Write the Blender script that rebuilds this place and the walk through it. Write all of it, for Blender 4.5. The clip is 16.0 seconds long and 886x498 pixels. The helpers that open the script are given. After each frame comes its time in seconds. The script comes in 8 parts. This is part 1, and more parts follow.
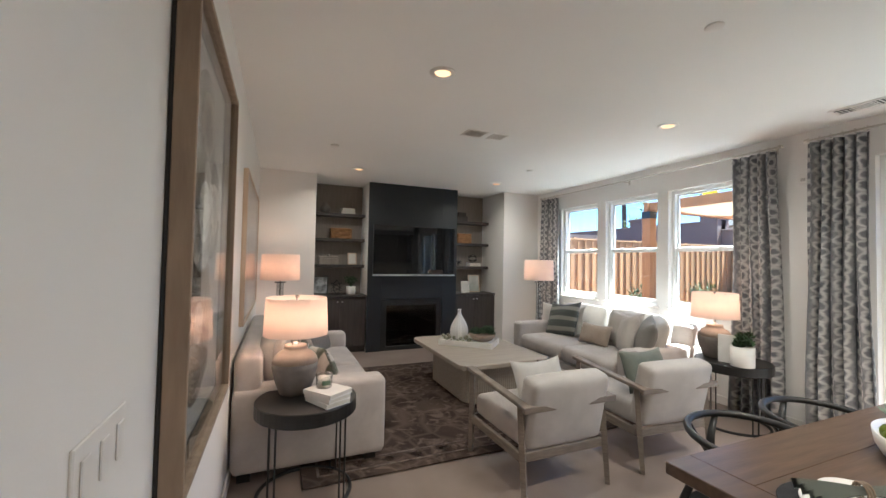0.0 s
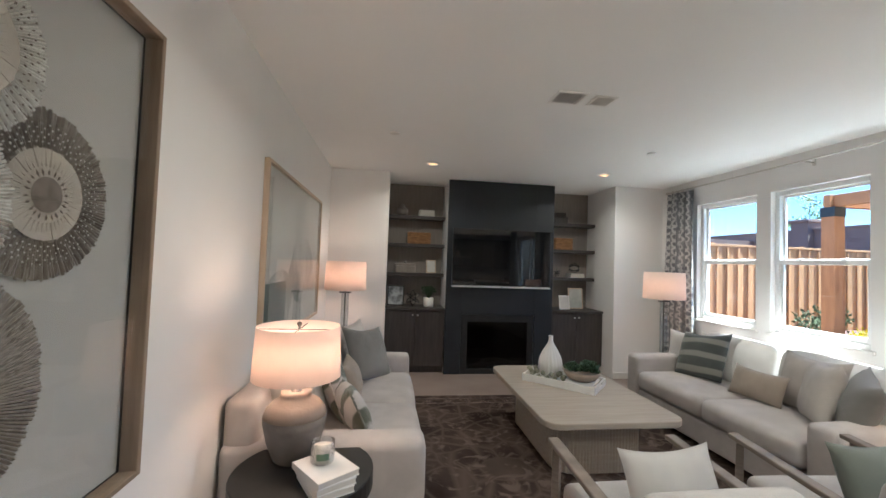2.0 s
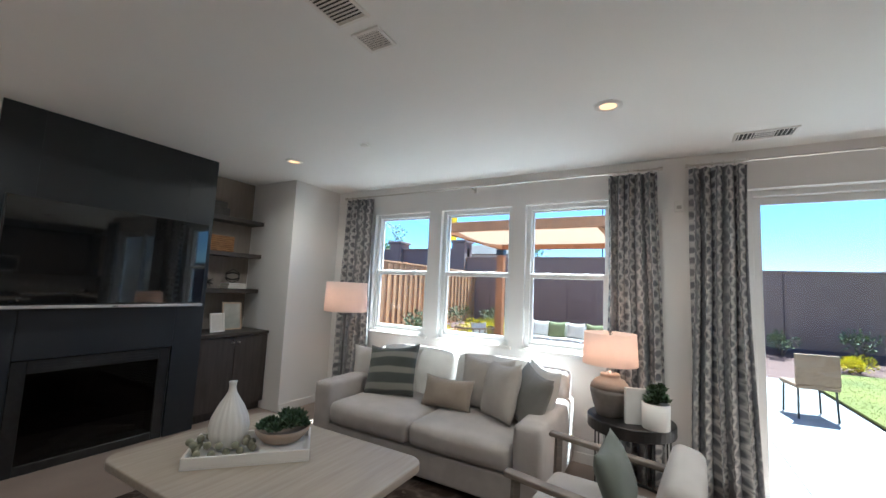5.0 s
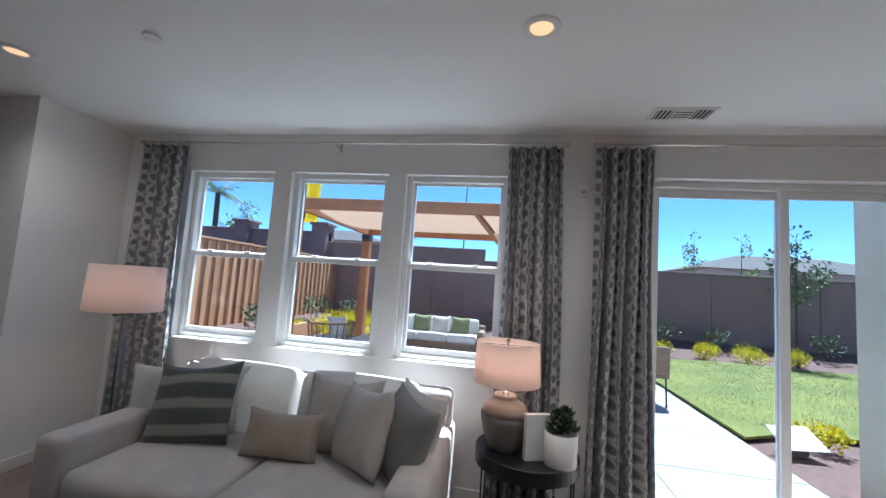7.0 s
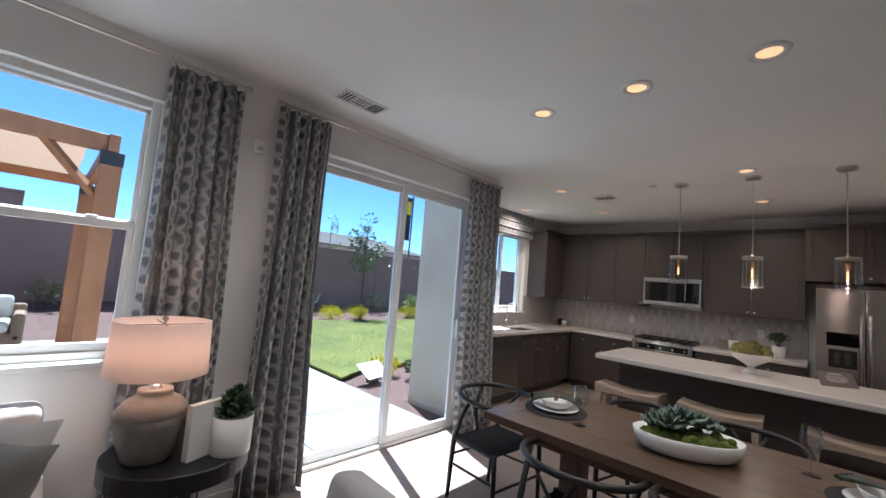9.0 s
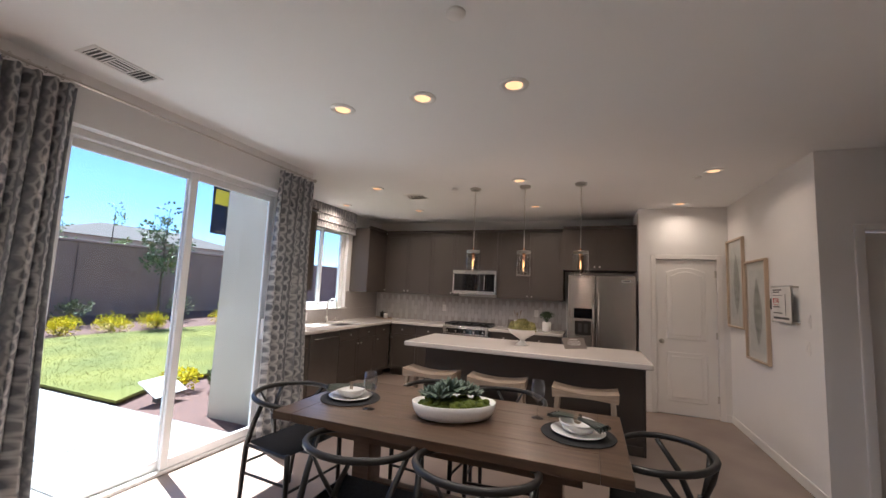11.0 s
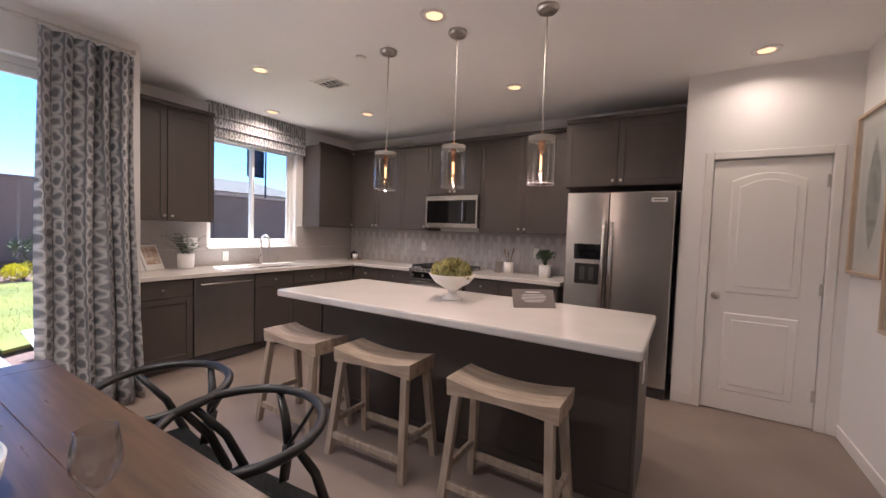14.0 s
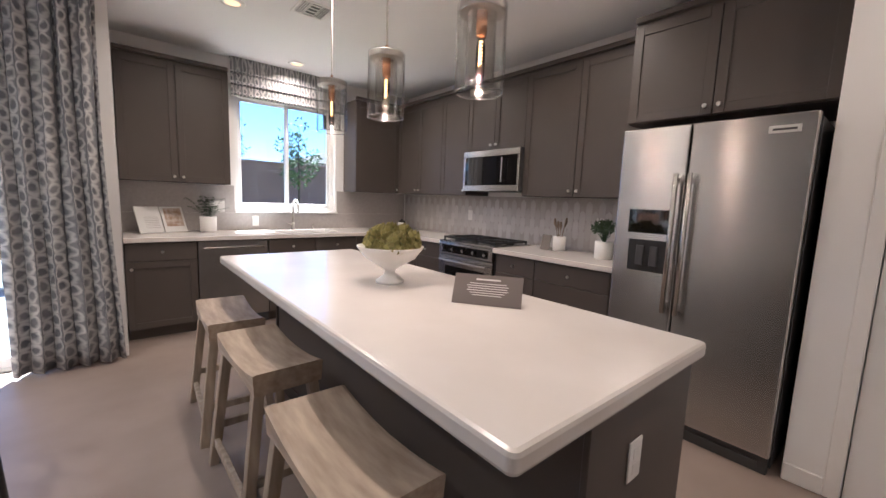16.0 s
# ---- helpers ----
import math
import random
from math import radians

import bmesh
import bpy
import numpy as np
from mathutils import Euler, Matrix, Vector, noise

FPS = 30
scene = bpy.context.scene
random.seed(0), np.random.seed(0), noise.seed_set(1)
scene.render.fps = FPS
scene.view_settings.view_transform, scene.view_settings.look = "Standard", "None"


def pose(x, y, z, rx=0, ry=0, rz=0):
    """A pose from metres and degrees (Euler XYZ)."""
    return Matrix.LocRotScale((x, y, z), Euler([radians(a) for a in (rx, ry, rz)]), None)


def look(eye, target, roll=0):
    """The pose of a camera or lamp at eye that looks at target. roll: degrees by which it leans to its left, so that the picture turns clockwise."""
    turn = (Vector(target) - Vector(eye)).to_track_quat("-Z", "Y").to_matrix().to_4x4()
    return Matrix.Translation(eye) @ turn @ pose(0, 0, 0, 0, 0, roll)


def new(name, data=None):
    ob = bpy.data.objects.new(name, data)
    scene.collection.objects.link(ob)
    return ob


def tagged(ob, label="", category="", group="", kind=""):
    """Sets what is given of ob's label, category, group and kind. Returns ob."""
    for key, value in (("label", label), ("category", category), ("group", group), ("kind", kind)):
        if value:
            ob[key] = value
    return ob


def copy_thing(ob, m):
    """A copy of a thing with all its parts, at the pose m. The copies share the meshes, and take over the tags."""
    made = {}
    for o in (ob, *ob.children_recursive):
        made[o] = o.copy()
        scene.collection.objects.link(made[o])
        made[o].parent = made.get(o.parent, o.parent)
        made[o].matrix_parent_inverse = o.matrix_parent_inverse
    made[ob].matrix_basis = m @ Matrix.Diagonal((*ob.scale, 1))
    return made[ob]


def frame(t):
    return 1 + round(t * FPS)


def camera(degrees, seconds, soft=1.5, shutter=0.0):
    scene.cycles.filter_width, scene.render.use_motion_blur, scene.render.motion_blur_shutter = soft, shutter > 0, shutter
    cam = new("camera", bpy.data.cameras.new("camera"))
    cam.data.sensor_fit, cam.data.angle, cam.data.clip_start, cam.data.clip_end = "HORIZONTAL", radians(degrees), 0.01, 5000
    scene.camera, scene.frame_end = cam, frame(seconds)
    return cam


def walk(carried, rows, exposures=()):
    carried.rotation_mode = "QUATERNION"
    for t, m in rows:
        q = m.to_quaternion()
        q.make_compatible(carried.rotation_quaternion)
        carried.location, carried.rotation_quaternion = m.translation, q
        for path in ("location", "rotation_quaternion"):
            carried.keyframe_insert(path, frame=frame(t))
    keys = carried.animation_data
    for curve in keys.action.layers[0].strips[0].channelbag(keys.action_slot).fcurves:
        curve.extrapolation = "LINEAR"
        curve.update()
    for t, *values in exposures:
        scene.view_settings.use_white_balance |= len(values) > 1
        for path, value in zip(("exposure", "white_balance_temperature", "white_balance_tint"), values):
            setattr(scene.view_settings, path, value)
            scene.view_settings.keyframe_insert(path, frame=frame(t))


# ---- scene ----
cam = camera(97.4, 16.0)
PATH = [
    (0, (0.165, 0.215, 1.488), (0.944, 2.056, 1.548), 1.1),
    (0.5, (0.363, 0.332, 1.51), (0.709, 2.302, 1.563), 1.2),
    (1, (0.532, 0.494, 1.504), (0.681, 2.488, 1.54), 1.1),
    (1.5, (0.608, 0.745, 1.545), (0.757, 2.739, 1.6), 1.2),
    (2, (0.714, 1.018, 1.55), (0.977, 3.0, 1.622), 2.0),
    (2.5, (0.775, 1.36, 1.535), (1.213, 3.309, 1.64), 2.8),
    (3, (0.735, 1.662, 1.538), (1.405, 3.541, 1.677), 3.6),
    (3.5, (0.702, 1.902, 1.532), (1.611, 3.675, 1.7), 3.9),
    (4, (0.761, 2.159, 1.496), (1.959, 3.749, 1.686), 3.7),
    (4.5, (0.737, 2.292, 1.492), (2.248, 3.587, 1.691), 3.1),
    (4.7, (0.718, 2.305, 1.501), (2.34, 3.458, 1.699), 2.8),
    (6.8, (1.586, 2.636, 1.56), (3.512, 3.143, 1.748), 4.0),
    (7, (1.65, 2.715, 1.555), (3.612, 3.058, 1.731), 3.9),
    (7.5, (1.809, 2.824, 1.527), (3.804, 2.735, 1.647), 4.3),
    (8, (1.879, 2.961, 1.517), (3.788, 2.368, 1.58), 4.3),
    (8.5, (1.86, 3.097, 1.471), (3.545, 2.025, 1.587), 4.0),
    (9, (1.91, 3.137, 1.511), (3.305, 1.714, 1.679), 4.7),
    (9.5, (1.926, 3.205, 1.531), (3.066, 1.576, 1.748), 4.9),
    (10, (1.858, 3.298, 1.54), (2.792, 1.545, 1.775), 3.7),
    (10.2, (1.823, 3.289, 1.537), (2.691, 1.503, 1.772), 3.1),
    (12.3, (1.386, 2.178, 1.452), (2.017, 0.285, 1.587), 2.9),
    (12.5, (1.352, 2.028, 1.448), (2.029, 0.15, 1.56), 3.0),
    (13, (1.231, 1.651, 1.428), (2.021, -0.185, 1.473), 2.8),
    (13.5, (1.1, 1.263, 1.419), (2.029, -0.508, 1.398), 2.3),
    (14, (1.001, 0.879, 1.392), (2.049, -0.822, 1.299), 1.9),
    (14.5, (0.936, 0.517, 1.352), (2.096, -1.104, 1.187), 2.3),
    (15, (0.870, 0.205, 1.336), (2.171, -1.301, 1.144), 2.7),
    (15.5, (0.753, -0.142, 1.338), (2.202, -1.503, 1.125), 2.5),
    (16, (0.747, -0.474, 1.322), (2.274, -1.742, 1.075), 2.2),
]
EXPOSURES = [(0.0, 3.32, 5680, 0), (1.5, 3.35, 5600, 0), (2.5, 3.12, 5500, -1), (3.5, 2.95, 5500, -1), (4.7, 2.95, 5400, -1), (6.8, 2.35, 5150, 3), (8.0, 2.0, 5000, 4), (9.0, 2.3, 5350, 5), (10.2, 2.6, 5800, 7), (12.5, 2.8, 5800, 13), (14.0, 2.96, 5700, 14), (15.0, 3.11, 5600, 12), (16.0, 3.2, 5450, 9)]
walk(cam, [(t, look(eye, target, roll)) for t, eye, target, roll in PATH], EXPOSURES)

# ---- light ----
SUN_AZ, SUN_EL = math.atan2(-0.355, 0.935), radians(67)
world = bpy.data.worlds.new("world")
scene.world = world
world.use_nodes = True
_n = world.node_tree.nodes
_sky = _n.new("ShaderNodeTexSky")
_sky.sky_type, _sky.sun_disc = "NISHITA", False
_sky.sun_elevation, _sky.sun_rotation = SUN_EL, math.pi / 2 - SUN_AZ
_sky.air_density, _sky.dust_density, _sky.ozone_density = 0.7, 0.0, 6.0
_n["Background"].inputs[1].default_value = 0.064
world.node_tree.links.new(_sky.outputs[0], _n["Background"].inputs[0])

sun_data = bpy.data.lights.new("sun", "SUN")
sun_data.energy, sun_data.angle, sun_data.color = 4.3, radians(0.5), (1.0, 0.95, 0.88)
sun = new("sun", sun_data)
sun.matrix_world = look((math.cos(SUN_AZ) * math.cos(SUN_EL) * 30, math.sin(SUN_AZ) * math.cos(SUN_EL) * 30, math.sin(SUN_EL) * 30), (0, 0, 0))

CAN_WATTS, SHADE_WATTS, FLOOR_LAMP_WATTS, PENDANT_WATTS = 1.05, 0.68, 0.85, 0.4
WARM, CANWARM, KITCHENWARM = (1.0, 0.64, 0.47), (1.0, 0.86, 0.72), (1.0, 0.77, 0.58)


def lamp(name, kind, watts, color, m, size=0.05, spread=None):
    d = bpy.data.lights.new(name, kind)
    d.energy, d.color = watts, color
    if kind == "AREA":
        d.shape, d.size = "DISK", size
        if spread:
            d.spread = radians(spread)
    else:
        d.shadow_soft_size = size
    ob = new(name, d)
    ob.matrix_world = m
    return ob


# ---- materials ----
def rgb(c):
    return (c[0], c[1], c[2], 1.0)


def material(name, color=(0.8, 0.8, 0.8), color2=None, scale=4.0, detail=6.0, rough=0.6, rough2=None, metal=0.0, bump=0.0, bump_scale=60.0,
             stretch=(1, 1, 1), fac=(0.35, 0.65), spec=0.5, vary=0.0, coat=0.0, coords="Object", transmit=0.0, island=False):
    """Noise-blended two-tone surface with fine relief at real-world size."""
    m = bpy.data.materials.new(name)
    m.use_nodes = True
    nt = m.node_tree
    b = nt.nodes["Principled BSDF"]
    tc = nt.nodes.new("ShaderNodeTexCoord")
    mp = nt.nodes.new("ShaderNodeMapping")
    mp.inputs["Scale"].default_value = stretch
    nt.links.new(tc.outputs[coords], mp.inputs[0])
    b.inputs["Roughness"].default_value = rough
    b.inputs["Metallic"].default_value = metal
    b.inputs["Specular IOR Level"].default_value = spec
    b.inputs["Coat Weight"].default_value = coat
    b.inputs["Transmission Weight"].default_value = transmit
    nz = nt.nodes.new("ShaderNodeTexNoise")
    nz.inputs["Scale"].default_value, nz.inputs["Detail"].default_value = scale, detail
    nt.links.new(mp.outputs[0], nz.inputs["Vector"])
    ramp = nt.nodes.new("ShaderNodeMapRange")
    ramp.inputs[1].default_value, ramp.inputs[2].default_value = fac
    nt.links.new(nz.outputs[0], ramp.inputs[0])
    mix = nt.nodes.new("ShaderNodeMix")
    mix.data_type = "RGBA"
    c2 = color2 if color2 else tuple(v * 0.93 for v in color)
    mix.inputs[6].default_value, mix.inputs[7].default_value = rgb(color), rgb(c2)
    nt.links.new(ramp.outputs[0], mix.inputs[0])
    out = mix.outputs[2]
    if vary:
        if island:
            rnd = nt.nodes.new("ShaderNodeNewGeometry").outputs["Random Per Island"]
        else:
            rnd = nt.nodes.new("ShaderNodeObjectInfo").outputs["Random"]
        hsv = nt.nodes.new("ShaderNodeHueSaturation")
        mr = nt.nodes.new("ShaderNodeMapRange")
        mr.inputs[3].default_value, mr.inputs[4].default_value = 1 - vary, 1 + vary
        nt.links.new(rnd, mr.inputs[0])
        nt.links.new(mr.outputs[0], hsv.inputs["Value"])
        nt.links.new(out, hsv.inputs["Color"])
        out = hsv.outputs[0]
    nt.links.new(out, b.inputs["Base Color"])
    if rough2 is not None:
        rr = nt.nodes.new("ShaderNodeMapRange")
        rr.inputs[3].default_value, rr.inputs[4].default_value = rough, rough2
        nt.links.new(nz.outputs[0], rr.inputs[0])
        nt.links.new(rr.outputs[0], b.inputs["Roughness"])
    if bump:
        n2 = nt.nodes.new("ShaderNodeTexNoise")
        n2.inputs["Scale"].default_value, n2.inputs["Detail"].default_value = bump_scale, 3.0
        nt.links.new(mp.outputs[0], n2.inputs["Vector"])
        bp = nt.nodes.new("ShaderNodeBump")
        bp.inputs["Strength"].default_value, bp.inputs["Distance"].default_value = bump, 0.003
        nt.links.new(n2.outputs[0], bp.inputs["Height"])
        nt.links.new(bp.outputs[0], b.inputs["Normal"])
    return m


def nodes_of(m):
    return m.node_tree, m.node_tree.nodes["Principled BSDF"]


def linen(name, color, dark=0.86, scale=260.0, rough=0.9, bump=0.35, glow=0.0):
    """Woven cloth: two crossed wave weaves for relief and a soft mottling."""
    m = material(name, color, tuple(v * dark for v in color), scale=7.0, rough=rough, spec=0.2)
    nt, b = nodes_of(m)
    tc = nt.nodes.new("ShaderNodeTexCoord")
    waves = []
    for axis in ("X", "Z"):
        w = nt.nodes.new("ShaderNodeTexWave")
        w.bands_direction = axis
        w.inputs["Scale"].default_value, w.inputs["Distortion"].default_value = scale, 1.5
        w.inputs["Detail"].default_value = 1.0
        nt.links.new(tc.outputs["Object"], w.inputs["Vector"])
        waves.append(w)
    add = nt.nodes.new("ShaderNodeMath")
    add.operation = "ADD"
    nt.links.new(waves[0].outputs["Fac"], add.inputs[0])
    nt.links.new(waves[1].outputs["Fac"], add.inputs[1])
    bp = nt.nodes.new("ShaderNodeBump")
    bp.inputs["Strength"].default_value, bp.inputs["Distance"].default_value = bump, 0.0015
    nt.links.new(add.outputs[0], bp.inputs["Height"])
    nt.links.new(bp.outputs[0], b.inputs["Normal"])
    b.inputs["Sheen Weight"].default_value = 0.25
    if glow:
        thin, both = nt.nodes.new("ShaderNodeBsdfTranslucent"), nt.nodes.new("ShaderNodeMixShader")
        thin.inputs[0].default_value = rgb(color)
        both.inputs[0].default_value = glow
        nt.links.new(b.outputs[0], both.inputs[1])
        nt.links.new(thin.outputs[0], both.inputs[2])
        nt.links.new(both.outputs[0], nt.nodes["Material Output"].inputs[0])
    return m


def wood(name, light, dark, along=(1, 14, 14), scale=3.0, rough=0.5, bump=0.15, vary=0.0):
    """Grain stretched along one axis, with darker streaks."""
    m = material(name, light, dark, scale=scale, detail=9.0, rough=rough, rough2=rough + 0.12, stretch=along, fac=(0.3, 0.72),
                 bump=bump, bump_scale=scale * 5, vary=vary)
    return m


def emitter(name, color, strength):
    m = bpy.data.materials.new(name)
    m.use_nodes = True
    b = m.node_tree.nodes["Principled BSDF"]
    b.inputs["Base Color"].default_value = rgb(color)
    b.inputs["Emission Color"].default_value = rgb(color)
    b.inputs["Emission Strength"].default_value = strength
    return m


def glass(name, tint=(1, 1, 1), rough=0.0):
    m = bpy.data.materials.new(name)
    m.use_nodes = True
    b = m.node_tree.nodes["Principled BSDF"]
    b.inputs["Base Color"].default_value = rgb(tint)
    b.inputs["Transmission Weight"].default_value, b.inputs["Roughness"].default_value, b.inputs["IOR"].default_value = 1.0, rough, 1.45
    return m


def thin_glass(name, tint=(0.97, 0.98, 0.98), gloss=0.03, edge=5.0):
    """A window pane: see-through with a faint mirror image."""
    m = bpy.data.materials.new(name)
    m.use_nodes = True
    nt = m.node_tree
    nt.nodes.remove(nt.nodes["Principled BSDF"])
    tr, gl, mx = (nt.nodes.new(k) for k in ("ShaderNodeBsdfTransparent", "ShaderNodeBsdfGlossy", "ShaderNodeMixShader"))
    lw = nt.nodes.new("ShaderNodeLayerWeight")
    lw.inputs["Blend"].default_value = 0.5
    pw, fr = nt.nodes.new("ShaderNodeMath"), nt.nodes.new("ShaderNodeMath")
    pw.operation, fr.operation = "POWER", "MULTIPLY_ADD"
    pw.inputs[1].default_value, fr.inputs[1].default_value, fr.inputs[2].default_value = edge, 0.9, gloss
    nt.links.new(lw.outputs["Facing"], pw.inputs[0])
    nt.links.new(pw.outputs[0], fr.inputs[0])
    tr.inputs[0].default_value = rgb(tint)
    gl.inputs["Roughness"].default_value = 0.0
    nt.links.new(fr.outputs[0], mx.inputs[0])
    nt.links.new(tr.outputs[0], mx.inputs[1])
    nt.links.new(gl.outputs[0], mx.inputs[2])
    nt.links.new(mx.outputs[0], nt.nodes["Material Output"].inputs[0])
    return m


def shade_cloth(name, color=(0.92, 0.86, 0.78)):
    m = material(name, color, tuple(v * 0.95 for v in color), scale=20, rough=0.9, bump=0.2, bump_scale=500)
    nt, b = nodes_of(m)
    tl, ad = nt.nodes.new("ShaderNodeBsdfTranslucent"), nt.nodes.new("ShaderNodeMixShader")
    tl.inputs[0].default_value = rgb(color)
    ad.inputs[0].default_value = 0.5
    nt.links.new(b.outputs[0], ad.inputs[1])
    nt.links.new(tl.outputs[0], ad.inputs[2])
    nt.links.new(ad.outputs[0], nt.nodes["Material Output"].inputs[0])
    return m


def curtain_cloth(name):
    """Columns of dark ink ovals linked by thin necks on a pale ground, with blue-grey washed stripes between."""
    m = material(name, (0.63, 0.625, 0.615), (0.49, 0.485, 0.48), scale=9, rough=0.9, spec=0.15, bump=0.2, bump_scale=400)
    nt, b = nodes_of(m)
    L = nt.links.new

    def math_node(op, a, bb=None):
        n = nt.nodes.new("ShaderNodeMath")
        n.operation = op
        for i, v in enumerate((a, bb)):
            if v is None:
                continue
            if isinstance(v, (int, float)):
                n.inputs[i].default_value = v
            else:
                L(v, n.inputs[i])
        return n.outputs[0]

    uv = nt.nodes.new("ShaderNodeUVMap")
    wob = nt.nodes.new("ShaderNodeTexNoise")
    wob.inputs["Scale"].default_value, wob.inputs["Detail"].default_value = 14.0, 2.0
    L(uv.outputs[0], wob.inputs["Vector"])
    mixv = nt.nodes.new("ShaderNodeMix")
    mixv.data_type, mixv.blend_type = "RGBA", "LINEAR_LIGHT"
    mixv.inputs[0].default_value = 0.03
    L(uv.outputs[0], mixv.inputs[6])
    L(wob.outputs["Color"], mixv.inputs[7])
    sep = nt.nodes.new("ShaderNodeSeparateXYZ")
    L(mixv.outputs[2], sep.inputs[0])
    pu, pv = 0.094, 0.096
    cu = math_node("DIVIDE", sep.outputs[0], pu)
    fu = math_node("ABSOLUTE", math_node("SUBTRACT", math_node("FRACT", cu), 0.5))
    col = math_node("FLOOR", cu)
    odd = math_node("MODULO", col, 2.0)
    fv = math_node("ABSOLUTE", math_node("SUBTRACT", math_node("FRACT", math_node("ADD", math_node("DIVIDE", sep.outputs[1], pv), math_node("MULTIPLY", odd, 0.5))), 0.5))
    d = math_node("SQRT", math_node("ADD", math_node("POWER", math_node("DIVIDE", fu, 0.36), 2.0), math_node("POWER", math_node("DIVIDE", fv, 0.52), 2.0)))
    r = nt.nodes.new("ShaderNodeMapRange")
    r.inputs[1].default_value, r.inputs[2].default_value, r.inputs[3].default_value, r.inputs[4].default_value = 0.40, 0.74, 1.0, 0.0
    L(d, r.inputs[0])
    edge = nt.nodes.new("ShaderNodeMapRange")
    edge.inputs[1].default_value, edge.inputs[2].default_value, edge.inputs[3].default_value, edge.inputs[4].default_value = 0.90, 1.14, 0.0, 0.78
    L(d, edge.inputs[0])
    ink = math_node("MAXIMUM", r.outputs[0], edge.outputs[0])
    blotch = nt.nodes.new("ShaderNodeTexNoise")
    blotch.inputs["Scale"].default_value, blotch.inputs["Detail"].default_value = 5.0, 5.0
    L(uv.outputs[0], blotch.inputs["Vector"])
    br = nt.nodes.new("ShaderNodeMapRange")
    br.inputs[1].default_value, br.inputs[2].default_value, br.inputs[3].default_value, br.inputs[4].default_value = 0.3, 0.7, 0.65, 1.0
    L(blotch.outputs[0], br.inputs[0])
    inkf = math_node("MULTIPLY", ink, br.outputs[0])
    wash = nt.nodes.new("ShaderNodeMix")
    wash.data_type = "RGBA"
    base = b.inputs["Base Color"].links[0].from_socket
    wash.inputs[7].default_value = (0.22, 0.235, 0.265, 1)
    strip = nt.nodes.new("ShaderNodeMapRange")
    strip.inputs[1].default_value, strip.inputs[2].default_value = 0.40, 0.5
    L(fu, strip.inputs[0])
    L(math_node("MULTIPLY", strip.outputs[0], 0.8), wash.inputs[0])
    L(base, wash.inputs[6])
    dark = nt.nodes.new("ShaderNodeMix")
    dark.data_type = "RGBA"
    dark.inputs[7].default_value = (0.125, 0.130, 0.150, 1)
    L(inkf, dark.inputs[0])
    L(wash.outputs[2], dark.inputs[6])
    L(dark.outputs[2], b.inputs["Base Color"])
    thin, both = nt.nodes.new("ShaderNodeBsdfTranslucent"), nt.nodes.new("ShaderNodeMixShader")
    both.inputs[0].default_value = 0.15
    L(dark.outputs[2], thin.inputs[0])
    L(b.outputs[0], both.inputs[1])
    L(thin.outputs[0], both.inputs[2])
    L(both.outputs[0], nt.nodes["Material Output"].inputs[0])
    return m


YOUNGLEAF = material("young_leaf", (0.20, 0.26, 0.085), (0.27, 0.32, 0.12), scale=6, rough=0.6, vary=0.35, island=True)
WALL = material("wall_paint", (0.83, 0.815, 0.795), (0.805, 0.79, 0.77), scale=1.2, rough=0.75, bump=0.12, bump_scale=130, spec=0.3)
CEIL = material("ceiling_paint", (0.87, 0.865, 0.85), (0.85, 0.845, 0.83), scale=0.9, rough=0.85, bump=0.12, bump_scale=110, spec=0.2)
TRIM = material("trim_paint", (0.82, 0.80, 0.77), (0.80, 0.78, 0.75), scale=3, rough=0.42, bump=0.03, bump_scale=60)
VINYL = material("window_vinyl", (0.84, 0.84, 0.83), (0.81, 0.81, 0.80), scale=4, rough=0.38)
FLOOR = material("floor_concrete_look", (0.315, 0.252, 0.216), (0.232, 0.182, 0.155), scale=1.6, detail=8, rough=0.33, rough2=0.48, bump=0.06, bump_scale=35, fac=(0.3, 0.7))
STUCCO = material("stucco", (0.52, 0.45, 0.36), (0.46, 0.395, 0.31), scale=2, rough=0.9, bump=0.6, bump_scale=90)
TAUPE = wood("taupe_grained_panel", (0.27, 0.235, 0.205), (0.22, 0.19, 0.165), along=(10, 10, 1), scale=3, rough=0.6, bump=0.05)
PANEL = material("charcoal_panel", (0.010, 0.013, 0.017), (0.014, 0.017, 0.021), scale=2.2, rough=0.42, rough2=0.55, bump=0.05, bump_scale=40)
BLACK = material("black_metal", (0.012, 0.012, 0.012), (0.02, 0.02, 0.02), scale=20, rough=0.4)
BLACKGLASS = material("black_glass", (0.004, 0.004, 0.005), (0.006, 0.006, 0.007), scale=3, rough=0.04, spec=0.6)
SCREEN = material("tv_screen", (0.004, 0.005, 0.006), (0.006, 0.007, 0.008), scale=3, rough=0.035, spec=0.6)
CABDARK = wood("smoked_oak_cabinet", (0.060, 0.049, 0.043), (0.034, 0.028, 0.025), along=(10, 10, 1), scale=4, rough=0.45, bump=0.08)
KCAB = material("taupe_cabinet_paint", (0.078, 0.064, 0.055), (0.068, 0.056, 0.048), scale=1.6, rough=0.42, rough2=0.5, bump=0.03, bump_scale=50)
QUARTZ = material("white_quartz", (0.70, 0.66, 0.62), (0.64, 0.60, 0.56), scale=2.5, detail=8, rough=0.13, rough2=0.2)
STEEL = material("stainless_steel", (0.50, 0.485, 0.465), (0.49, 0.475, 0.455), scale=3, rough=0.26, rough2=0.275, metal=1.0, stretch=(1, 1, 8))
STEEL_BSDF = nodes_of(STEEL)[1]
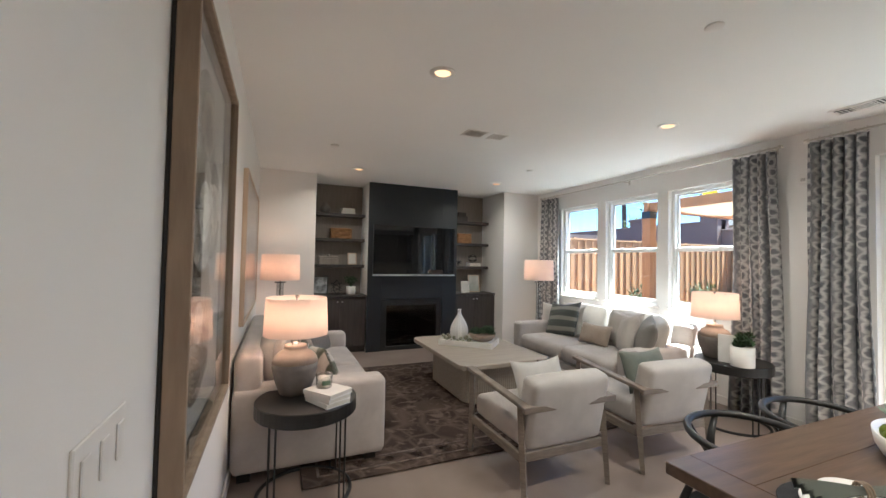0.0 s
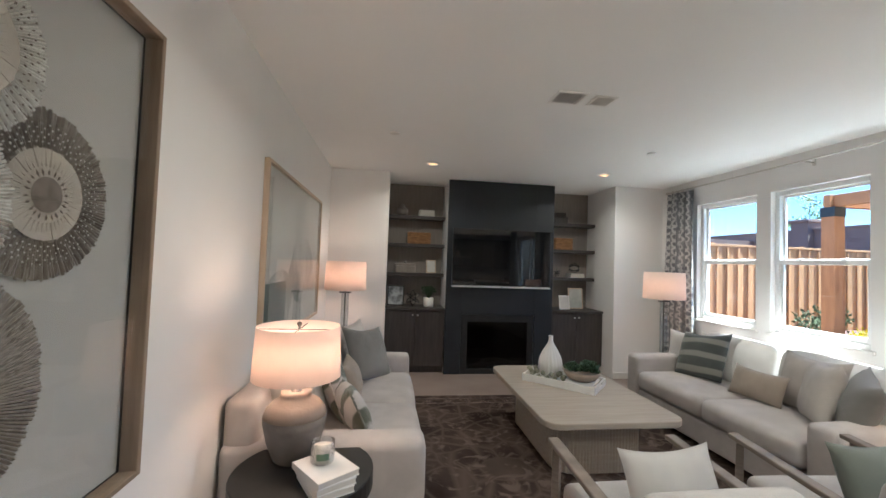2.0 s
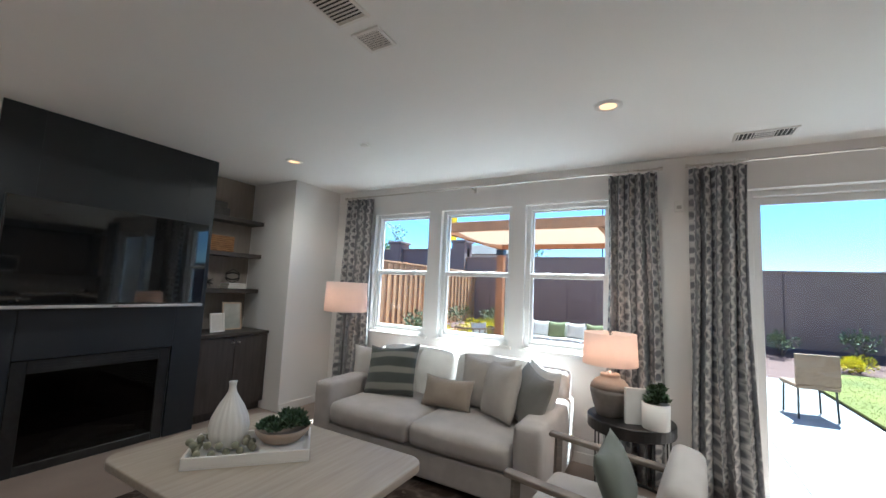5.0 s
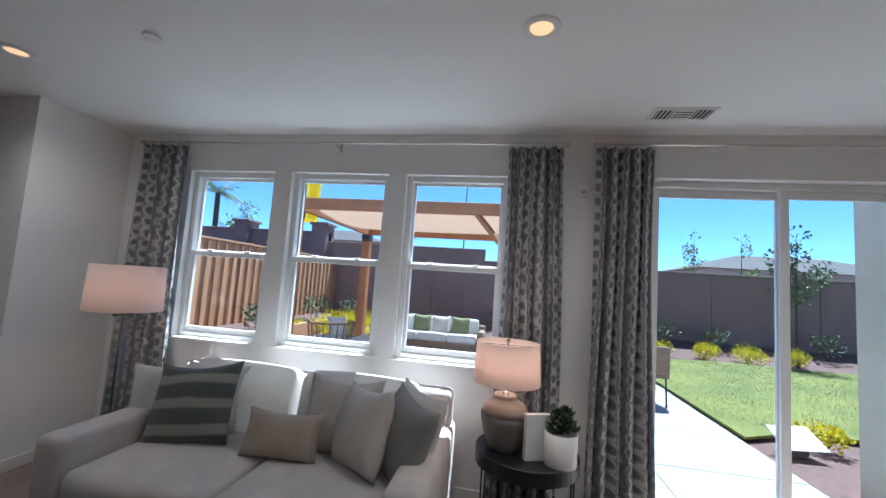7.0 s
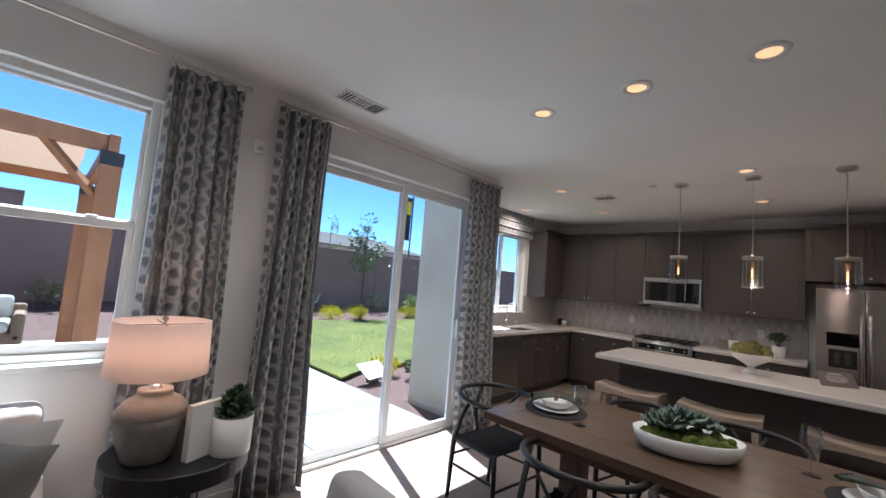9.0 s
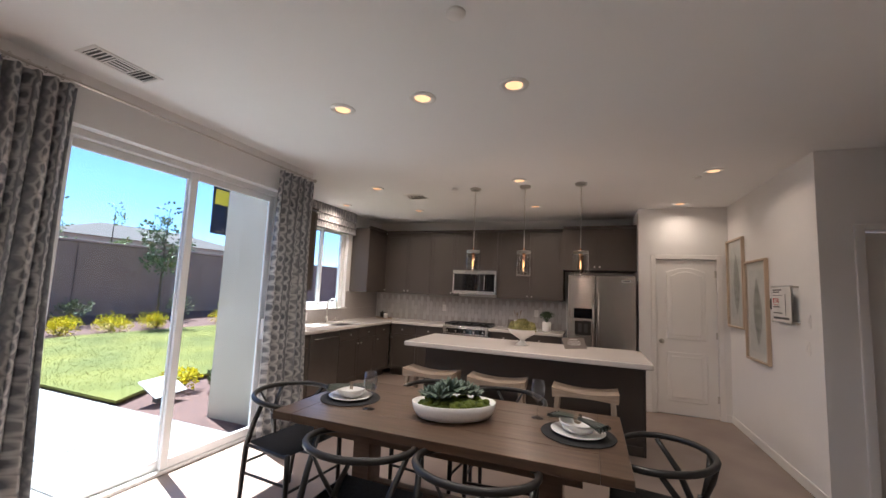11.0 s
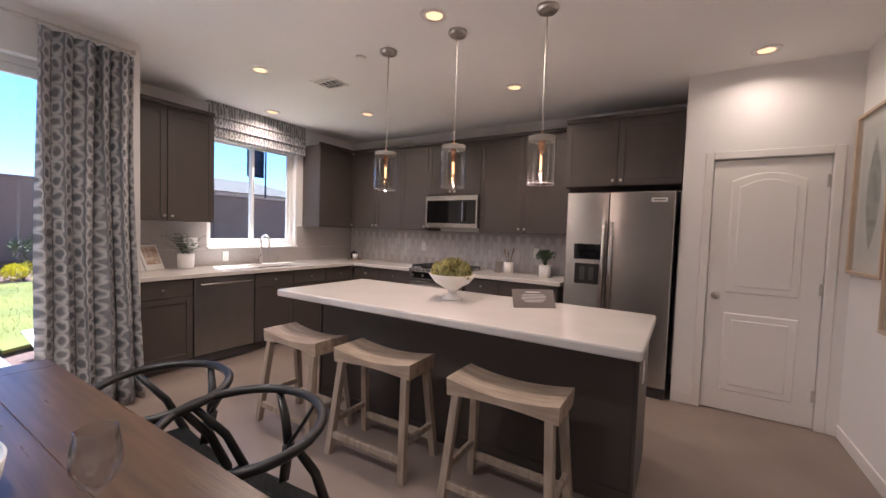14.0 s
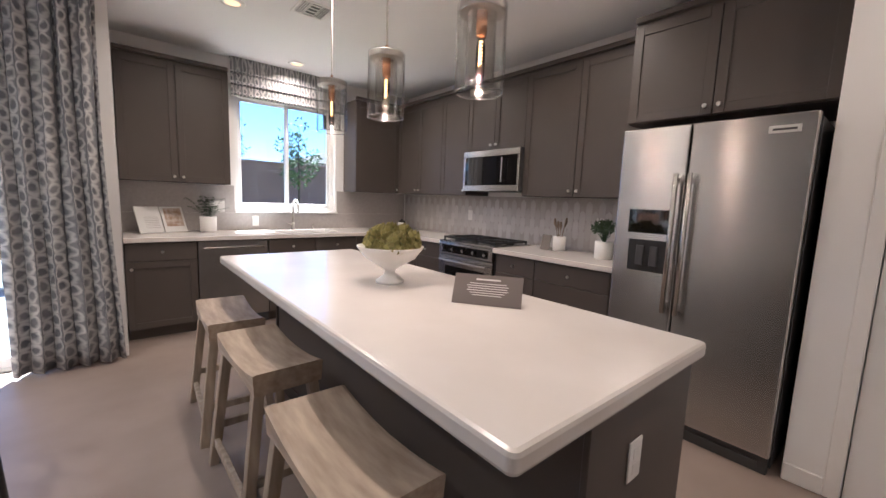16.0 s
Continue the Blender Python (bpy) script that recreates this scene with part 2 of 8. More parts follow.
STEEL_BSDF.inputs["Anisotropic"].default_value = 0.85
STEEL_BSDF.inputs["Anisotropic Rotation"].default_value = 0.25
NICKEL = material("brushed_nickel", (0.62, 0.59, 0.55), (0.55, 0.52, 0.48), scale=30, rough=0.28, metal=1.0)
CHROME = material("chrome", (0.78, 0.78, 0.78), (0.72, 0.72, 0.72), scale=10, rough=0.08, metal=1.0)
SOFA = linen("oatmeal_sofa_linen", (0.56, 0.515, 0.485))
CHAIRCLOTH = linen("ivory_chair_linen", (0.54, 0.505, 0.475))
WHITECLOTH = linen("white_linen", (0.78, 0.755, 0.72), glow=0.38)
SANDCLOTH = linen("sand_linen", (0.40, 0.335, 0.275))
GREYCLOTH = linen("grey_linen", (0.235, 0.225, 0.21))
CREAMCLOTH = linen("cream_boucle", (0.60, 0.55, 0.50), scale=120, bump=0.7)
GREENCLOTH = linen("sage_linen", (0.16, 0.175, 0.15))
CHAIRWOOD = wood("grey_oak_chair", (0.245, 0.205, 0.17), (0.15, 0.122, 0.10), along=(1.5, 1.5, 14), scale=6, rough=0.5)
TABLEWOOD = wood("brown_oak_table", (0.130, 0.080, 0.048), (0.070, 0.042, 0.027), along=(1, 12, 12), scale=3, rough=0.24)
COFFEEWOOD = wood("bleached_oak", (0.42, 0.37, 0.305), (0.35, 0.30, 0.245), along=(1, 14, 14), scale=3, rough=0.45, bump=0.08)
STOOLWOOD = wood("washed_stool_wood", (0.50, 0.40, 0.305), (0.30, 0.225, 0.165), along=(1.2, 7, 7), scale=4, rough=0.55)
STOOLLEG = wood("washed_leg_wood", (0.44, 0.36, 0.28), (0.27, 0.21, 0.155), along=(8, 8, 1), scale=4, rough=0.55)
FRAMEWOOD = wood("natural_frame_wood", (0.33, 0.245, 0.175), (0.245, 0.178, 0.122), along=(6, 6, 1), scale=5, rough=0.5)
PALEFRAME = wood("pale_frame_wood", (0.58, 0.46, 0.34), (0.47, 0.36, 0.26), along=(6, 6, 1), scale=5, rough=0.5)
EBONY = material("ebonised_wood", (0.010, 0.010, 0.010), (0.018, 0.017, 0.016), scale=12, rough=0.42, stretch=(1, 1, 8))
STONE = material("grey_stoneware", (0.215, 0.19, 0.17), (0.15, 0.132, 0.118), scale=9, rough=0.75, bump=0.3, bump_scale=70)
STONEPALE = material("sand_stoneware", (0.40, 0.32, 0.26), (0.33, 0.26, 0.21), scale=9, rough=0.75, bump=0.3, bump_scale=70)
CERAMIC = material("white_ceramic", (0.80, 0.78, 0.75), (0.77, 0.75, 0.72), scale=5, rough=0.3, bump=0.02, bump_scale=40)
BOOK = material("white_book", (0.78, 0.765, 0.74), (0.72, 0.705, 0.68), scale=8, rough=0.6)
PAPER = material("page_edges", (0.74, 0.71, 0.65), (0.66, 0.63, 0.575), scale=60, rough=0.9, stretch=(1, 1, 12))
SHADE = shade_cloth("linen_shade", (0.92, 0.80, 0.73))
CURTAIN = curtain_cloth("printed_curtain")
GLASS = thin_glass("picture_glass", edge=7.0)
PANE = thin_glass("window_glass", (0.80, 0.85, 0.88))
CLEAR = thin_glass("clear_glass", (0.955, 0.96, 0.96), 0.05, 2.0)
ACRYLIC = thin_glass("acrylic", (0.90, 0.92, 0.93), 0.06)
CANGLOW = emitter("can_glow", (1.0, 0.55, 0.26), 0.22)
BULBGLOW = emitter("bulb_glow", (1.0, 0.50, 0.18), 0.8)
COPPER = material("copper_socket", (0.72, 0.36, 0.18), (0.60, 0.29, 0.14), scale=20, rough=0.25, metal=1.0)
SHADEGLASS = thin_glass("shade_glass", (0.98, 0.98, 0.975), 0.025, 3.6)
RIMGLASS = thin_glass("rim_glass", (0.80, 0.80, 0.79), 0.20, 1.5)
LEAF = material("leaf_green", (0.030, 0.062, 0.026), (0.055, 0.095, 0.040), scale=14, rough=0.5, vary=0.35, island=True)
SUCCULENT = material("succulent", (0.115, 0.160, 0.125), (0.175, 0.215, 0.165), scale=9, rough=0.55, vary=0.25, island=True)
MOSS = material("moss", (0.120, 0.150, 0.015), (0.060, 0.085, 0.010), scale=30, rough=0.95, bump=0.8, bump_scale=120)
GRASS = material("lawn", (0.150, 0.145, 0.020), (0.092, 0.100, 0.013), scale=0.9, detail=10, rough=0.9, bump=0.7, bump_scale=60)
MULCH = material("bark_mulch", (0.16, 0.085, 0.066), (0.075, 0.042, 0.036), scale=22, rough=0.95, bump=1.0, bump_scale=40)
CONCRETE = material("patio_concrete", (0.335, 0.32, 0.30), (0.285, 0.275, 0.255), scale=1.5, rough=0.85, bump=0.2, bump_scale=70)
BLOCK = material("garden_wall_render", (0.255, 0.172, 0.146), (0.225, 0.150, 0.128), scale=2.2, rough=0.95, bump=0.3, bump_scale=40)
CEDAR = wood("cedar_board", (0.60, 0.33, 0.165), (0.46, 0.235, 0.11), along=(8, 8, 1), scale=3, rough=0.7, vary=0.18)
PERGOLA = wood("pergola_timber", (0.42, 0.175, 0.070), (0.29, 0.115, 0.045), along=(5, 5, 1), scale=2.5, rough=0.6)
CANVAS = shade_cloth("canopy_canvas", (0.40, 0.25, 0.165))
BLOOM = material("yellow_shrub", (0.70, 0.58, 0.010), (0.56, 0.50, 0.012), scale=10, rough=0.8, vary=0.3, island=True)
BARK = material("bark", (0.12, 0.09, 0.065), (0.07, 0.052, 0.04), scale=14, rough=0.95, bump=0.7, bump_scale=40, stretch=(1, 1, 0.3))
WICKER = material("wicker", (0.29, 0.195, 0.125), (0.17, 0.11, 0.07), scale=45, rough=0.8, bump=0.9, bump_scale=70)
ROOF = material("roof_tile", (0.095, 0.078, 0.070), (0.07, 0.058, 0.052), scale=6, rough=0.9)
HOUSE = material("house_render", (0.52, 0.46, 0.38), (0.47, 0.41, 0.34), scale=1, rough=0.9)
DARKGREY = material("dark_grey_plastic", (0.06, 0.06, 0.062), (0.05, 0.05, 0.052), scale=5, rough=0.5)
YELLOW = material("yellow_banner_cloth", (0.78, 0.60, 0.03), (0.70, 0.54, 0.03), scale=4, rough=0.8)
NAVY = material("navy_banner_cloth", (0.020, 0.035, 0.070), (0.016, 0.028, 0.056), scale=4, rough=0.8)
PLACEMAT = material("black_woven_mat", (0.016, 0.016, 0.017), (0.03, 0.03, 0.031), scale=60, rough=0.95, bump=1.0, bump_scale=220)
ARTICHOKE = material("artichoke", (0.30, 0.285, 0.10), (0.42, 0.37, 0.16), scale=12, rough=0.7, vary=0.25, island=True)
TILE = material("glazed_tile", (0.60, 0.58, 0.565), (0.55, 0.53, 0.515), scale=3, rough=0.16, vary=0.10)
GROUT = material("grout", (0.46, 0.43, 0.41), (0.42, 0.39, 0.37), scale=30, rough=0.9)
SAGEPAPER = material("sage_art_paper", (0.37, 0.385, 0.36), (0.60, 0.59, 0.56), scale=2.2, rough=0.9, fac=(0.42, 0.6))
MATBOARD = material("mat_board", (0.66, 0.64, 0.60), (0.62, 0.60, 0.565), scale=20, rough=0.95)
GREYBOARD = material("grey_backing_board", (0.52, 0.495, 0.465), (0.485, 0.46, 0.43), scale=3, rough=0.95)
BASKET = wood("woven_basket", (0.36, 0.19, 0.08), (0.16, 0.08, 0.035), along=(1, 1, 7), scale=16, rough=0.8, bump=0.8)
CANDLEWAX = material("candle_wax", (0.80, 0.75, 0.66), (0.77, 0.72, 0.63), scale=4, rough=0.5)


def rug_material():
    """Worn brown and cream medallion pile with a patterned border."""
    m = material("distressed_rug", (0.034, 0.023, 0.020), (0.082, 0.058, 0.048), scale=2.2, detail=10, rough=0.97, fac=(0.35, 0.62), bump=0.9, bump_scale=170, spec=0.1)
    nt, b = nodes_of(m)
    L = nt.links.new
    base = b.inputs["Base Color"].links[0].from_socket
    tc = nt.nodes.new("ShaderNodeTexCoord")
    vor = nt.nodes.new("ShaderNodeTexVoronoi")
    vor.feature = "DISTANCE_TO_EDGE"
    vor.inputs["Scale"].default_value = 4.2
    nz = nt.nodes.new("ShaderNodeTexNoise")
    nz.inputs["Scale"].default_value, nz.inputs["Detail"].default_value, nz.inputs["Distortion"].default_value = 6.0, 8.0, 1.6
    L(tc.outputs["Object"], vor.inputs["Vector"])
    L(tc.outputs["Object"], nz.inputs["Vector"])
    r1 = nt.nodes.new("ShaderNodeMapRange")
    r1.inputs[1].default_value, r1.inputs[2].default_value, r1.inputs[3].default_value, r1.inputs[4].default_value = 0.0, 0.09, 1.0, 0.0
    L(vor.outputs["Distance"], r1.inputs[0])
    r2 = nt.nodes.new("ShaderNodeMapRange")
    r2.inputs[1].default_value, r2.inputs[2].default_value = 0.52, 0.66
    L(nz.outputs[0], r2.inputs[0])
    mul = nt.nodes.new("ShaderNodeMath")
    mul.operation = "MAXIMUM"
    L(r2.outputs[0], mul.inputs[0])
    m2 = nt.nodes.new("ShaderNodeMath")
    m2.operation = "MULTIPLY"
    m2.inputs[1].default_value = 0.55
    L(r1.outputs[0], m2.inputs[0])
    L(m2.outputs[0], mul.inputs[1])
    m3 = nt.nodes.new("ShaderNodeMath")
    m3.operation = "MULTIPLY"
    m3.inputs[1].default_value = 0.62
    L(mul.outputs[0], m3.inputs[0])
    mx = nt.nodes.new("ShaderNodeMix")
    mx.data_type = "RGBA"
    mx.inputs[7].default_value = (0.215, 0.165, 0.135, 1)
    L(m3.outputs[0], mx.inputs[0])
    L(base, mx.inputs[6])
    L(mx.outputs[2], b.inputs["Base Color"])
    return m


RUG = rug_material()


def striped(name, a, c, direction="Z", scale=7.0, distort=2.0):
    m = linen(name, a)
    nt, b = nodes_of(m)
    L = nt.links.new
    base = b.inputs["Base Color"].links[0].from_socket
    tc = nt.nodes.new("ShaderNodeTexCoord")
    w = nt.nodes.new("ShaderNodeTexWave")
    w.bands_direction = direction
    w.inputs["Scale"].default_value, w.inputs["Distortion"].default_value, w.inputs["Detail"].default_value = scale, distort, 2.0
    L(tc.outputs["Object"], w.inputs["Vector"])
    r = nt.nodes.new("ShaderNodeMapRange")
    r.inputs[1].default_value, r.inputs[2].default_value = 0.55, 0.8
    L(w.outputs["Fac"], r.inputs[0])
    mx = nt.nodes.new("ShaderNodeMix")
    mx.data_type = "RGBA"
    mx.inputs[7].default_value = rgb(c)
    L(r.outputs[0], mx.inputs[0])
    L(base, mx.inputs[6])
    L(mx.outputs[2], b.inputs["Base Color"])
    return m


STRIPEGREEN = striped("green_striped_cloth", (0.085, 0.095, 0.088), (0.27, 0.265, 0.235), "Z", 2.1, 1.6)
LEAFPRINT = striped("leaf_print_cloth", (0.60, 0.565, 0.53), (0.13, 0.14, 0.11), "DIAGONAL", 2.0, 9.0)


# ---- mesh helpers ----
def part(name, bm, mat, parent=None, label="", smooth=False):
    me = bpy.data.meshes.new(name)
    if smooth:
        for f in bm.faces:
            f.smooth = True
    bm.to_mesh(me)
    bm.free()
    if mat:
        me.materials.append(mat)
    ob = new(name, me)
    if parent:
        ob.parent = parent
    if label:
        ob["label"] = label
    return ob


def thing(name, label, category, m=None, group="", kind=""):
    ob = new(name)
    ob.empty_display_size = 0.1
    if m is not None:
        ob.matrix_basis = m
    return tagged(ob, label, category, group, kind)


def box(bm, x0, x1, y0, y1, z0, z1, bevel=0.0, seg=2):
    vs = [bm.verts.new((x, y, z)) for x in (x0, x1) for y in (y0, y1) for z in (z0, z1)]
    fs = [bm.faces.new([vs[i] for i in q]) for q in ((0, 1, 3, 2), (4, 6, 7, 5), (0, 4, 5, 1), (2, 3, 7, 6), (0, 2, 6, 4), (1, 5, 7, 3))]
    if bevel:
        es = list({e for f in fs for e in f.edges})
        bmesh.ops.bevel(bm, geom=es, offset=bevel, segments=seg, profile=0.5, affect="EDGES")
    return bm


def boxes(*specs, bevel=0.0, seg=2):
    bm = bmesh.new()
    for s in specs:
        box(bm, *s, bevel=bevel, seg=seg)
    return bm


def lathe(profile, seg=32, bm=None, cx=0.0, cy=0.0, sx=1.0, sy=1.0):
    """Turned solid from (radius, height) pairs, bottom to top."""
    bm = bm or bmesh.new()
    rings = []
    for r, z in profile:
        if r < 1e-6:
            rings.append([bm.verts.new((cx, cy, z))])
        else:
            rings.append([bm.verts.new((cx + sx * r * math.cos(2 * math.pi * i / seg), cy + sy * r * math.sin(2 * math.pi * i / seg), z)) for i in range(seg)])
    for a, b in zip(rings, rings[1:]):
        for i in range(seg):
            j = (i + 1) % seg
            if len(a) == 1 and len(b) == 1:
                continue
            if len(a) == 1:
                bm.faces.new((a[0], b[j], b[i]))
            elif len(b) == 1:
                bm.faces.new((a[i], a[j], b[0]))
            else:
                bm.faces.new((a[i], a[j], b[j], b[i]))
    return bm


def disc(r, z0, z1, seg=32, bev=0.004, **k):
    return lathe([(0, z0), (r - bev, z0), (r, z0 + bev), (r, z1 - bev), (r - bev, z1), (0, z1)], seg, **k)


def tube(points, radius, seg=8, bm=None, closed=False, flat=None):
    """Rod swept along points; radius a number or one a point; flat=(a, b) scales the section."""
    bm = bm or bmesh.new()
    pts = [Vector(p) for p in points]
    n = len(pts)
    rad = [radius] * n if isinstance(radius, (int, float)) else list(radius)
    rings, up = [], None
    for i, p in enumerate(pts):
        a = pts[(i - 1) % n] if closed else pts[max(i - 1, 0)]
        b = pts[(i + 1) % n] if closed else pts[min(i + 1, n - 1)]
        d = (b - a).normalized()
        if up is None:
            up = Vector((0, 0, 1)) if abs(d.z) < 0.9 else Vector((1, 0, 0))
        s = d.cross(up).normalized()
        up = s.cross(d).normalized()
        fa, fb = flat if flat else (1, 1)
        rings.append([bm.verts.new(p + s * rad[i] * fa * math.cos(2 * math.pi * k / seg) + up * rad[i] * fb * math.sin(2 * math.pi * k / seg)) for k in range(seg)])
    for i in range(n if closed else n - 1):
        a, b = rings[i], rings[(i + 1) % n]
        for k in range(seg):
            j = (k + 1) % seg
            bm.faces.new((a[k], a[j], b[j], b[k]))
    if not closed:
        bm.faces.new(rings[0][::-1])
        bm.faces.new(rings[-1])
    return bm


def cushion(cx, cy, cz, sx, sy, sz, r=0.05, bulge=(0, 0, 0.02), n=7, bm=None):
    """Upholstered block with rounded edges and swollen faces; bulge is the swell along x, y and z."""
    bm = bm or bmesh.new()
    half = (sx / 2, sy / 2, sz / 2)

    def axis(h):
        rr = min(r, h * 0.95)
        inner = [-(h - rr) + 2 * (h - rr) * i / n for i in range(n + 1)]
        return [-h, -h + rr * 0.25, -h + rr * 0.6] + inner + [h - rr * 0.6, h - rr * 0.25, h]

    ax = [axis(h) for h in half]
    for k in range(3):
        i, j = (k + 1) % 3, (k + 2) % 3
        for s in (-1, 1):
            grid = []
            for u in ax[i]:
                row = []
                for v in ax[j]:
                    p = [0, 0, 0]
                    p[k], p[i], p[j] = s * half[k], u, v
                    q = [max(-(half[a] - min(r, half[a] * 0.95)), min(half[a] - min(r, half[a] * 0.95), p[a])) for a in range(3)]
                    d = Vector(p) - Vector(q)
                    if d.length > 1e-9:
                        d = d.normalized() * r
                    o = Vector(q) + d
                    for a in range(3):
                        b, c = (a + 1) % 3, (a + 2) % 3
                        o[a] += bulge[a] * (o[a] / half[a]) * (1 - (o[b] / half[b]) ** 2) * (1 - (o[c] / half[c]) ** 2)
                    row.append(bm.verts.new((cx + o.x, cy + o.y, cz + o.z)))
                grid.append(row)
            for a in range(len(grid) - 1):
                for b in range(len(grid[0]) - 1):
                    f = (grid[a][b], grid[a + 1][b], grid[a + 1][b + 1], grid[a][b + 1])
                    bm.faces.new(f if s > 0 else f[::-1])
    bmesh.ops.remove_doubles(bm, verts=bm.verts, dist=1e-4)
    return bm


def pillow_mesh(w, h, t, seed=0, n=14):
    """Knife-edge throw pillow in the xz plane, thickness along y, resting on z = 0, with dented top and pointed corners."""
    bm = bmesh.new()
    rnd = random.Random(seed)
    ph = rnd.random() * 6

    def at(u, v, s):
        f = (max(0.0, 1 - abs(u) ** 2.6) ** 0.55) * (max(0.0, 1 - abs(v) ** 2.6) ** 0.55)
        pin = 1 - 0.07 * (1 - v * v) * abs(u) ** 3
        pinv = 1 - 0.07 * (1 - u * u) * abs(v) ** 3
        x, z = u * w / 2 * pin, v * h / 2 * pinv
        wr = 1 + 0.06 * math.sin(5 * u + ph) * math.cos(4 * v + ph * 0.7)
        if v > 0:
            z -= 0.05 * h * v * (1 - u * u)
        return (x, s * t / 2 * f * wr, z + h / 2 * 0.97)

    for s in (-1, 1):
        g = [[bm.verts.new(at(-1 + 2 * i / n, -1 + 2 * j / n, s)) for j in range(n + 1)] for i in range(n + 1)]
        for i in range(n):
            for j in range(n):
                q = (g[i][j], g[i + 1][j], g[i + 1][j + 1], g[i][j + 1])
                bm.faces.new(q if s < 0 else q[::-1])
    bmesh.ops.remove_doubles(bm, verts=bm.verts, dist=1e-4)
    return bm


def rounded_slab(x0, x1, y0, y1, z0, z1, r, edge=0.012, seg=8):
    """Flat top with rounded corners and eased edges."""
    bm = bmesh.new()

    def outline(inset, z):
        pts = []
        for cx, cy, a0 in ((x1 - r, y1 - r, 0), (x0 + r, y1 - r, 90), (x0 + r, y0 + r, 180), (x1 - r, y0 + r, 270)):
            for k in range(seg + 1):
                a = radians(a0 + 90 * k / seg)
                rr = max(r - inset, 0.001)
                pts.append(bm.verts.new((cx + rr * math.cos(a), cy + rr * math.sin(a), z)))
        return pts

    e = edge
    rings = [outline(e, z0), outline(e * 0.3, z0 + e * 0.3), outline(0, z0 + e), outline(0, z1 - e), outline(e * 0.3, z1 - e * 0.3), outline(e, z1)]
    n = len(rings[0])
    for a, b in zip(rings, rings[1:]):
        for i in range(n):
            j = (i + 1) % n
            bm.faces.new((a[i], a[j], b[j], b[i]))
    bm.faces.new(rings[0][::-1])
    bm.faces.new(rings[-1])
    return bm


def arc(cx, cy, r, a0, a1, z, n=16, z1=None):
    return [(cx + r * math.cos(radians(a0 + (a1 - a0) * i / n)), cy + r * math.sin(radians(a0 + (a1 - a0) * i / n)), z + ((z1 - z) * i / n if z1 is not None else 0)) for i in range(n + 1)]


def leaf_cluster(bm, rnd, count, radius, size, center=(0, 0, 0), flat=0.8, up=0.3, droop=0.0):
    """Many small creased leaves spread through a lumpy ball."""
    c = Vector(center)
    for _ in range(count):
        d = Vector((rnd.gauss(0, 1), rnd.gauss(0, 1), rnd.gauss(0, 1) * flat)).normalized()
        p = c + d * radius * (0.35 + 0.65 * rnd.random() ** 0.5)
        g = (d + Vector((rnd.uniform(-0.6, 0.6), rnd.uniform(-0.6, 0.6), up + rnd.uniform(-0.4, 0.4) - droop))).normalized()
        s = g.cross(Vector((rnd.uniform(-1, 1), rnd.uniform(-1, 1), rnd.uniform(-1, 1)))).normalized()
        l, w = size * rnd.uniform(0.7, 1.3), size * rnd.uniform(0.25, 0.4)
        nrm = g.cross(s) * w * 0.35
        a, b, t, m1 = bm.verts.new(p), bm.verts.new(p + g * l * 0.5 + s * w + nrm), bm.verts.new(p + g * l), bm.verts.new(p + g * l * 0.5 - s * w + nrm)
        mid = bm.verts.new(p + g * l * 0.5)
        for q in ((a, b, mid), (b, t, mid), (t, m1, mid), (m1, a, mid)):
            bm.faces.new(q)
    return bm


def structure(name, bm, mat, label, category="wall", smooth=False):
    return tagged(part(name, bm, mat, smooth=smooth), label, category, kind="structure")


# ---- structure ----
H = 2.74
structure("floor", boxes((-3.2, 4.76, -3.9, 7.15, -0.12, 0.0), (4.76, 5.7, -3.9, -0.45, -0.12, 0.0)), FLOOR, "taupe concrete-look floor with a soft sheen", "floor")
structure("ceiling", boxes((-3.2, 4.82, -3.9, 7.2, H, H + 0.15), (4.82, 5.77, -3.9, -0.38, H, H + 0.15)), CEIL, "plain off-white painted ceiling", "ceiling")
structure("wall_west", boxes((-0.28, -0.10, 0.25, 7.15, 0, H)), WALL, "warm white painted wall behind the sofa")
structure("wall_west_kitchen", boxes((-0.17, -0.02, -3.72, -0.85, 0, H)), WALL, "warm white painted wall at the kitchen")
structure("wall_hall", boxes((-1.6, -0.17, -1.0, -0.85, 2.09, H), (-1.6, -1.06, -1.0, -0.85, 0, 2.09), (-0.30, -0.17, -1.0, -0.85, 0, 2.09)), WALL, "warm white hall wall round a door")
structure("wall_hall", boxes((-3.2, -3.05, -0.85, 0.4, 0, H), (-3.05, -0.28, 0.25, 0.4, 0, H), (-3.2, -1.6, -1.0, -0.85, 0, H)), WALL, "plain hall walls")
structure("wall_north", boxes((-0.28, 4.80, 7.0, 7.15, 0, H), (-0.10, 0.66, 6.21, 7.0, 0, H), (3.88, 4.62, 6.21, 7.0, 0, H)), WALL, "warm white wall with shelf alcoves and piers")
structure("chimney_breast", boxes((1.50, 1.73, 6.47, 7.0, 0, H), (2.80, 3.055, 6.47, 7.0, 0, H), (1.73, 2.80, 6.47, 7.0, 0.85, H)), WALL, "white painted chimney breast", "chimney breast")
EX0, EX1 = 4.62, 4.80
WINS = [(4.735, 5.555), (3.72, 4.575), (2.75, 3.57)]
WZ0, WZ1 = 0.95, 2.41
SD0, SD1, SDZ = -0.085, 1.745, 2.42
spec = [(EX0, EX1, -0.4, SD0, 0, H), (EX0, EX1, SD0, SD1, SDZ, H), (EX0, EX1, SD1, WINS[2][0], 0, H)]
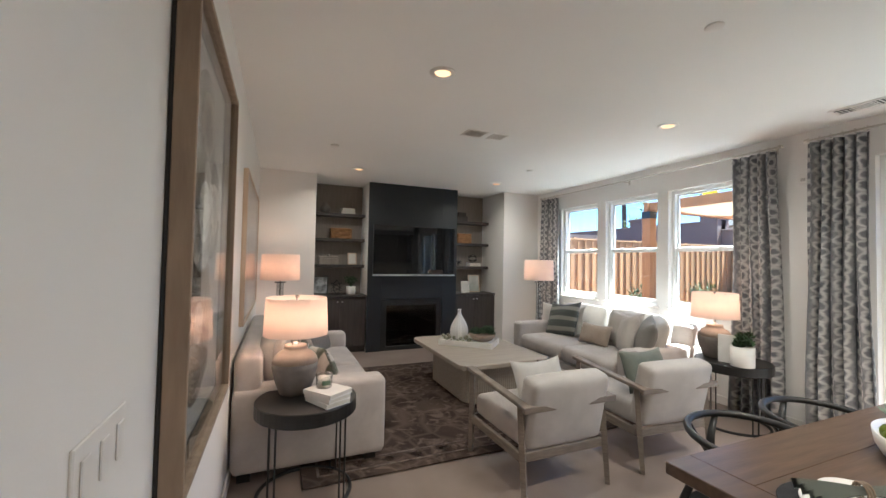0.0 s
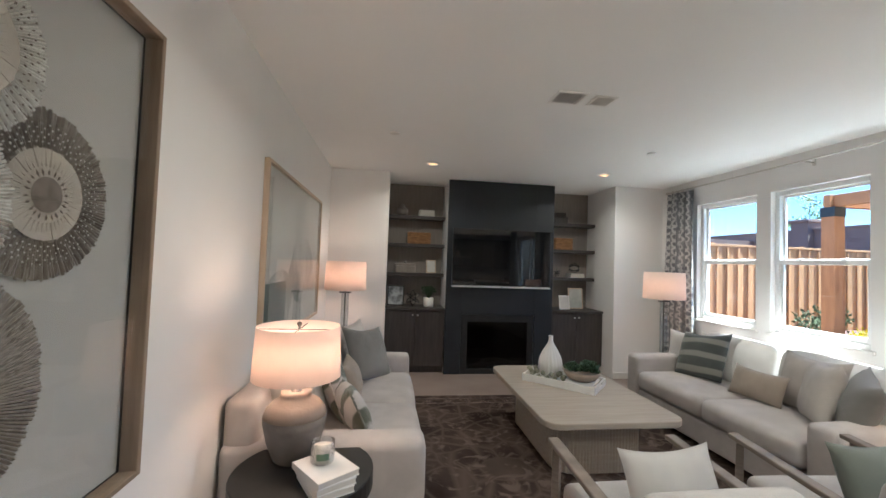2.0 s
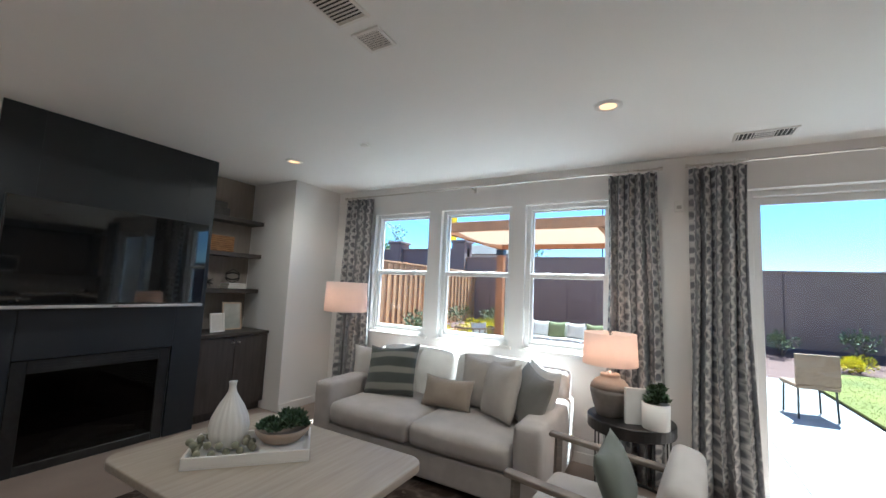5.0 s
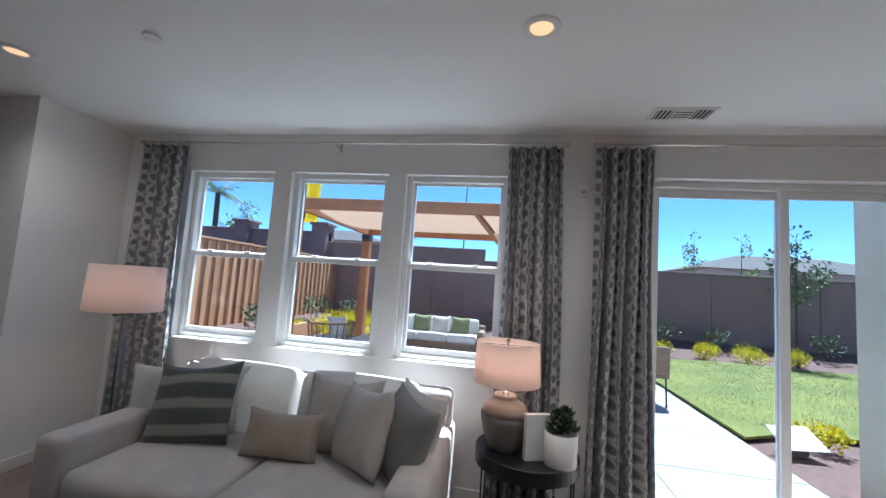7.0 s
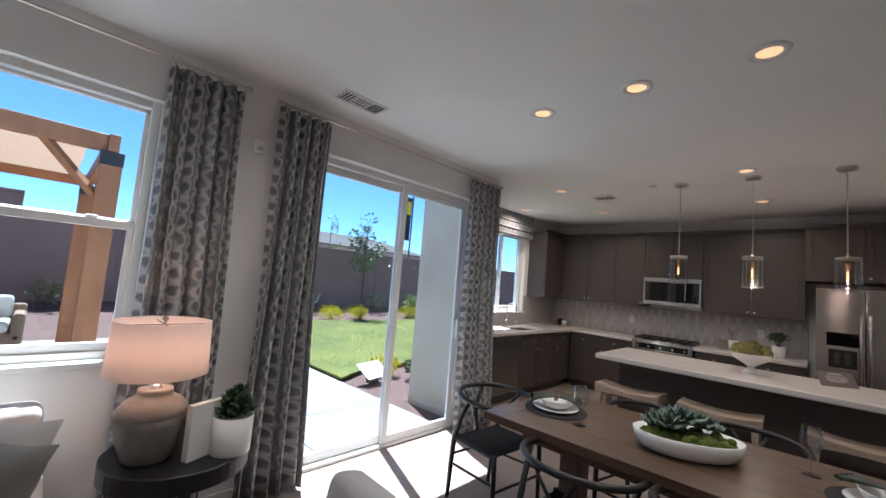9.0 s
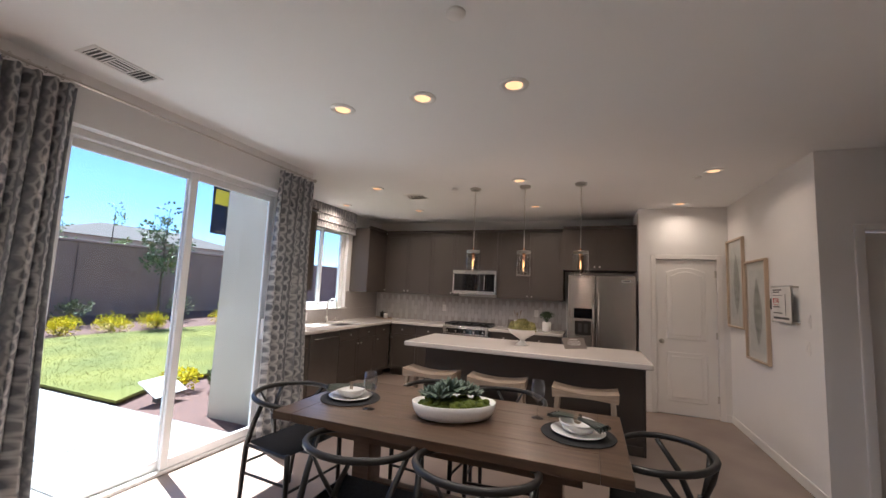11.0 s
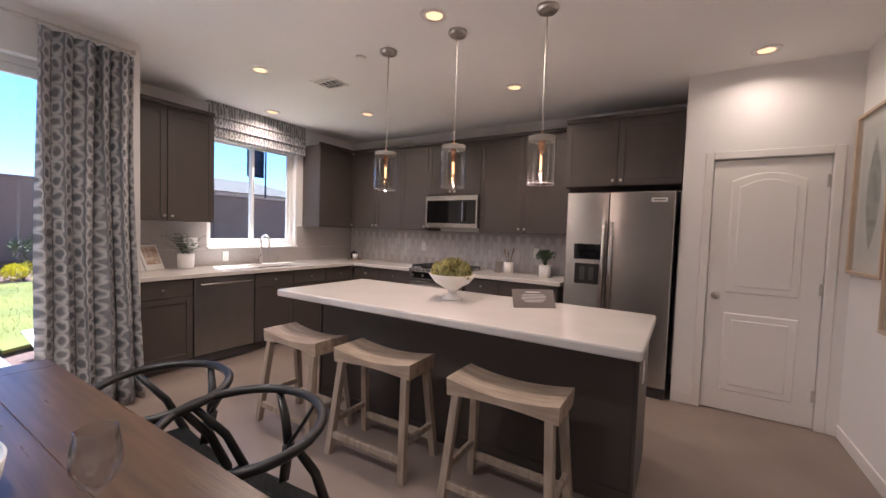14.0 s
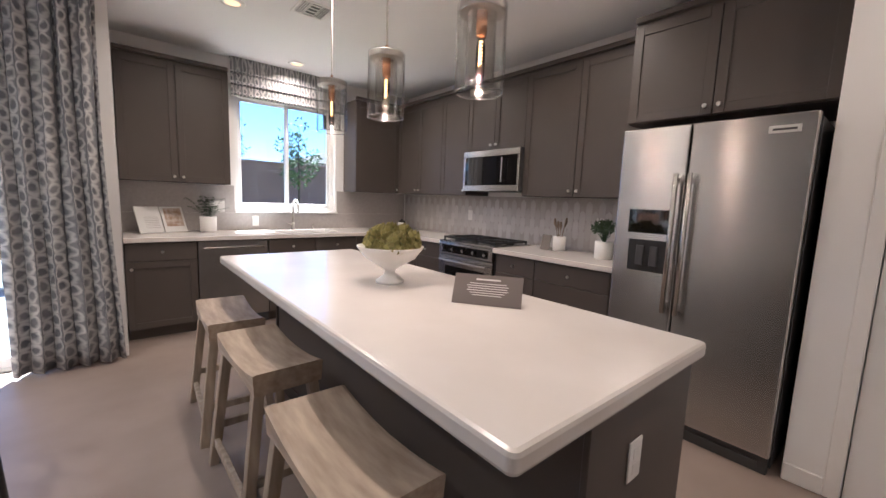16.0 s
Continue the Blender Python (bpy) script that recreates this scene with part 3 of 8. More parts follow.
for i, (a, b) in enumerate(WINS):
    spec += [(EX0, EX1, a, b, 0, WZ0), (EX0, EX1, a, b, WZ1, H)]
spec += [(EX0, EX1, WINS[2][1], WINS[1][0], 0, H), (EX0, EX1, WINS[1][1], WINS[0][0], 0, H), (EX0, EX1, WINS[0][1], 7.0, 0, H)]
structure("wall_east", boxes(*spec), WALL, "white painted wall with three windows and patio door")
KW0, KW1, KZ0, KZ1 = -2.63, -1.47, 1.12, 2.42
structure("wall_kitchen_bay", boxes((4.80, 5.57, -0.47, -0.4, 0, H), (EX0, 4.80, -0.47, -0.4, 0, H)), WALL, "short return wall beside the kitchen units")
structure("wall_kitchen_east", boxes((5.57, 5.75, KW1, -0.4, 0, H), (5.57, 5.75, -3.87, KW0, 0, H), (5.57, 5.75, KW0, KW1, 0, KZ0), (5.57, 5.75, KW0, KW1, KZ1, H)), WALL, "white kitchen wall with window over the sink")
structure("wall_south", boxes((-0.17, 5.57, -3.87, -3.72, 0, H)), WALL, "warm white kitchen back wall")
structure("wall_pantry", boxes((-0.02, 0.11, -3.10, -2.985, 0, H), (0.82, 1.03, -3.10, -2.985, 0, H), (0.11, 0.82, -3.10, -2.985, 2.04, H), (0.93, 1.03, -3.72, -3.10, 0, H)), WALL, "warm white wall round the pantry door")
# outer render
structure("outer_wall", boxes((4.804, 5.754, -0.396, -0.38, -0.1, 3.2), (5.754, 5.77, -3.9, -0.38, -0.1, 1.10), (5.754, 5.77, -3.9, -0.38, 2.44, 3.2), (5.754, 5.77, -1.45, -0.38, 1.10, 2.44), (5.754, 5.77, -3.9, -2.65, 1.10, 2.44)), STUCCO, "pale beige stucco outer wall", "wall")


def baseboard(name, spec):
    structure(name, boxes(*spec, bevel=0.004, seg=1), TRIM, "white painted baseboard", "baseboard")


baseboard("baseboard", [(-0.10, -0.086, 0.25, 6.21, 0, 0.09), (-0.086, 0.66, 6.196, 6.21, 0, 0.09), (3.88, 4.62, 6.196, 6.21, 0, 0.09), (4.606, 4.62, 1.82, 6.196, 0, 0.09),
                        (-0.02, -0.006, -2.985, -0.85, 0, 0.09), (0.88, 1.03, -2.985, -2.971, 0, 0.09), (-0.006, 0.05, -2.985, -2.971, 0, 0.09), (-0.17, -0.02, -0.85, -0.836, 0, 0.09), (4.606, 4.62, -0.47, -0.1, 0, 0.09)])
structure("trim", boxes((0.82, 0.88, -2.985, -2.975, 0, 2.10), (0.05, 0.11, -2.985, -2.975, 0, 2.10), (0.11, 0.82, -2.985, -2.975, 2.04, 2.10), bevel=0.005, seg=1), TRIM, "white painted door casing", "trim")
structure("hall_door_trim", boxes((-0.30, -0.235, -0.85, -0.832, 0, 2.14), (-1.12, -1.06, -0.85, -0.832, 0, 2.14), (-1.06, -0.30, -0.85, -0.832, 2.09, 2.14), bevel=0.005, seg=1), TRIM, "white painted door casing in the hall", "trim")


def panel_door(name, w, h, hinge_side, m, label, knob=True):
    d = thing(name, label, "door", m, kind="structure")
    bm = boxes((0, w, 0, 0.035, 0.008, h))
    part("door_leaf", bm, TRIM, d)
    # two raised panels, the upper with an arched head
    for z0, z1, arch in ((0.18, 0.80, 0.0), (0.98, 1.86, 0.06)):
        x0, x1 = 0.13, w - 0.13
        for inset, lift, nm in ((0.0, 0.008, "panel_moulding"), (0.05, 0.014, "raised_panel")):
            bm = bmesh.new()
            n = 14
            front, back = [], []
            pts = [(x0 + inset, z0 + inset), (x1 - inset, z0 + inset)]
            for k in range(n + 1):
                u = k / n
                x = (x1 - inset) + (x0 - x1 + 2 * inset) * u
                pts.append((x, z1 - inset + arch * math.sin(math.pi * u)))
            front = [bm.verts.new((x, -lift, z)) for x, z in pts]
            back = [bm.verts.new((x + (-0.014 if x < w / 2 else 0.014), -lift + 0.014, z + (-0.014 if z < (z0 + z1) / 2 else 0.014))) for x, z in pts]
            bm.faces.new(front)
            for a in range(len(pts)):
                b = (a + 1) % len(pts)
                bm.faces.new((front[a], back[a], back[b], front[b]))
            bmesh.ops.recalc_face_normals(bm, faces=bm.faces)
            part(nm, bm, TRIM, d)
    for z in (0.25, 1.05, 1.85):
        part("hinge", boxes((hinge_side - 0.012, hinge_side + 0.012, -0.006, 0.01, z - 0.045, z + 0.045), bevel=0.002, seg=1), NICKEL, d, "brushed nickel hinge")
    if knob:
        kx = 0.06 if hinge_side > 0.3 else w - 0.06
        bm = lathe([(0, 0), (0.032, 0), (0.032, 0.008), (0.012, 0.012), (0.011, 0.035), (0.024, 0.045), (0.028, 0.058), (0.022, 0.07), (0, 0.073)], 20)
        bmesh.ops.rotate(bm, verts=bm.verts, cent=(0, 0, 0), matrix=Matrix.Rotation(radians(90), 3, "X"))
        bmesh.ops.translate(bm, verts=bm.verts, vec=(kx, 0, 0.94))
        part("door_knob", bm, NICKEL, d, "brushed nickel knob", smooth=True)
    return d


# pantry door: faces +y, so x runs the other way
panel_door("door_1", 0.70, 2.03, 0.694, pose(0.815, -3.005, 0, 0, 0, 180), "white two-panel arched pantry door, closed")
panel_door("door_2", 0.75, 2.08, 0.006, pose(-0.305, -0.90, 0, 0, 0, 180), "white panel door in the hall, closed", knob=False)


# ---- windows ----
def sash_window(name, y0, y1, z0, z1, x, label):
    """Single-hung vinyl window, drywall reveal, projecting sill; x is the inner wall face."""
    w = thing(name, label, "window", pose(x, 0, 0), kind="structure")
    t, xf = 0.045, 0.075
    zm = (z0 + z1) / 2 + 0.02
    part("window_frame", boxes((xf - 0.02, xf + 0.06, y0, y0 + t, z0, z1), (xf - 0.02, xf + 0.06, y1 - t, y1, z0, z1), (xf - 0.02, xf + 0.06, y0 + t, y1 - t, z1 - t, z1), (xf - 0.02, xf + 0.06, y0 + t, y1 - t, z0, z0 + t), bevel=0.004, seg=1), VINYL, w)
    s = 0.03
    part("lower_sash", boxes((xf - 0.005, xf + 0.025, y0 + t, y0 + t + s, z0 + t, zm), (xf - 0.005, xf + 0.025, y1 - t - s, y1 - t, z0 + t, zm), (xf - 0.012, xf + 0.025, y0 + t, y1 - t, zm - 0.045, zm), (xf - 0.005, xf + 0.025, y0 + t + s, y1 - t - s, z0 + t, z0 + t + 0.045), bevel=0.003, seg=1), VINYL, w)
    part("upper_sash", boxes((xf + 0.028, xf + 0.055, y0 + t, y0 + t + 0.02, zm - 0.02, z1 - t), (xf + 0.028, xf + 0.055, y1 - t - 0.02, y1 - t, zm - 0.02, z1 - t), (xf + 0.028, xf + 0.055, y0 + t, y1 - t, zm - 0.02, zm + 0.012), (xf + 0.028, xf + 0.055, y0 + t, y1 - t, z1 - t - 0.02, z1 - t), bevel=0.003, seg=1), VINYL, w)
    for k in (0.28, 0.72):
        yy = y0 + (y1 - y0) * k
        part("sash_lock", boxes((xf - 0.02, xf + 0.012, yy - 0.025, yy + 0.025, zm + 0.001, zm + 0.016), bevel=0.003, seg=1), VINYL, w)
    for nm, xx, a, b in (("pane", xf + 0.008, z0 + t, zm - 0.02), ("pane", xf + 0.04, zm, z1 - t)):
        p = part(nm, boxes((xx, xx + 0.004, y0 + t + 0.005, y1 - t - 0.005, a, b)), PANE, w)
        p.visible_shadow = False
    part("window_sill", boxes((-0.03, xf - 0.02, y0 - 0.03, y1 + 0.03, z0 - 0.025, z0 + 0.004), bevel=0.006), TRIM, w)
    return w


for i, (a, b) in enumerate(WINS):
    sash_window(f"window_{i + 1}", a, b, WZ0, WZ1, EX0, "white single-hung vinyl window over the sofa")


def slider(name, x, y0, y1, z0, z1, mid, label, rail=0.06, sill=0.03):
    w = thing(name, label, "sliding door" if z0 < 0.1 else "window", pose(x, 0, 0), kind="structure")
    f = 0.05
    part("frame", boxes((0, 0.1, y0, y0 + f, z0, z1), (0, 0.1, y1 - f, y1, z0, z1), (0, 0.1, y0 + f, y1 - f, z1 - f, z1), (0, 0.1, y0 + f, y1 - f, z0, z0 + sill), bevel=0.004, seg=1), VINYL, w)
    for nm, xx, a, b in (("fixed_panel", 0.055, mid - rail / 2, y1 - f), ("sliding_panel", 0.015, y0 + f, mid + rail / 2)):
        p = part(nm, boxes((xx, xx + 0.03, a, a + rail, z0 + sill, z1 - f), (xx, xx + 0.03, b - rail, b, z0 + sill, z1 - f), (xx, xx + 0.03, a + rail, b - rail, z1 - f - rail, z1 - f), (xx, xx + 0.03, a + rail, b - rail, z0 + sill, z0 + sill + rail * 1.2), bevel=0.004, seg=1), VINYL, w)
        g = part("pane", boxes((xx + 0.012, xx + 0.018, a + rail - 0.005, b - rail + 0.005, z0 + sill + rail, z1 - f - rail + 0.005)), PANE, p)
        g.visible_shadow = False
    return w


sd = slider("door_3", 4.70, SD0, SD1, 0.0, SDZ, 0.83, "white vinyl sliding glass patio door, closed")
part("door_handle", boxes((-0.03, 0.014, SD0 + 0.07, SD0 + 0.095, 0.93, 1.13), bevel=0.008), VINYL, sd, "white pull handle")
slider("window_4", 5.63, KW0, KW1, KZ0, KZ1, (KW0 + KW1) / 2, "white vinyl slider window over the sink", rail=0.035, sill=0.05)
structure("sink_window_sill", boxes((5.53, 5.63, KW0 - 0.02, KW1 + 0.02, KZ0 - 0.02, KZ0 + 0.004), bevel=0.005), TRIM, "white window sill over the sink", "sill")


# ---- curtains ----
def curtain(y0, y1, x=4.52, z0=0.02, z1=2.60, folds=5, depth=0.045, seed=0):
    c = thing("curtain", "grey and ivory ink-printed pleated curtain panel hanging from a rod", "curtain", pose(x, 0, 0), group="curtains")
    bm = bmesh.new()
    uvl = bm.loops.layers.uv.new("UVMap")
    rnd = random.Random(seed)
    n, rows = folds * 12, 14
    ph = [rnd.uniform(-0.5, 0.5) for _ in range(folds + 2)]
    cloth = (y1 - y0) * 1.9
    grid, uvs = [], []
    for j in range(rows + 1):
        v = j / rows
        z = z0 + (z1 - z0) * v
        flare = 1 + 0.16 * (1 - v) ** 1.5
        row, urow = [], []
        for i in range(n + 1):
            u = i / n
            k = u * folds
            dd = depth * (0.75 + 0.5 * (1 - v)) * (1 + 0.35 * ph[int(k)])
            sway = 0.012 * math.sin(5 * v + ph[int(k)] * 6)
            yy = (y0 + y1) / 2 + (u - 0.5) * (y1 - y0) * flare + sway + 0.012 * math.sin(4 * math.pi * k) * (1 - v * 0.5)
            xx = dd * math.sin(2 * math.pi * k + 0.6 * math.sin(2.2 * v + ph[int(k)] * 4))
            row.append(bm.verts.new((xx, yy, z)))
            urow.append((u * cloth + seed * 0.31, z))
        grid.append(row)
        uvs.append(urow)
    for j in range(rows):
        for i in range(n):
            f = bm.faces.new((grid[j][i], grid[j][i + 1], grid[j + 1][i + 1], grid[j + 1][i]))
            f.smooth = True
            for lp, (a, b) in zip(f.loops, ((j, i), (j, i + 1), (j + 1, i + 1), (j + 1, i))):
                lp[uvl].uv = uvs[a][b]
    ob = part("curtain_panel", bm, CURTAIN, c)
    so = ob.modifiers.new("thickness", "SOLIDIFY")
    so.thickness = 0.004
    for i in range(folds + 1):
        yy = y0 + (y1 - y0) * i / folds
        part("curtain_ring", tube(arc(0, 0, 0.018, 0, 360, 0, 12)[:-1], 0.002, 5, closed=True), NICKEL, c).matrix_basis = Matrix.Translation((0, yy, z1 + 0.028)) @ Matrix.Rotation(radians(90), 4, "X")
    return c


for i, (a, b, f) in enumerate(((5.52, 5.97, 5), (2.36, 2.76, 5), (1.75, 2.13, 5), (-0.40, 0.11, 5))):
    curtain(a, b, folds=f, seed=i + 1)


def curtain_rod(y0, y1, brackets):
    r = thing("curtain_rod", "thin brushed nickel curtain rod on brackets", "curtain rod", pose(4.52, 0, 2.628))
    part("rod", tube([(0, y0, 0), (0, y1, 0)], 0.008, 10), NICKEL, r)
    for y in (y0, y1):
        part("finial", tube([(0, y - 0.012, 0), (0, y + 0.012, 0)], 0.016, 12), NICKEL, r)
    for y in brackets:
        part("bracket", boxes((0, 0.098, y - 0.006, y + 0.006, -0.02, -0.009), (0.09, 0.099, y - 0.012, y + 0.012, -0.045, 0.03)), NICKEL, r)


curtain_rod(2.34, 5.99, (2.42, 4.15, 5.9))
curtain_rod(-0.39, 2.15, (-0.35, 2.07))

# roman valance over the sink window
va = thing("roman_shade", "printed roman shade folded up over the sink window", "window shade", pose(5.50, 0, 0))
bm = bmesh.new()
uvl = bm.loops.layers.uv.new("UVMap")
prof = [(0.06, 2.735), (0.0, 2.735), (0.0, 2.60), (-0.012, 2.585), (0.006, 2.57), (0.0, 2.50), (-0.016, 2.47), (0.005, 2.455), (0.0, 2.39), (-0.014, 2.365), (0.02, 2.355), (0.06, 2.36)]
rows = []
for y in [KW0 - 0.09 + (KW1 - KW0 + 0.13) * k / 12 for k in range(13)]:
    rows.append([(bm.verts.new((x, y, z)), y, i * 0.06) for i, (x, z) in enumerate(prof)])
for a, b in zip(rows, rows[1:]):
    for i in range(len(prof) - 1):
        q = (a[i], a[i + 1], b[i + 1], b[i])
        f = bm.faces.new([v[0] for v in q])
        for lp, v in zip(f.loops, q):
            lp[uvl].uv = (v[1] * 1.5 + 7, v[2] if i > 1 else v[2])
part("shade_cloth", bm, CURTAIN, va).modifiers.new("thickness", "SOLIDIFY").thickness = 0.004


# ---- fireplace wall ----
structure("fireplace_cladding", boxes((1.494, 1.727, 6.44, 6.466, 0, H - 0.002), (2.797, 3.062, 6.44, 6.466, 0, H - 0.002), (1.727, 2.797, 6.44, 6.466, 0.84, H - 0.002), bevel=0.002, seg=1), PANEL, "tall charcoal panelled fireplace surround", "fireplace surround")
fp = thing("fireplace", "black glass-fronted gas fireplace insert, unlit", "fireplace", pose(2.262, 6.46, 0))
part("firebox", boxes((-0.53, 0.53, 0.30, 0.32, 0.0, 0.83), (-0.53, -0.51, 0.02, 0.30, 0.0, 0.83), (0.51, 0.53, 0.02, 0.30, 0.0, 0.83), (-0.51, 0.51, 0.02, 0.30, 0.81, 0.83), (-0.51, 0.51, 0.02, 0.30, 0.0, 0.02)), BLACK, fp)
part("frame", boxes((-0.53, -0.44, -0.005, 0.02, 0, 0.835), (0.44, 0.53, -0.005, 0.02, 0, 0.835), (-0.44, 0.44, -0.005, 0.02, 0.735, 0.835), (-0.44, 0.44, -0.005, 0.02, 0, 0.07), bevel=0.004, seg=1), BLACK, fp, "matt black metal frame")
part("louvre", boxes(*[(-0.40, 0.40, -0.008, 0.0, 0.755 + k * 0.022, 0.765 + k * 0.022) for k in range(3)]), BLACK, fp)
g = part("glass_door", boxes((-0.44, 0.44, 0.004, 0.009, 0.07, 0.735)), thin_glass("fire_glass", (0.35, 0.35, 0.36)), fp, "dark glass")
for k, (x, y, a) in enumerate(((-0.18, 0.12, 8), (0.16, 0.14, -10), (0.0, 0.18, 3))):
    part("log", tube([(x - 0.2, y, 0.07 + k * 0.03), (x, y + 0.02, 0.1 + k * 0.03), (x + 0.2, y, 0.075 + k * 0.03)], [0.03, 0.042, 0.03], 8), BARK, fp)

tv = thing("television", "large black flat-screen television mounted on the charcoal panel, off", "television", pose(2.277, 6.44, 0))
part("body", boxes((-0.715, 0.715, -0.075, -0.03, 1.25, 2.05), (-0.3, 0.3, -0.03, -0.002, 1.4, 1.9), bevel=0.004, seg=1), BLACK, tv)
part("screen", boxes((-0.705, 0.705, -0.079, -0.0755, 1.262, 2.04)), SCREEN, tv, "glossy black screen")
part("chin", boxes((-0.715, 0.715, -0.088, -0.05, 1.225, 1.249), bevel=0.004, seg=1), material("brushed_aluminium", (0.62, 0.62, 0.62), (0.58, 0.58, 0.58), scale=30, rough=0.35, metal=0.6), tv, "brushed silver bar")
part("badge", boxes((-0.02, 0.02, -0.0905, -0.0885, 1.233, 1.241)), BLACK, tv)


def alcove_unit(x0, x1):
    c = thing("base_cabinet", "smoked oak two-door alcove cabinet with dark top", "cabinet", pose((x0 + x1) / 2, 0, 0), group="alcove cabinets")
    h = (x1 - x0) / 2 - 0.003
    part("body", boxes((-h, h, 6.51, 6.995, 0.09, 0.875), (-h, h, 6.56, 6.995, 0, 0.09)), CABDARK, c)
    part("top", boxes((-h, h, 6.47, 6.996, 0.877, 0.91), bevel=0.003, seg=1), CABDARK, c)
    for s in (-1, 1):
        a, b = (-h + 0.004, -0.002) if s < 0 else (0.002, h - 0.004)
        d = part("door", boxes((a, b, 6.488, 6.508, 0.10, 0.868), bevel=0.002, seg=1), CABDARK, c)
        part("knob", tube([(s * 0.035, 6.488, 0.81), (s * 0.035, 6.463, 0.81)], 0.011, 12), NICKEL, d, "small nickel knob")


def floating_shelf(x0, x1, z):
    s = thing("wall_shelf", "dark smoked oak floating shelf in the alcove", "shelf", pose((x0 + x1) / 2, 0, z), group="alcove shelves")
    part("board", boxes((-(x1 - x0) / 2 + 0.003, (x1 - x0) / 2 - 0.003, 6.75, 6.996, -0.05, 0.0), bevel=0.003, seg=1), CABDARK, s)


for x0, x1 in ((0.66, 1.50), (3.055, 3.88)):
    alcove_unit(x0, x1)
    structure("alcove_back", boxes((x0 + 0.001, x1 - 0.006, 6.9985, 6.9998, 0.9, H - 0.002)), TAUPE, "taupe grained back wall of the shelf alcove", "wall panel")
    for z in (2.235, 1.822, 1.392):
        floating_shelf(x0, x1, z)


# ---- living room things ----
structure("rug_pad", boxes((0.40, 3.95, 2.93, 5.50, 0.0005, 0.004)), GREYBOARD, "thin grey rug underlay", "underlay")
rug = thing("area_rug", "distressed brown and cream patterned rug with a floral border", "rug", pose(2.175, 4.215, 0.0))
part("rug_field", rounded_slab(-1.825, 1.825, -1.335, 1.335, 0.004, 0.014, 0.03, 0.004), RUG, rug)
bm = bmesh.new()
for k in (0.10, 0.24):
    a, b = 1.825 - k, 1.335 - k
    for s in ((-a, a, -b, -b + 0.018), (-a, a, b - 0.018, b), (-a, -a + 0.018, -b + 0.018, b - 0.018), (a - 0.018, a, -b + 0.018, b - 0.018)):
        box(bm, *s, 0.0142, 0.0158)
part("border_line", bm, material("rug_border", (0.20, 0.155, 0.13), (0.08, 0.06, 0.05), scale=14, rough=1.0, fac=(0.4, 0.6)), rug)
bm = bmesh.new()
rnd = random.Random(5)
a, b = 1.825 - 0.18, 1.335 - 0.18
spots = [(-a + 2 * a * i / 15, s * b) for i in range(16) for s in (-1, 1)] + [(s * a, -b + 2 * b * i / 11) for i in range(1, 11) for s in (-1, 1)]
for x, y in spots:
    for k in range(6):
        an = k * math.pi / 3
        dx, dy = math.cos(an), math.sin(an)
        q = [(x + dx * 0.008 - dy * 0.003, y + dy * 0.008 + dx * 0.003), (x + dx * 0.03 - dy * 0.012, y + dy * 0.03 + dx * 0.012), (x + dx * 0.045, y + dy * 0.045), (x + dx * 0.03 + dy * 0.012, y + dy * 0.03 - dx * 0.012)]
        bm.faces.new([bm.verts.new((u, v, 0.0155)) for u, v in q])
bmesh.ops.solidify(bm, geom=bm.faces[:], thickness=0.001)
part("border_flowers", bm, material("rug_flower", (0.22, 0.17, 0.145), (0.09, 0.066, 0.056), scale=18, rough=1.0, fac=(0.4, 0.6)), rug)["kind"] = "stuff"


def sofa(m, length, depth, back_h, arm_h, cushions, label):
    """Local: length along x, front towards -y, back against y = 0."""
    s = thing("sofa", label, "sofa", m, group="sofas")
    L2, aw = length / 2, 0.20
    part("base", cushion(0, -depth / 2, 0.17, length - 0.02, depth - 0.03, 0.20, 0.02, (0, 0, 0)), SOFA, s, smooth=True)
    part("backrest", cushion(0, -0.09, (0.12 + back_h) / 2, length - 0.04, 0.17, back_h - 0.12, 0.05, (0, 0.005, 0.0)), SOFA, s, smooth=True)
    for k in (-1, 1):
        part("arm", cushion(k * (L2 - aw / 2), -depth / 2, (0.07 + arm_h) / 2, aw, depth, arm_h - 0.07, 0.045, (0.008, 0.004, 0.006)), SOFA, s, smooth=True)
    w = (length - 2 * aw) / cushions
    for k in range(cushions):
        x = -L2 + aw + w * (k + 0.5)
        part("seat_cushion", cushion(x, -(depth + 0.12) / 2 - 0.02, 0.375, w - 0.006, depth - 0.13, 0.19, 0.06, (0.0, 0.012, 0.022), n=9), SOFA, s, smooth=True)
        bm = cushion(x, 0, 0, w - 0.03, 0.19, back_h - 0.40, 0.075, (0.0, 0.03, 0.02), n=9)
        bmesh.ops.rotate(bm, verts=bm.verts, cent=(0, 0, 0), matrix=Matrix.Rotation(radians(-12), 3, "X"))
        bmesh.ops.translate(bm, verts=bm.verts, vec=(0, -0.275, 0.42 + (back_h - 0.40) / 2 + 0.035))
        # white translucent cloth stands in for sunlight on cushions of the sofa linen
        part("back_cushion", bm, WHITECLOTH, s, "loose linen back cushion, whitened to imitate sunlight", smooth=True)
    for x in (-L2 + 0.10, L2 - 0.10):
        for y in (-0.08, -depth + 0.10):
            part("foot", boxes((x - 0.04, x + 0.04, y - 0.04, y + 0.04, 0.0, 0.075)), EBONY, s, "black block foot")
    return s


sofa(pose(-0.085, 4.09, 0, 0, 0, 90), 2.06, 1.02, 0.84, 0.62, 2, "oatmeal linen sofa against the art wall, loose back cushions whitened as if sunlit")
sofa(pose(4.47, 4.08, 0, 0, 0, -90), 2.10, 1.08, 0.84, 0.62, 2, "oatmeal linen sofa under the windows, loose back cushions whitened as if sunlit")


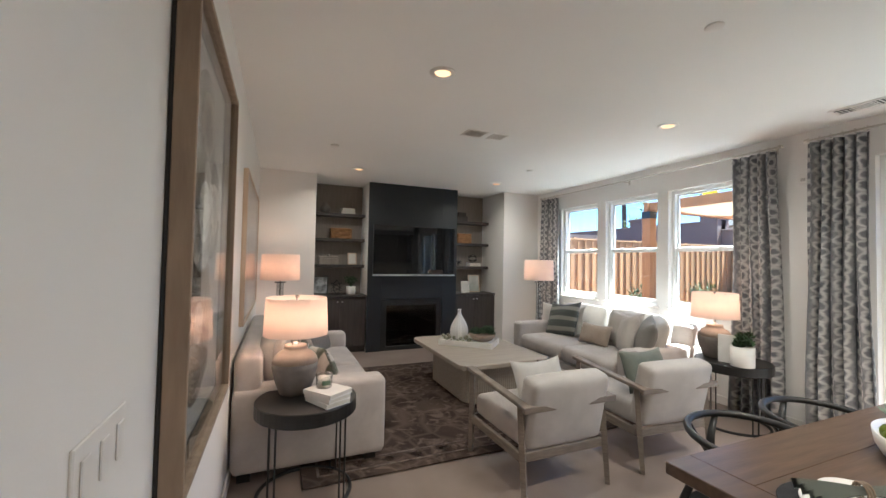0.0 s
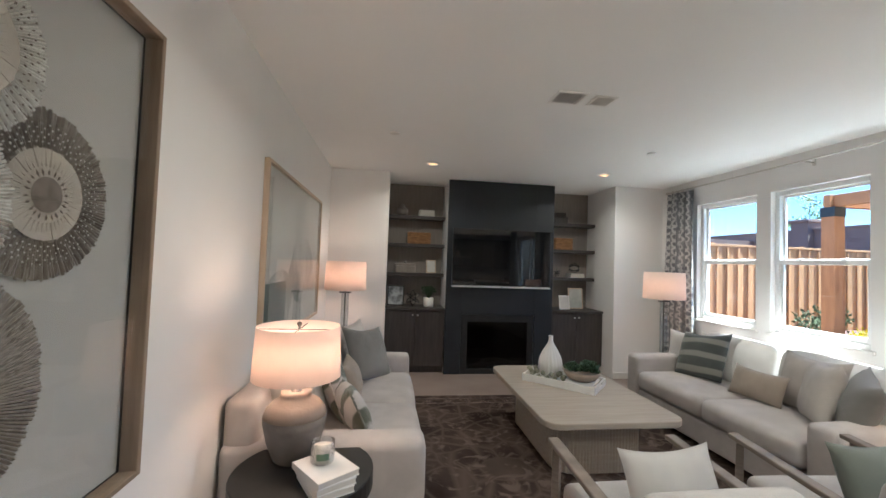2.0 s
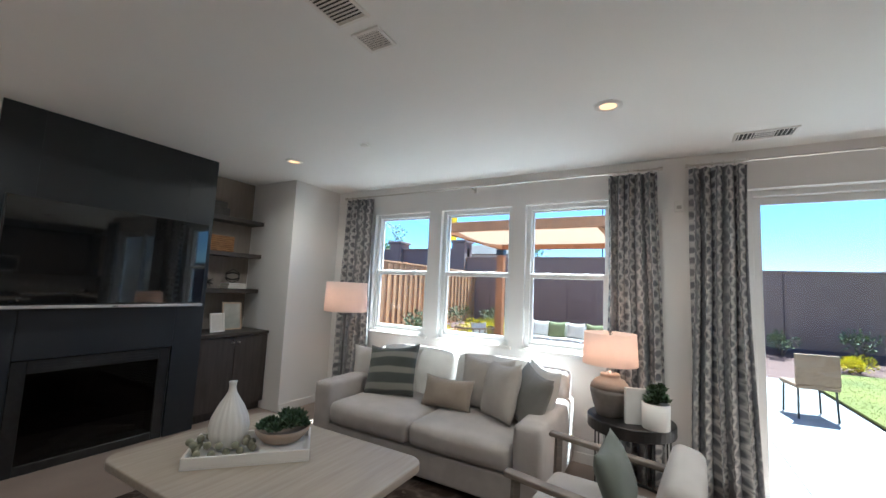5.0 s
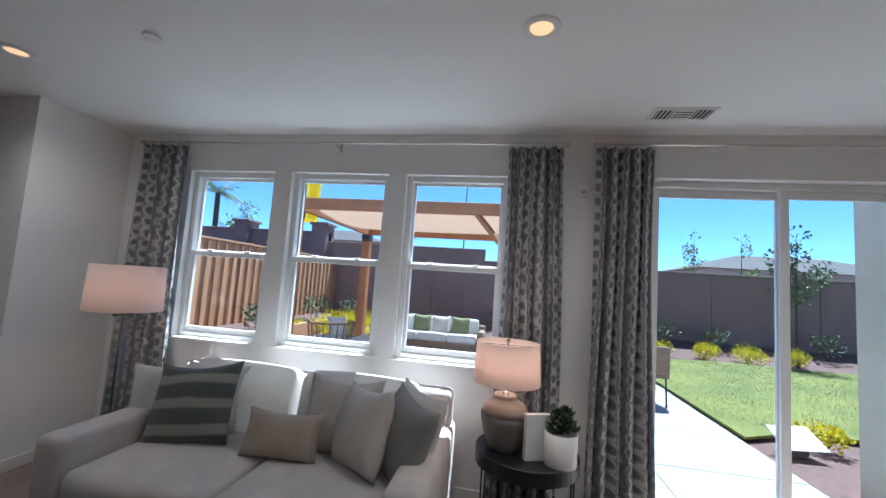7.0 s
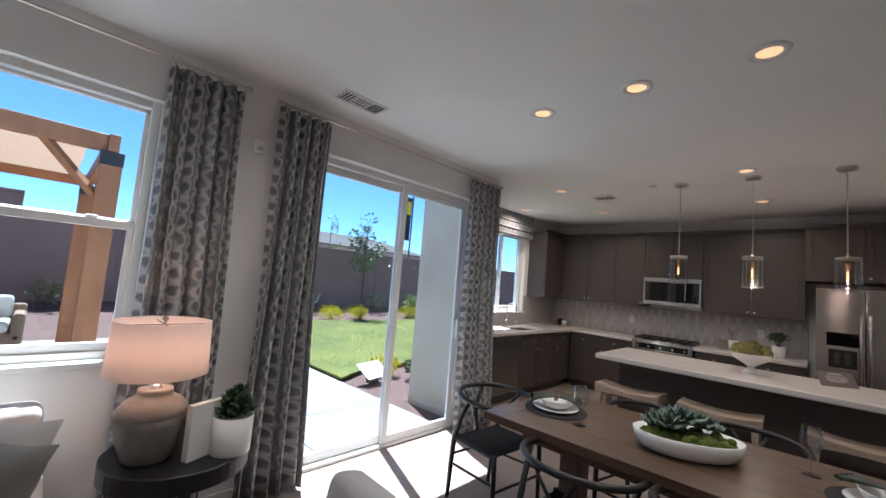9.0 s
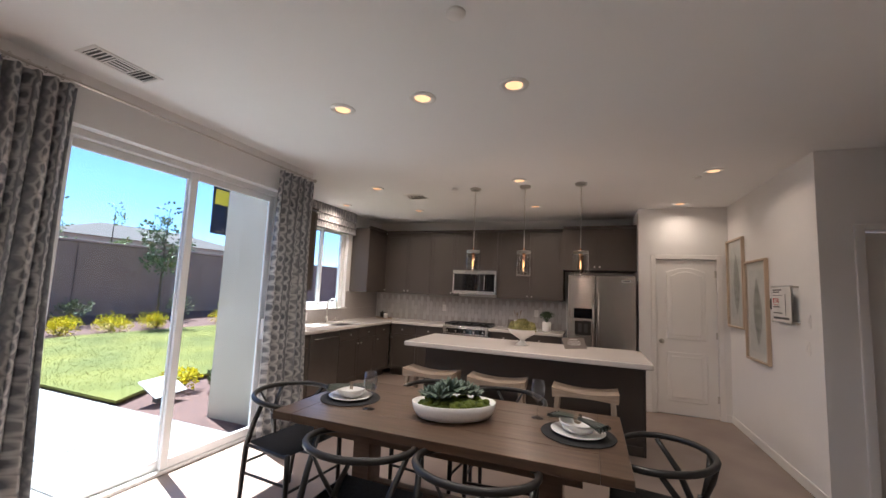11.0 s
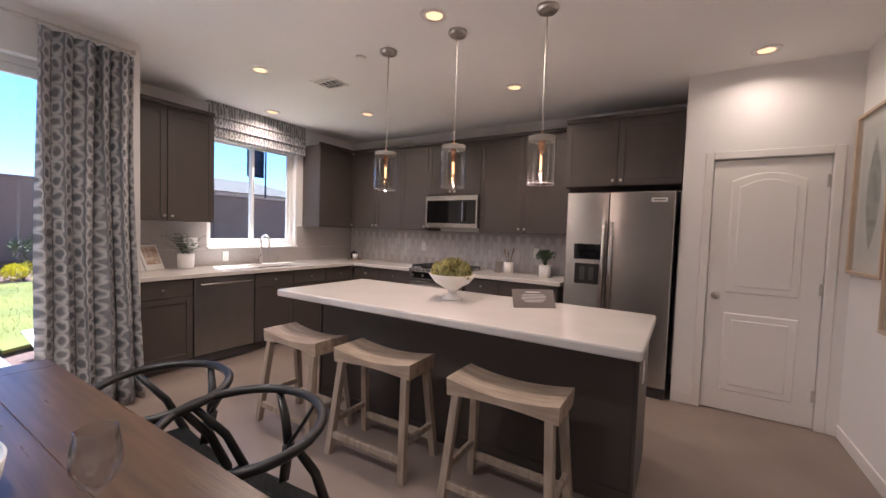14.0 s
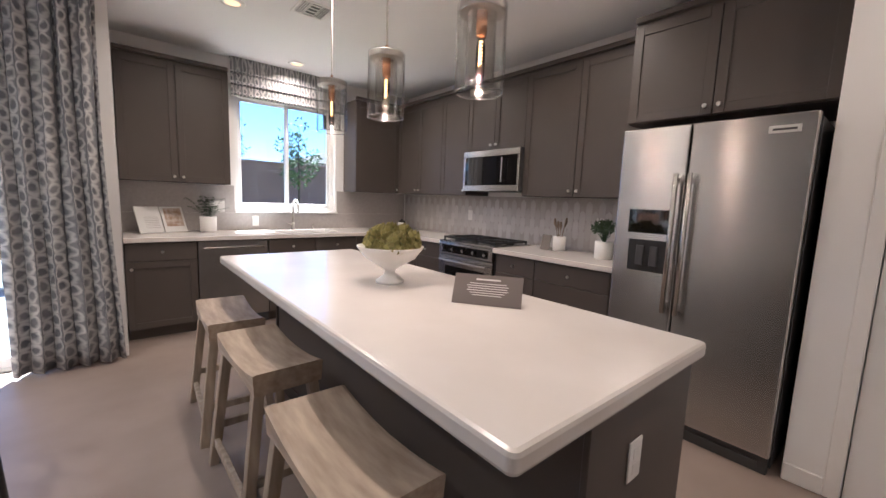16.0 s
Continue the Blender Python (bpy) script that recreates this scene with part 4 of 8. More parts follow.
def pillow(w, h, t, mat, m, label, seed=0, fringe=None):
    p = thing("throw_pillow", label, "pillow", m, group="throw pillows")
    part("cover", pillow_mesh(w, h, t, seed), mat, p, smooth=True)
    if fringe:
        bm = bmesh.new()
        rnd = random.Random(seed)
        for k in range(46):
            v = -0.95 + 1.9 * k / 45
            for s in (-1, 1):
                x = s * (w / 2) * (1 - 0.07 * (1 - v * v))
                z = v * h / 2 + h / 2 * 0.97
                dx, dz = s * rnd.uniform(0.02, 0.045), rnd.uniform(-0.012, 0.012)
                tube([(x, 0, z), (x + dx, rnd.uniform(-0.006, 0.006), z + dz)], [0.005, 0.003], 4, bm)
        part("fringe", bm, fringe, p)["kind"] = "stuff"
    return p


# on the sofa under the windows (front faces -x, seat about 0.49 high)
SZ = 0.485
pillow(0.44, 0.42, 0.17, WHITECLOTH, pose(3.98, 4.93, SZ, -14, 0, -60), "white linen throw pillow in the sofa corner", 1)
pillow(0.46, 0.44, 0.16, WHITECLOTH, pose(4.02, 4.66, SZ, -16, 0, -86), "white linen throw pillow behind the striped one", 16)
pillow(0.56, 0.50, 0.17, STRIPEGREEN, pose(3.80, 4.60, SZ, -24, -7, -84), "green and grey striped throw pillow with a dented top", 2)
pillow(0.48, 0.27, 0.15, SANDCLOTH, pose(3.80, 3.98, SZ, -20, 0, -88), "tan rectangular lumbar pillow", 3)
pillow(0.50, 0.46, 0.17, CREAMCLOTH, pose(3.96, 3.70, SZ, -16, 0, -92), "cream linen throw pillow against the back cushion", 15)
pillow(0.46, 0.47, 0.20, CREAMCLOTH, pose(3.80, 3.52, SZ, -16, -6, -128), "cream textured throw pillow", 4)
pillow(0.46, 0.46, 0.19, GREYCLOTH, pose(3.82, 3.32, SZ, -18, 8, -138), "grey linen throw pillow", 5)
pillow(0.44, 0.46, 0.17, WHITECLOTH, pose(3.96, 3.27, SZ, -14, 4, -132), "white linen throw pillow near the sofa arm", 6)
# on the sofa against the art wall (front faces +x)
pillow(0.54, 0.50, 0.16, WHITECLOTH, pose(0.44, 4.80, SZ, -16, 0, 66), "white linen throw pillow behind the grey one", 7)
pillow(0.60, 0.50, 0.18, GREYCLOTH, pose(0.60, 4.60, SZ, -24, 8, 58), "grey throw pillow with embroidered band and fringe", 8, fringe=WHITECLOTH)
pillow(0.46, 0.30, 0.14, SANDCLOTH, pose(0.50, 4.22, SZ, -24, 0, 92), "small tan linen lumbar pillow", 9)
pillow(0.52, 0.48, 0.16, LEAFPRINT, pose(0.44, 3.86, SZ, -22, -6, 100), "ivory throw pillow with a dark green leaf print", 10, fringe=CREAMCLOTH)
pillow(0.46, 0.34, 0.15, LEAFPRINT, pose(0.58, 3.56, SZ, -26, 4, 108), "ivory lumbar pillow with green printed band", 11, fringe=GREENCLOTH)
pillow(0.50, 0.46, 0.18, CREAMCLOTH, pose(0.26, 3.44, SZ, -12, 0, 100), "cream throw pillow at the sofa arm", 12)


def coffee_table():
    t = thing("coffee_table", "bleached oak coffee table with rounded corners and fluted base", "table", pose(2.35, 4.35, 0.014))
    part("tabletop", rounded_slab(-0.535, 0.535, -0.765, 0.765, 0.415, 0.462, 0.12, 0.008), COFFEEWOOD, t)
    bm = bmesh.new()
    # fluted rounded-rectangle drum
    a, b, r, pts = 0.36, 0.54, 0.16, []
    per = 2 * (2 * a - 2 * r) + 2 * (2 * b - 2 * r) + 2 * math.pi * r

    def outline(s):
        segs = [(2 * a - 2 * r, "b"), (math.pi * r / 2, "c1"), (2 * b - 2 * r, "rgt"), (math.pi * r / 2, "c2"), (2 * a - 2 * r, "t"), (math.pi * r / 2, "c3"), (2 * b - 2 * r, "lft"), (math.pi * r / 2, "c4")]
        for ln, k in segs:
            if s <= ln:
                u = s / r
                return {"b": lambda: (-a + r + s, -b, 0, -1), "c1": lambda: (a - r + r * math.sin(u), -b + r - r * math.cos(u), math.sin(u), -math.cos(u)),
                        "rgt": lambda: (a, -b + r + s, 1, 0), "c2": lambda: (a - r + r * math.cos(u), b - r + r * math.sin(u), math.cos(u), math.sin(u)),
                        "t": lambda: (a - r - s, b, 0, 1), "c3": lambda: (-a + r - r * math.sin(u), b - r + r * math.cos(u), -math.sin(u), math.cos(u)),
                        "lft": lambda: (-a, b - r - s, -1, 0), "c4": lambda: (-a + r - r * math.cos(u), -b + r - r * math.sin(u), -math.cos(u), -math.sin(u))}[k]()
            s -= ln
        return (-a + r, -b, 0, -1)

    flutes = 130
    lo, hi = [], []
    for i in range(flutes * 4):
        x, y, nx, ny = outline(per * i / (flutes * 4))
        d = 0.006 * (0 if i % 4 == 0 else 1 if i % 4 == 2 else 0.75)
        lo.append(bm.verts.new((x + nx * d, y + ny * d, 0.0)))
        hi.append(bm.verts.new((x + nx * d, y + ny * d, 0.414)))
    for i in range(len(lo)):
        j = (i + 1) % len(lo)
        bm.faces.new((lo[i], lo[j], hi[j], hi[i]))
    bm.faces.new(lo[::-1])
    bm.faces.new(hi)
    part("fluted_base", bm, COFFEEWOOD, t)


coffee_table()
CT = 0.4765
TR = pose(2.35, 4.50, CT, 0, 0, -43)
tray = thing("tray", "white lacquered wooden tray on the coffee table", "tray", TR)
part("tray_base", boxes((-0.33, 0.33, -0.19, 0.19, 0.0, 0.012)), CERAMIC, tray)
part("tray_side", boxes((-0.33, 0.33, -0.19, -0.176, 0.012, 0.065), (-0.33, 0.33, 0.176, 0.19, 0.012, 0.065), bevel=0.003, seg=1), CERAMIC, tray)
part("tray_end", boxes((-0.33, -0.316, -0.176, 0.176, 0.012, 0.035), (-0.33, -0.316, -0.176, -0.06, 0.035, 0.065), (-0.33, -0.316, 0.06, 0.176, 0.035, 0.065), (-0.33, -0.316, -0.06, 0.06, 0.055, 0.065)), CERAMIC, tray, "end with cut-out handle")
part("tray_end", boxes((0.316, 0.33, -0.176, 0.176, 0.012, 0.035), (0.316, 0.33, -0.176, -0.06, 0.035, 0.065), (0.316, 0.33, 0.06, 0.176, 0.035, 0.065), (0.316, 0.33, -0.06, 0.06, 0.055, 0.065)), CERAMIC, tray, "end with cut-out handle")
vase = thing("vase", "white ribbed ceramic bottle vase in the tray", "vase", TR @ pose(-0.15, 0.06, 0.012))
bm = bmesh.new()
prof = [(0.0, 0), (0.062, 0.0), (0.085, 0.03), (0.105, 0.08), (0.112, 0.13), (0.10, 0.19), (0.072, 0.25), (0.042, 0.30), (0.026, 0.33), (0.020, 0.36), (0.022, 0.385), (0.025, 0.395), (0.019, 0.395), (0.015, 0.36), (0.0, 0.34)]
lathe(prof, 72, bm)
for v in bm.verts:
    r = math.hypot(v.co.x, v.co.y)
    if r > 0.03 and v.co.z > 0.01:
        k = 1 + 0.035 * math.cos(18 * math.atan2(v.co.y, v.co.x) + v.co.z * 6)
        v.co.x *= k
        v.co.y *= k
part("body", bm, CERAMIC, vase, smooth=True)


def bead_string():
    b = thing("wooden_bead_garland", "string of pale green-grey wooden beads in the tray", "garland", TR @ pose(-0.15, 0.0, 0.012))
    rnd = random.Random(3)
    m = material("bead_wood", (0.36, 0.36, 0.27), (0.27, 0.27, 0.20), scale=8, rough=0.6)
    base = None
    for k in range(26):
        a = k * 0.5
        rr = 0.135 + 0.02 * math.sin(k * 1.7)
        x, y, z = -0.02 + rr * math.cos(a) * 1.15, 0.02 + rr * math.sin(a) * 0.75, 0.022 + (0.042 if k > 13 else 0)
        r = 0.022
        if base is None:
            bm = bmesh.new()
            bmesh.ops.create_uvsphere(bm, u_segments=12, v_segments=8, radius=r)
            base = part("bead", bm, m, b, smooth=True)
            o = base
        else:
            o = base.copy()
            scene.collection.objects.link(o)
        o.location = (max(-0.2, min(0.35, x)), max(-0.15, min(0.15, y)), z)


bead_string()
book = thing("book", "white coffee-table book in the tray", "book", TR @ pose(0.17, 0.0, 0.013))
part("cover", boxes((-0.12, 0.12, -0.15, 0.15, 0, 0.004), (-0.12, 0.12, -0.15, 0.15, 0.036, 0.04), (-0.12, -0.115, -0.15, 0.15, 0.004, 0.036)), BOOK, book)
part("page_block", boxes((-0.114, 0.116, -0.146, 0.146, 0.0042, 0.0358)), PAPER, book)


def rosette(bm, rnd, c, r, layers=3, up=0.5):
    """One succulent head of thick pointed leaves."""
    for l in range(layers):
        n = 9 - 2 * l
        tilt = radians(18 + 26 * l)
        ln = r * (1 - 0.22 * l)
        for k in range(n):
            a = 2 * math.pi * (k + 0.5 * l) / n + rnd.uniform(-0.1, 0.1)
            d = Vector((math.cos(a) * math.cos(tilt), math.sin(a) * math.cos(tilt), math.sin(tilt)))
            s = Vector((-math.sin(a), math.cos(a), 0))
            nn = d.cross(s) * -1
            p = Vector(c) + Vector((0, 0, 0.01 * l))
            w = ln * 0.32
            a0 = bm.verts.new(p)
            L1, R1 = bm.verts.new(p + d * ln * 0.6 + s * w + nn * 0.01), bm.verts.new(p + d * ln * 0.6 - s * w + nn * 0.01)
            tip = bm.verts.new(p + d * ln + Vector((0, 0, ln * 0.1)))
            top, bot = bm.verts.new(p + d * ln * 0.55 + nn * ln * -0.02), bm.verts.new(p + d * ln * 0.55 - nn * ln * 0.13)
            for q in ((a0, L1, top), (L1, tip, top), (tip, R1, top), (R1, a0, top), (a0, bot, L1), (L1, bot, tip), (tip, bot, R1), (R1, bot, a0)):
                bm.faces.new(q)


def succulent_bowl(m, r, label, bowl_mat):
    b = thing("succulent_planter", label, "plant", m)
    part("bowl", lathe([(0, 0), (r * 0.55, 0), (r * 0.75, 0.015), (r * 0.97, 0.055), (r, 0.085), (r * 0.95, 0.085), (r * 0.9, 0.06), (0, 0.055)], 36), bowl_mat, b, smooth=True)
    rnd = random.Random(8)
    green = material("deep_green_succulent", (0.035, 0.075, 0.038), (0.075, 0.12, 0.06), scale=10, rough=0.5, vary=0.3, island=True)
    for k in range(17):
        bm = bmesh.new()
        a, q = rnd.uniform(0, 6.28), r * 0.85 * math.sqrt(rnd.random())
        rosette(bm, rnd, (q * math.cos(a), q * math.sin(a), 0.07 + 0.07 * (1 - q / r) + rnd.uniform(0, 0.02)), rnd.uniform(0.05, 0.075))
        part("rosette", bm, green, b)


succulent_bowl(TR @ pose(0.16, 0.02, 0.054), 0.16, "dark green succulents in a grey bowl on a book", STONEPALE)


def side_table(m, double=False):
    t = thing("side_table", "round black drum-top side table on slim metal legs", "side table", m, group="side tables")
    part("tabletop", lathe([(0, 0.515), (0.303, 0.515), (0.308, 0.52), (0.308, 0.595), (0.303, 0.60), (0, 0.60)], 48), EBONY, t)
    part("base_ring", tube(arc(0, 0, 0.282, 0, 360, 0.012, 48)[:-1], 0.012, 8, closed=True), BLACK, t)
    for k in range(4):
        for d in (-5, 5):
            a = radians(45 + 90 * k + d)
            part("leg", tube([(0.282 * math.cos(a), 0.282 * math.sin(a), 0.012), (0.282 * math.cos(a), 0.282 * math.sin(a), 0.516)], 0.006, 8), BLACK, t)
    return t


st = side_table(pose(0.363, 2.87, 0))
copy_thing(st, pose(4.16, 2.56, 0, 0, 0, 20))


def table_lamp(m):
    l = thing("table_lamp", "two-tone stoneware table lamp with a white drum shade, lit", "lamp", m, group="table lamps")
    part("lower_body", lathe([(0, 0), (0.085, 0), (0.095, 0.01), (0.125, 0.09), (0.143, 0.17), (0.145, 0.205), (0, 0.205)], 40), STONE, l, "dark grey unglazed lower body", smooth=True)
    part("upper_body", lathe([(0.0, 0.2045), (0.144, 0.2055), (0.135, 0.235), (0.11, 0.265), (0.075, 0.285), (0.07, 0.30), (0.07, 0.315), (0.0, 0.315)], 40), STONEPALE, l, "sand glazed shoulder", smooth=True)
    part("neck", lathe([(0, 0.315), (0.028, 0.315), (0.02, 0.33), (0.012, 0.335), (0.012, 0.44), (0, 0.44)], 16), NICKEL, l)
    z0, z1, r0, r1 = 0.385, 0.625, 0.203, 0.191
    part("shade", lathe([(r0, z0), (r1, z1), (r1 - 0.003, z1), (r0 - 0.003, z0), (r0, z0)], 56), SHADE, l, "white linen drum shade", smooth=True)
    part("spider", boxes((-r1 + 0.004, r1 - 0.004, -0.0015, 0.0015, z1 - 0.02, z1 - 0.017), (-0.0015, 0.0015, -r1 + 0.004, r1 - 0.004, z1 - 0.02, z1 - 0.017)), BLACK, l)
    part("finial", lathe([(0, z1 - 0.02), (0.006, z1 - 0.018), (0.005, z1 - 0.005), (0.012, z1 + 0.005), (0.012, z1 + 0.013), (0, z1 + 0.02)], 14), STONE, l, smooth=True)
    bm = bmesh.new()
    bmesh.ops.create_uvsphere(bm, u_segments=14, v_segments=10, radius=0.03)
    bmesh.ops.translate(bm, verts=bm.verts, vec=(0, 0, 0.475))
    part("bulb", bm, emitter("lamp_bulb", (1, 0.6, 0.32), 3.0), l, smooth=True)
    return l


tl = table_lamp(pose(0.29, 2.98, 0.60))
copy_thing(tl, pose(4.12, 2.70, 0.60))
for x, y, k in ((0.29, 2.98, 1.0), (4.12, 2.70, 1.0)):
    lamp("lamp_light", "POINT", SHADE_WATTS * k, WARM, pose(x, y, 0.60 + 0.515), 0.10)

bk = [thing("book", "white closed book in a stack on the side table", "book", pose(0.475, 2.74, 0.60 + 0.0271 * k, 0, 0, 28 + 5 * k), group="books on the side table") for k in range(3)]
for k, b in enumerate(bk):
    s = 0.0 if k < 2 else -0.008
    part("cover", boxes((-0.085 + s, 0.085 - s, -0.115, 0.115, 0, 0.003), (-0.085 + s, 0.085 - s, -0.115, 0.115, 0.024, 0.027), (-0.085 + s, -0.082 + s, -0.115, 0.115, 0.003, 0.024)), BOOK, b)
    part("page_block", boxes((-0.081 + s, 0.082 - s, -0.112, 0.112, 0.0032, 0.0238)), PAPER, b)
cd = thing("candle", "white candle in a glass jar with a green paper label", "candle", pose(0.455, 2.775, 0.6815, 0, 0, 10))
part("jar", lathe([(0, 0), (0.046, 0), (0.05, 0.004), (0.05, 0.085), (0.047, 0.085), (0.047, 0.006), (0, 0.006)], 32), CLEAR, cd, "clear glass jar", smooth=True)
part("wax", lathe([(0, 0.0065), (0.0465, 0.0065), (0.0465, 0.062), (0, 0.06)], 32), CANDLEWAX, cd, smooth=True)
bm = bmesh.new()
n = 8
lo = [bm.verts.new((0.0506 * math.cos(radians(-120 + 60 * i / n)), 0.0506 * math.sin(radians(-120 + 60 * i / n)), 0.022)) for i in range(n + 1)]
hi = [bm.verts.new((v.co.x, v.co.y, 0.05)) for v in lo]
for i in range(n):
    bm.faces.new((lo[i], lo[i + 1], hi[i + 1], hi[i]))
part("label", bm, material("sage_label", (0.16, 0.24, 0.17), (0.14, 0.21, 0.15), scale=9, rough=0.8), cd)


def floor_lamp(m, clear):
    l = thing("floor_lamp", "floor lamp with acrylic tube stem and white drum shade, lit" if clear else "floor lamp with slim dark stem and white drum shade, lit", "lamp", m, group="floor lamps")
    part("base", disc(0.14, 0, 0.025), BLACK, l)
    part("stem", tube([(0, 0, 0.025), (0, 0, 1.215)], 0.008, 10), BLACK, l)
    part("acrylic_tube", lathe([(0.045, 0.026), (0.045, 1.16), (0.040, 1.16), (0.040, 0.026), (0.045, 0.026)], 24), ACRYLIC, l, "clear acrylic tube", smooth=True)
    part("cap", boxes((-0.065, 0.065, -0.02, 0.02, 1.162, 1.176)), BLACK, l)
    z0, z1, r = 1.20, 1.53, 0.24
    part("shade", lathe([(r, z0), (r - 0.01, z1), (r - 0.013, z1), (r - 0.003, z0), (r, z0)], 56), SHADE, l, "white linen drum shade", smooth=True)
    part("spider", boxes((-r + 0.014, r - 0.014, -0.002, 0.002, z1 - 0.03, z1 - 0.026), (-0.002, 0.002, -r + 0.014, r - 0.014, z1 - 0.03, z1 - 0.026)), BLACK, l)
    bm = bmesh.new()
    bmesh.ops.create_uvsphere(bm, u_segments=14, v_segments=10, radius=0.032)
    bmesh.ops.translate(bm, verts=bm.verts, vec=(0, 0, 1.36))
    part("bulb", bm, emitter("floor_bulb", (1, 0.6, 0.32), 3.0), l, smooth=True)
    return l


floor_lamp(pose(0.20, 5.70, 0), False)
floor_lamp(pose(4.12, 5.50, 0), True)
lamp("lamp_light", "POINT", FLOOR_LAMP_WATTS, WARM, pose(0.20, 5.70, 1.36), 0.05)
lamp("lamp_light", "POINT", FLOOR_LAMP_WATTS * 0.6, WARM, pose(4.12, 5.50, 1.36), 0.05)


def armchair(m):
    """Local: centre under the seat, facing +y."""
    c = thing("armchair", "ivory upholstered lounge chair with a grey oak frame", "armchair", m, group="armchairs")
    for s in (-1, 1):
        x = s * 0.335
        part("back_leg", tube([(x, -0.36, 0), (x, -0.33, 0.30), (x, -0.30, 0.60)], [0.022, 0.026, 0.024], 4, flat=(1.0, 1.0)), CHAIRWOOD, c)
        part("front_leg", tube([(x, 0.36, 0), (x, 0.355, 0.30), (x, 0.345, 0.62)], [0.022, 0.026, 0.024], 4), CHAIRWOOD, c)
        bm = bmesh.new()
        box(bm, x - 0.03, x + 0.03, -0.38, 0.40, 0.585, 0.612, bevel=0.007)
        for v in bm.verts:
            v.co.z += 0.05 * (v.co.y + 0.38) / 0.78 - 0.005
        part("arm", bm, CHAIRWOOD, c)
        part("side_rail", boxes((x - 0.014, x + 0.014, -0.31, 0.34, 0.24, 0.30), bevel=0.004, seg=1), CHAIRWOOD, c)
    part("front_rail", boxes((-0.32, 0.32, 0.335, 0.36, 0.24, 0.30), bevel=0.004, seg=1), CHAIRWOOD, c)
    part("back_rail", boxes((-0.32, 0.32, -0.33, -0.305, 0.24, 0.30), bevel=0.004, seg=1), CHAIRWOOD, c)
    part("top_rail", boxes((-0.37, 0.37, -0.40, -0.365, 0.565, 0.605), bevel=0.006), CHAIRWOOD, c)
    part("seat", cushion(0, 0.03, 0.375, 0.61, 0.66, 0.16, 0.045, (0, 0.01, 0.025)), CHAIRCLOTH, c, smooth=True)
    bm = cushion(0, 0, 0, 0.62, 0.15, 0.46, 0.045, (0, 0.02, 0.01))
    bmesh.ops.rotate(bm, verts=bm.verts, cent=(0, 0, 0), matrix=Matrix.Rotation(radians(12), 3, "X"))
    bmesh.ops.translate(bm, verts=bm.verts, vec=(0, -0.30, 0.535))
    part("backrest", bm, CHAIRCLOTH, c, smooth=True)
    return c


ac = armchair(pose(1.93, 2.60, 0))
copy_thing(ac, pose(2.96, 2.58, 0, 0, 0, -4))
pillow(0.46, 0.34, 0.14, WHITECLOTH, pose(1.95, 2.50, 0.47, 22, 0, 184), "white throw pillow with grey edging on the armchair", 21)
pillow(0.46, 0.34, 0.14, GREENCLOTH, pose(2.98, 2.48, 0.47, 22, 0, 178), "sage and white throw pillow on the armchair", 22)


# ---- wall art ----
def frame_box(y0, y1, z0, z1, xw, depth, fw, mat, parent):
    for nm, s in (("frame_bar", (xw, xw + depth, y0, y0 + fw, z0, z1)), ("frame_bar", (xw, xw + depth, y1 - fw, y1, z0, z1)), ("frame_bar", (xw, xw + depth, y0 + fw, y1 - fw, z0, z0 + fw)), ("frame_bar", (xw, xw + depth, y0 + fw, y1 - fw, z1 - fw, z1))):
        part(nm, boxes(s, bevel=0.002, seg=1), mat, parent)


AX = -0.10
art = thing("framed_art", "shadow-box frame with four layered woven paper discs behind glass", "wall art", pose(0, 0, 0))
AY0, AY1, AZ0, AZ1 = 1.365, 2.37, 0.86, 2.25
frame_box(AY0, AY1, AZ0, AZ1, AX + 0.012, 0.053, 0.018, FRAMEWOOD, art)
frame_box(AY0 + 0.002, AY1 - 0.002, AZ0 + 0.002, AZ1 - 0.002, AX + 0.001, 0.0108, 0.016, BLACK, art)
part("backing", boxes((AX + 0.002, AX + 0.006, AY0 + 0.018, AY1 - 0.018, AZ0 + 0.018, AZ1 - 0.018)), GREYBOARD, art, "grey backing board")
gl = part("glazing", boxes((AX + 0.046, AX + 0.049, AY0 + 0.018, AY1 - 0.018, AZ0 + 0.018, AZ1 - 0.018)), GLASS, art, "picture glass")
gl.visible_shadow = False


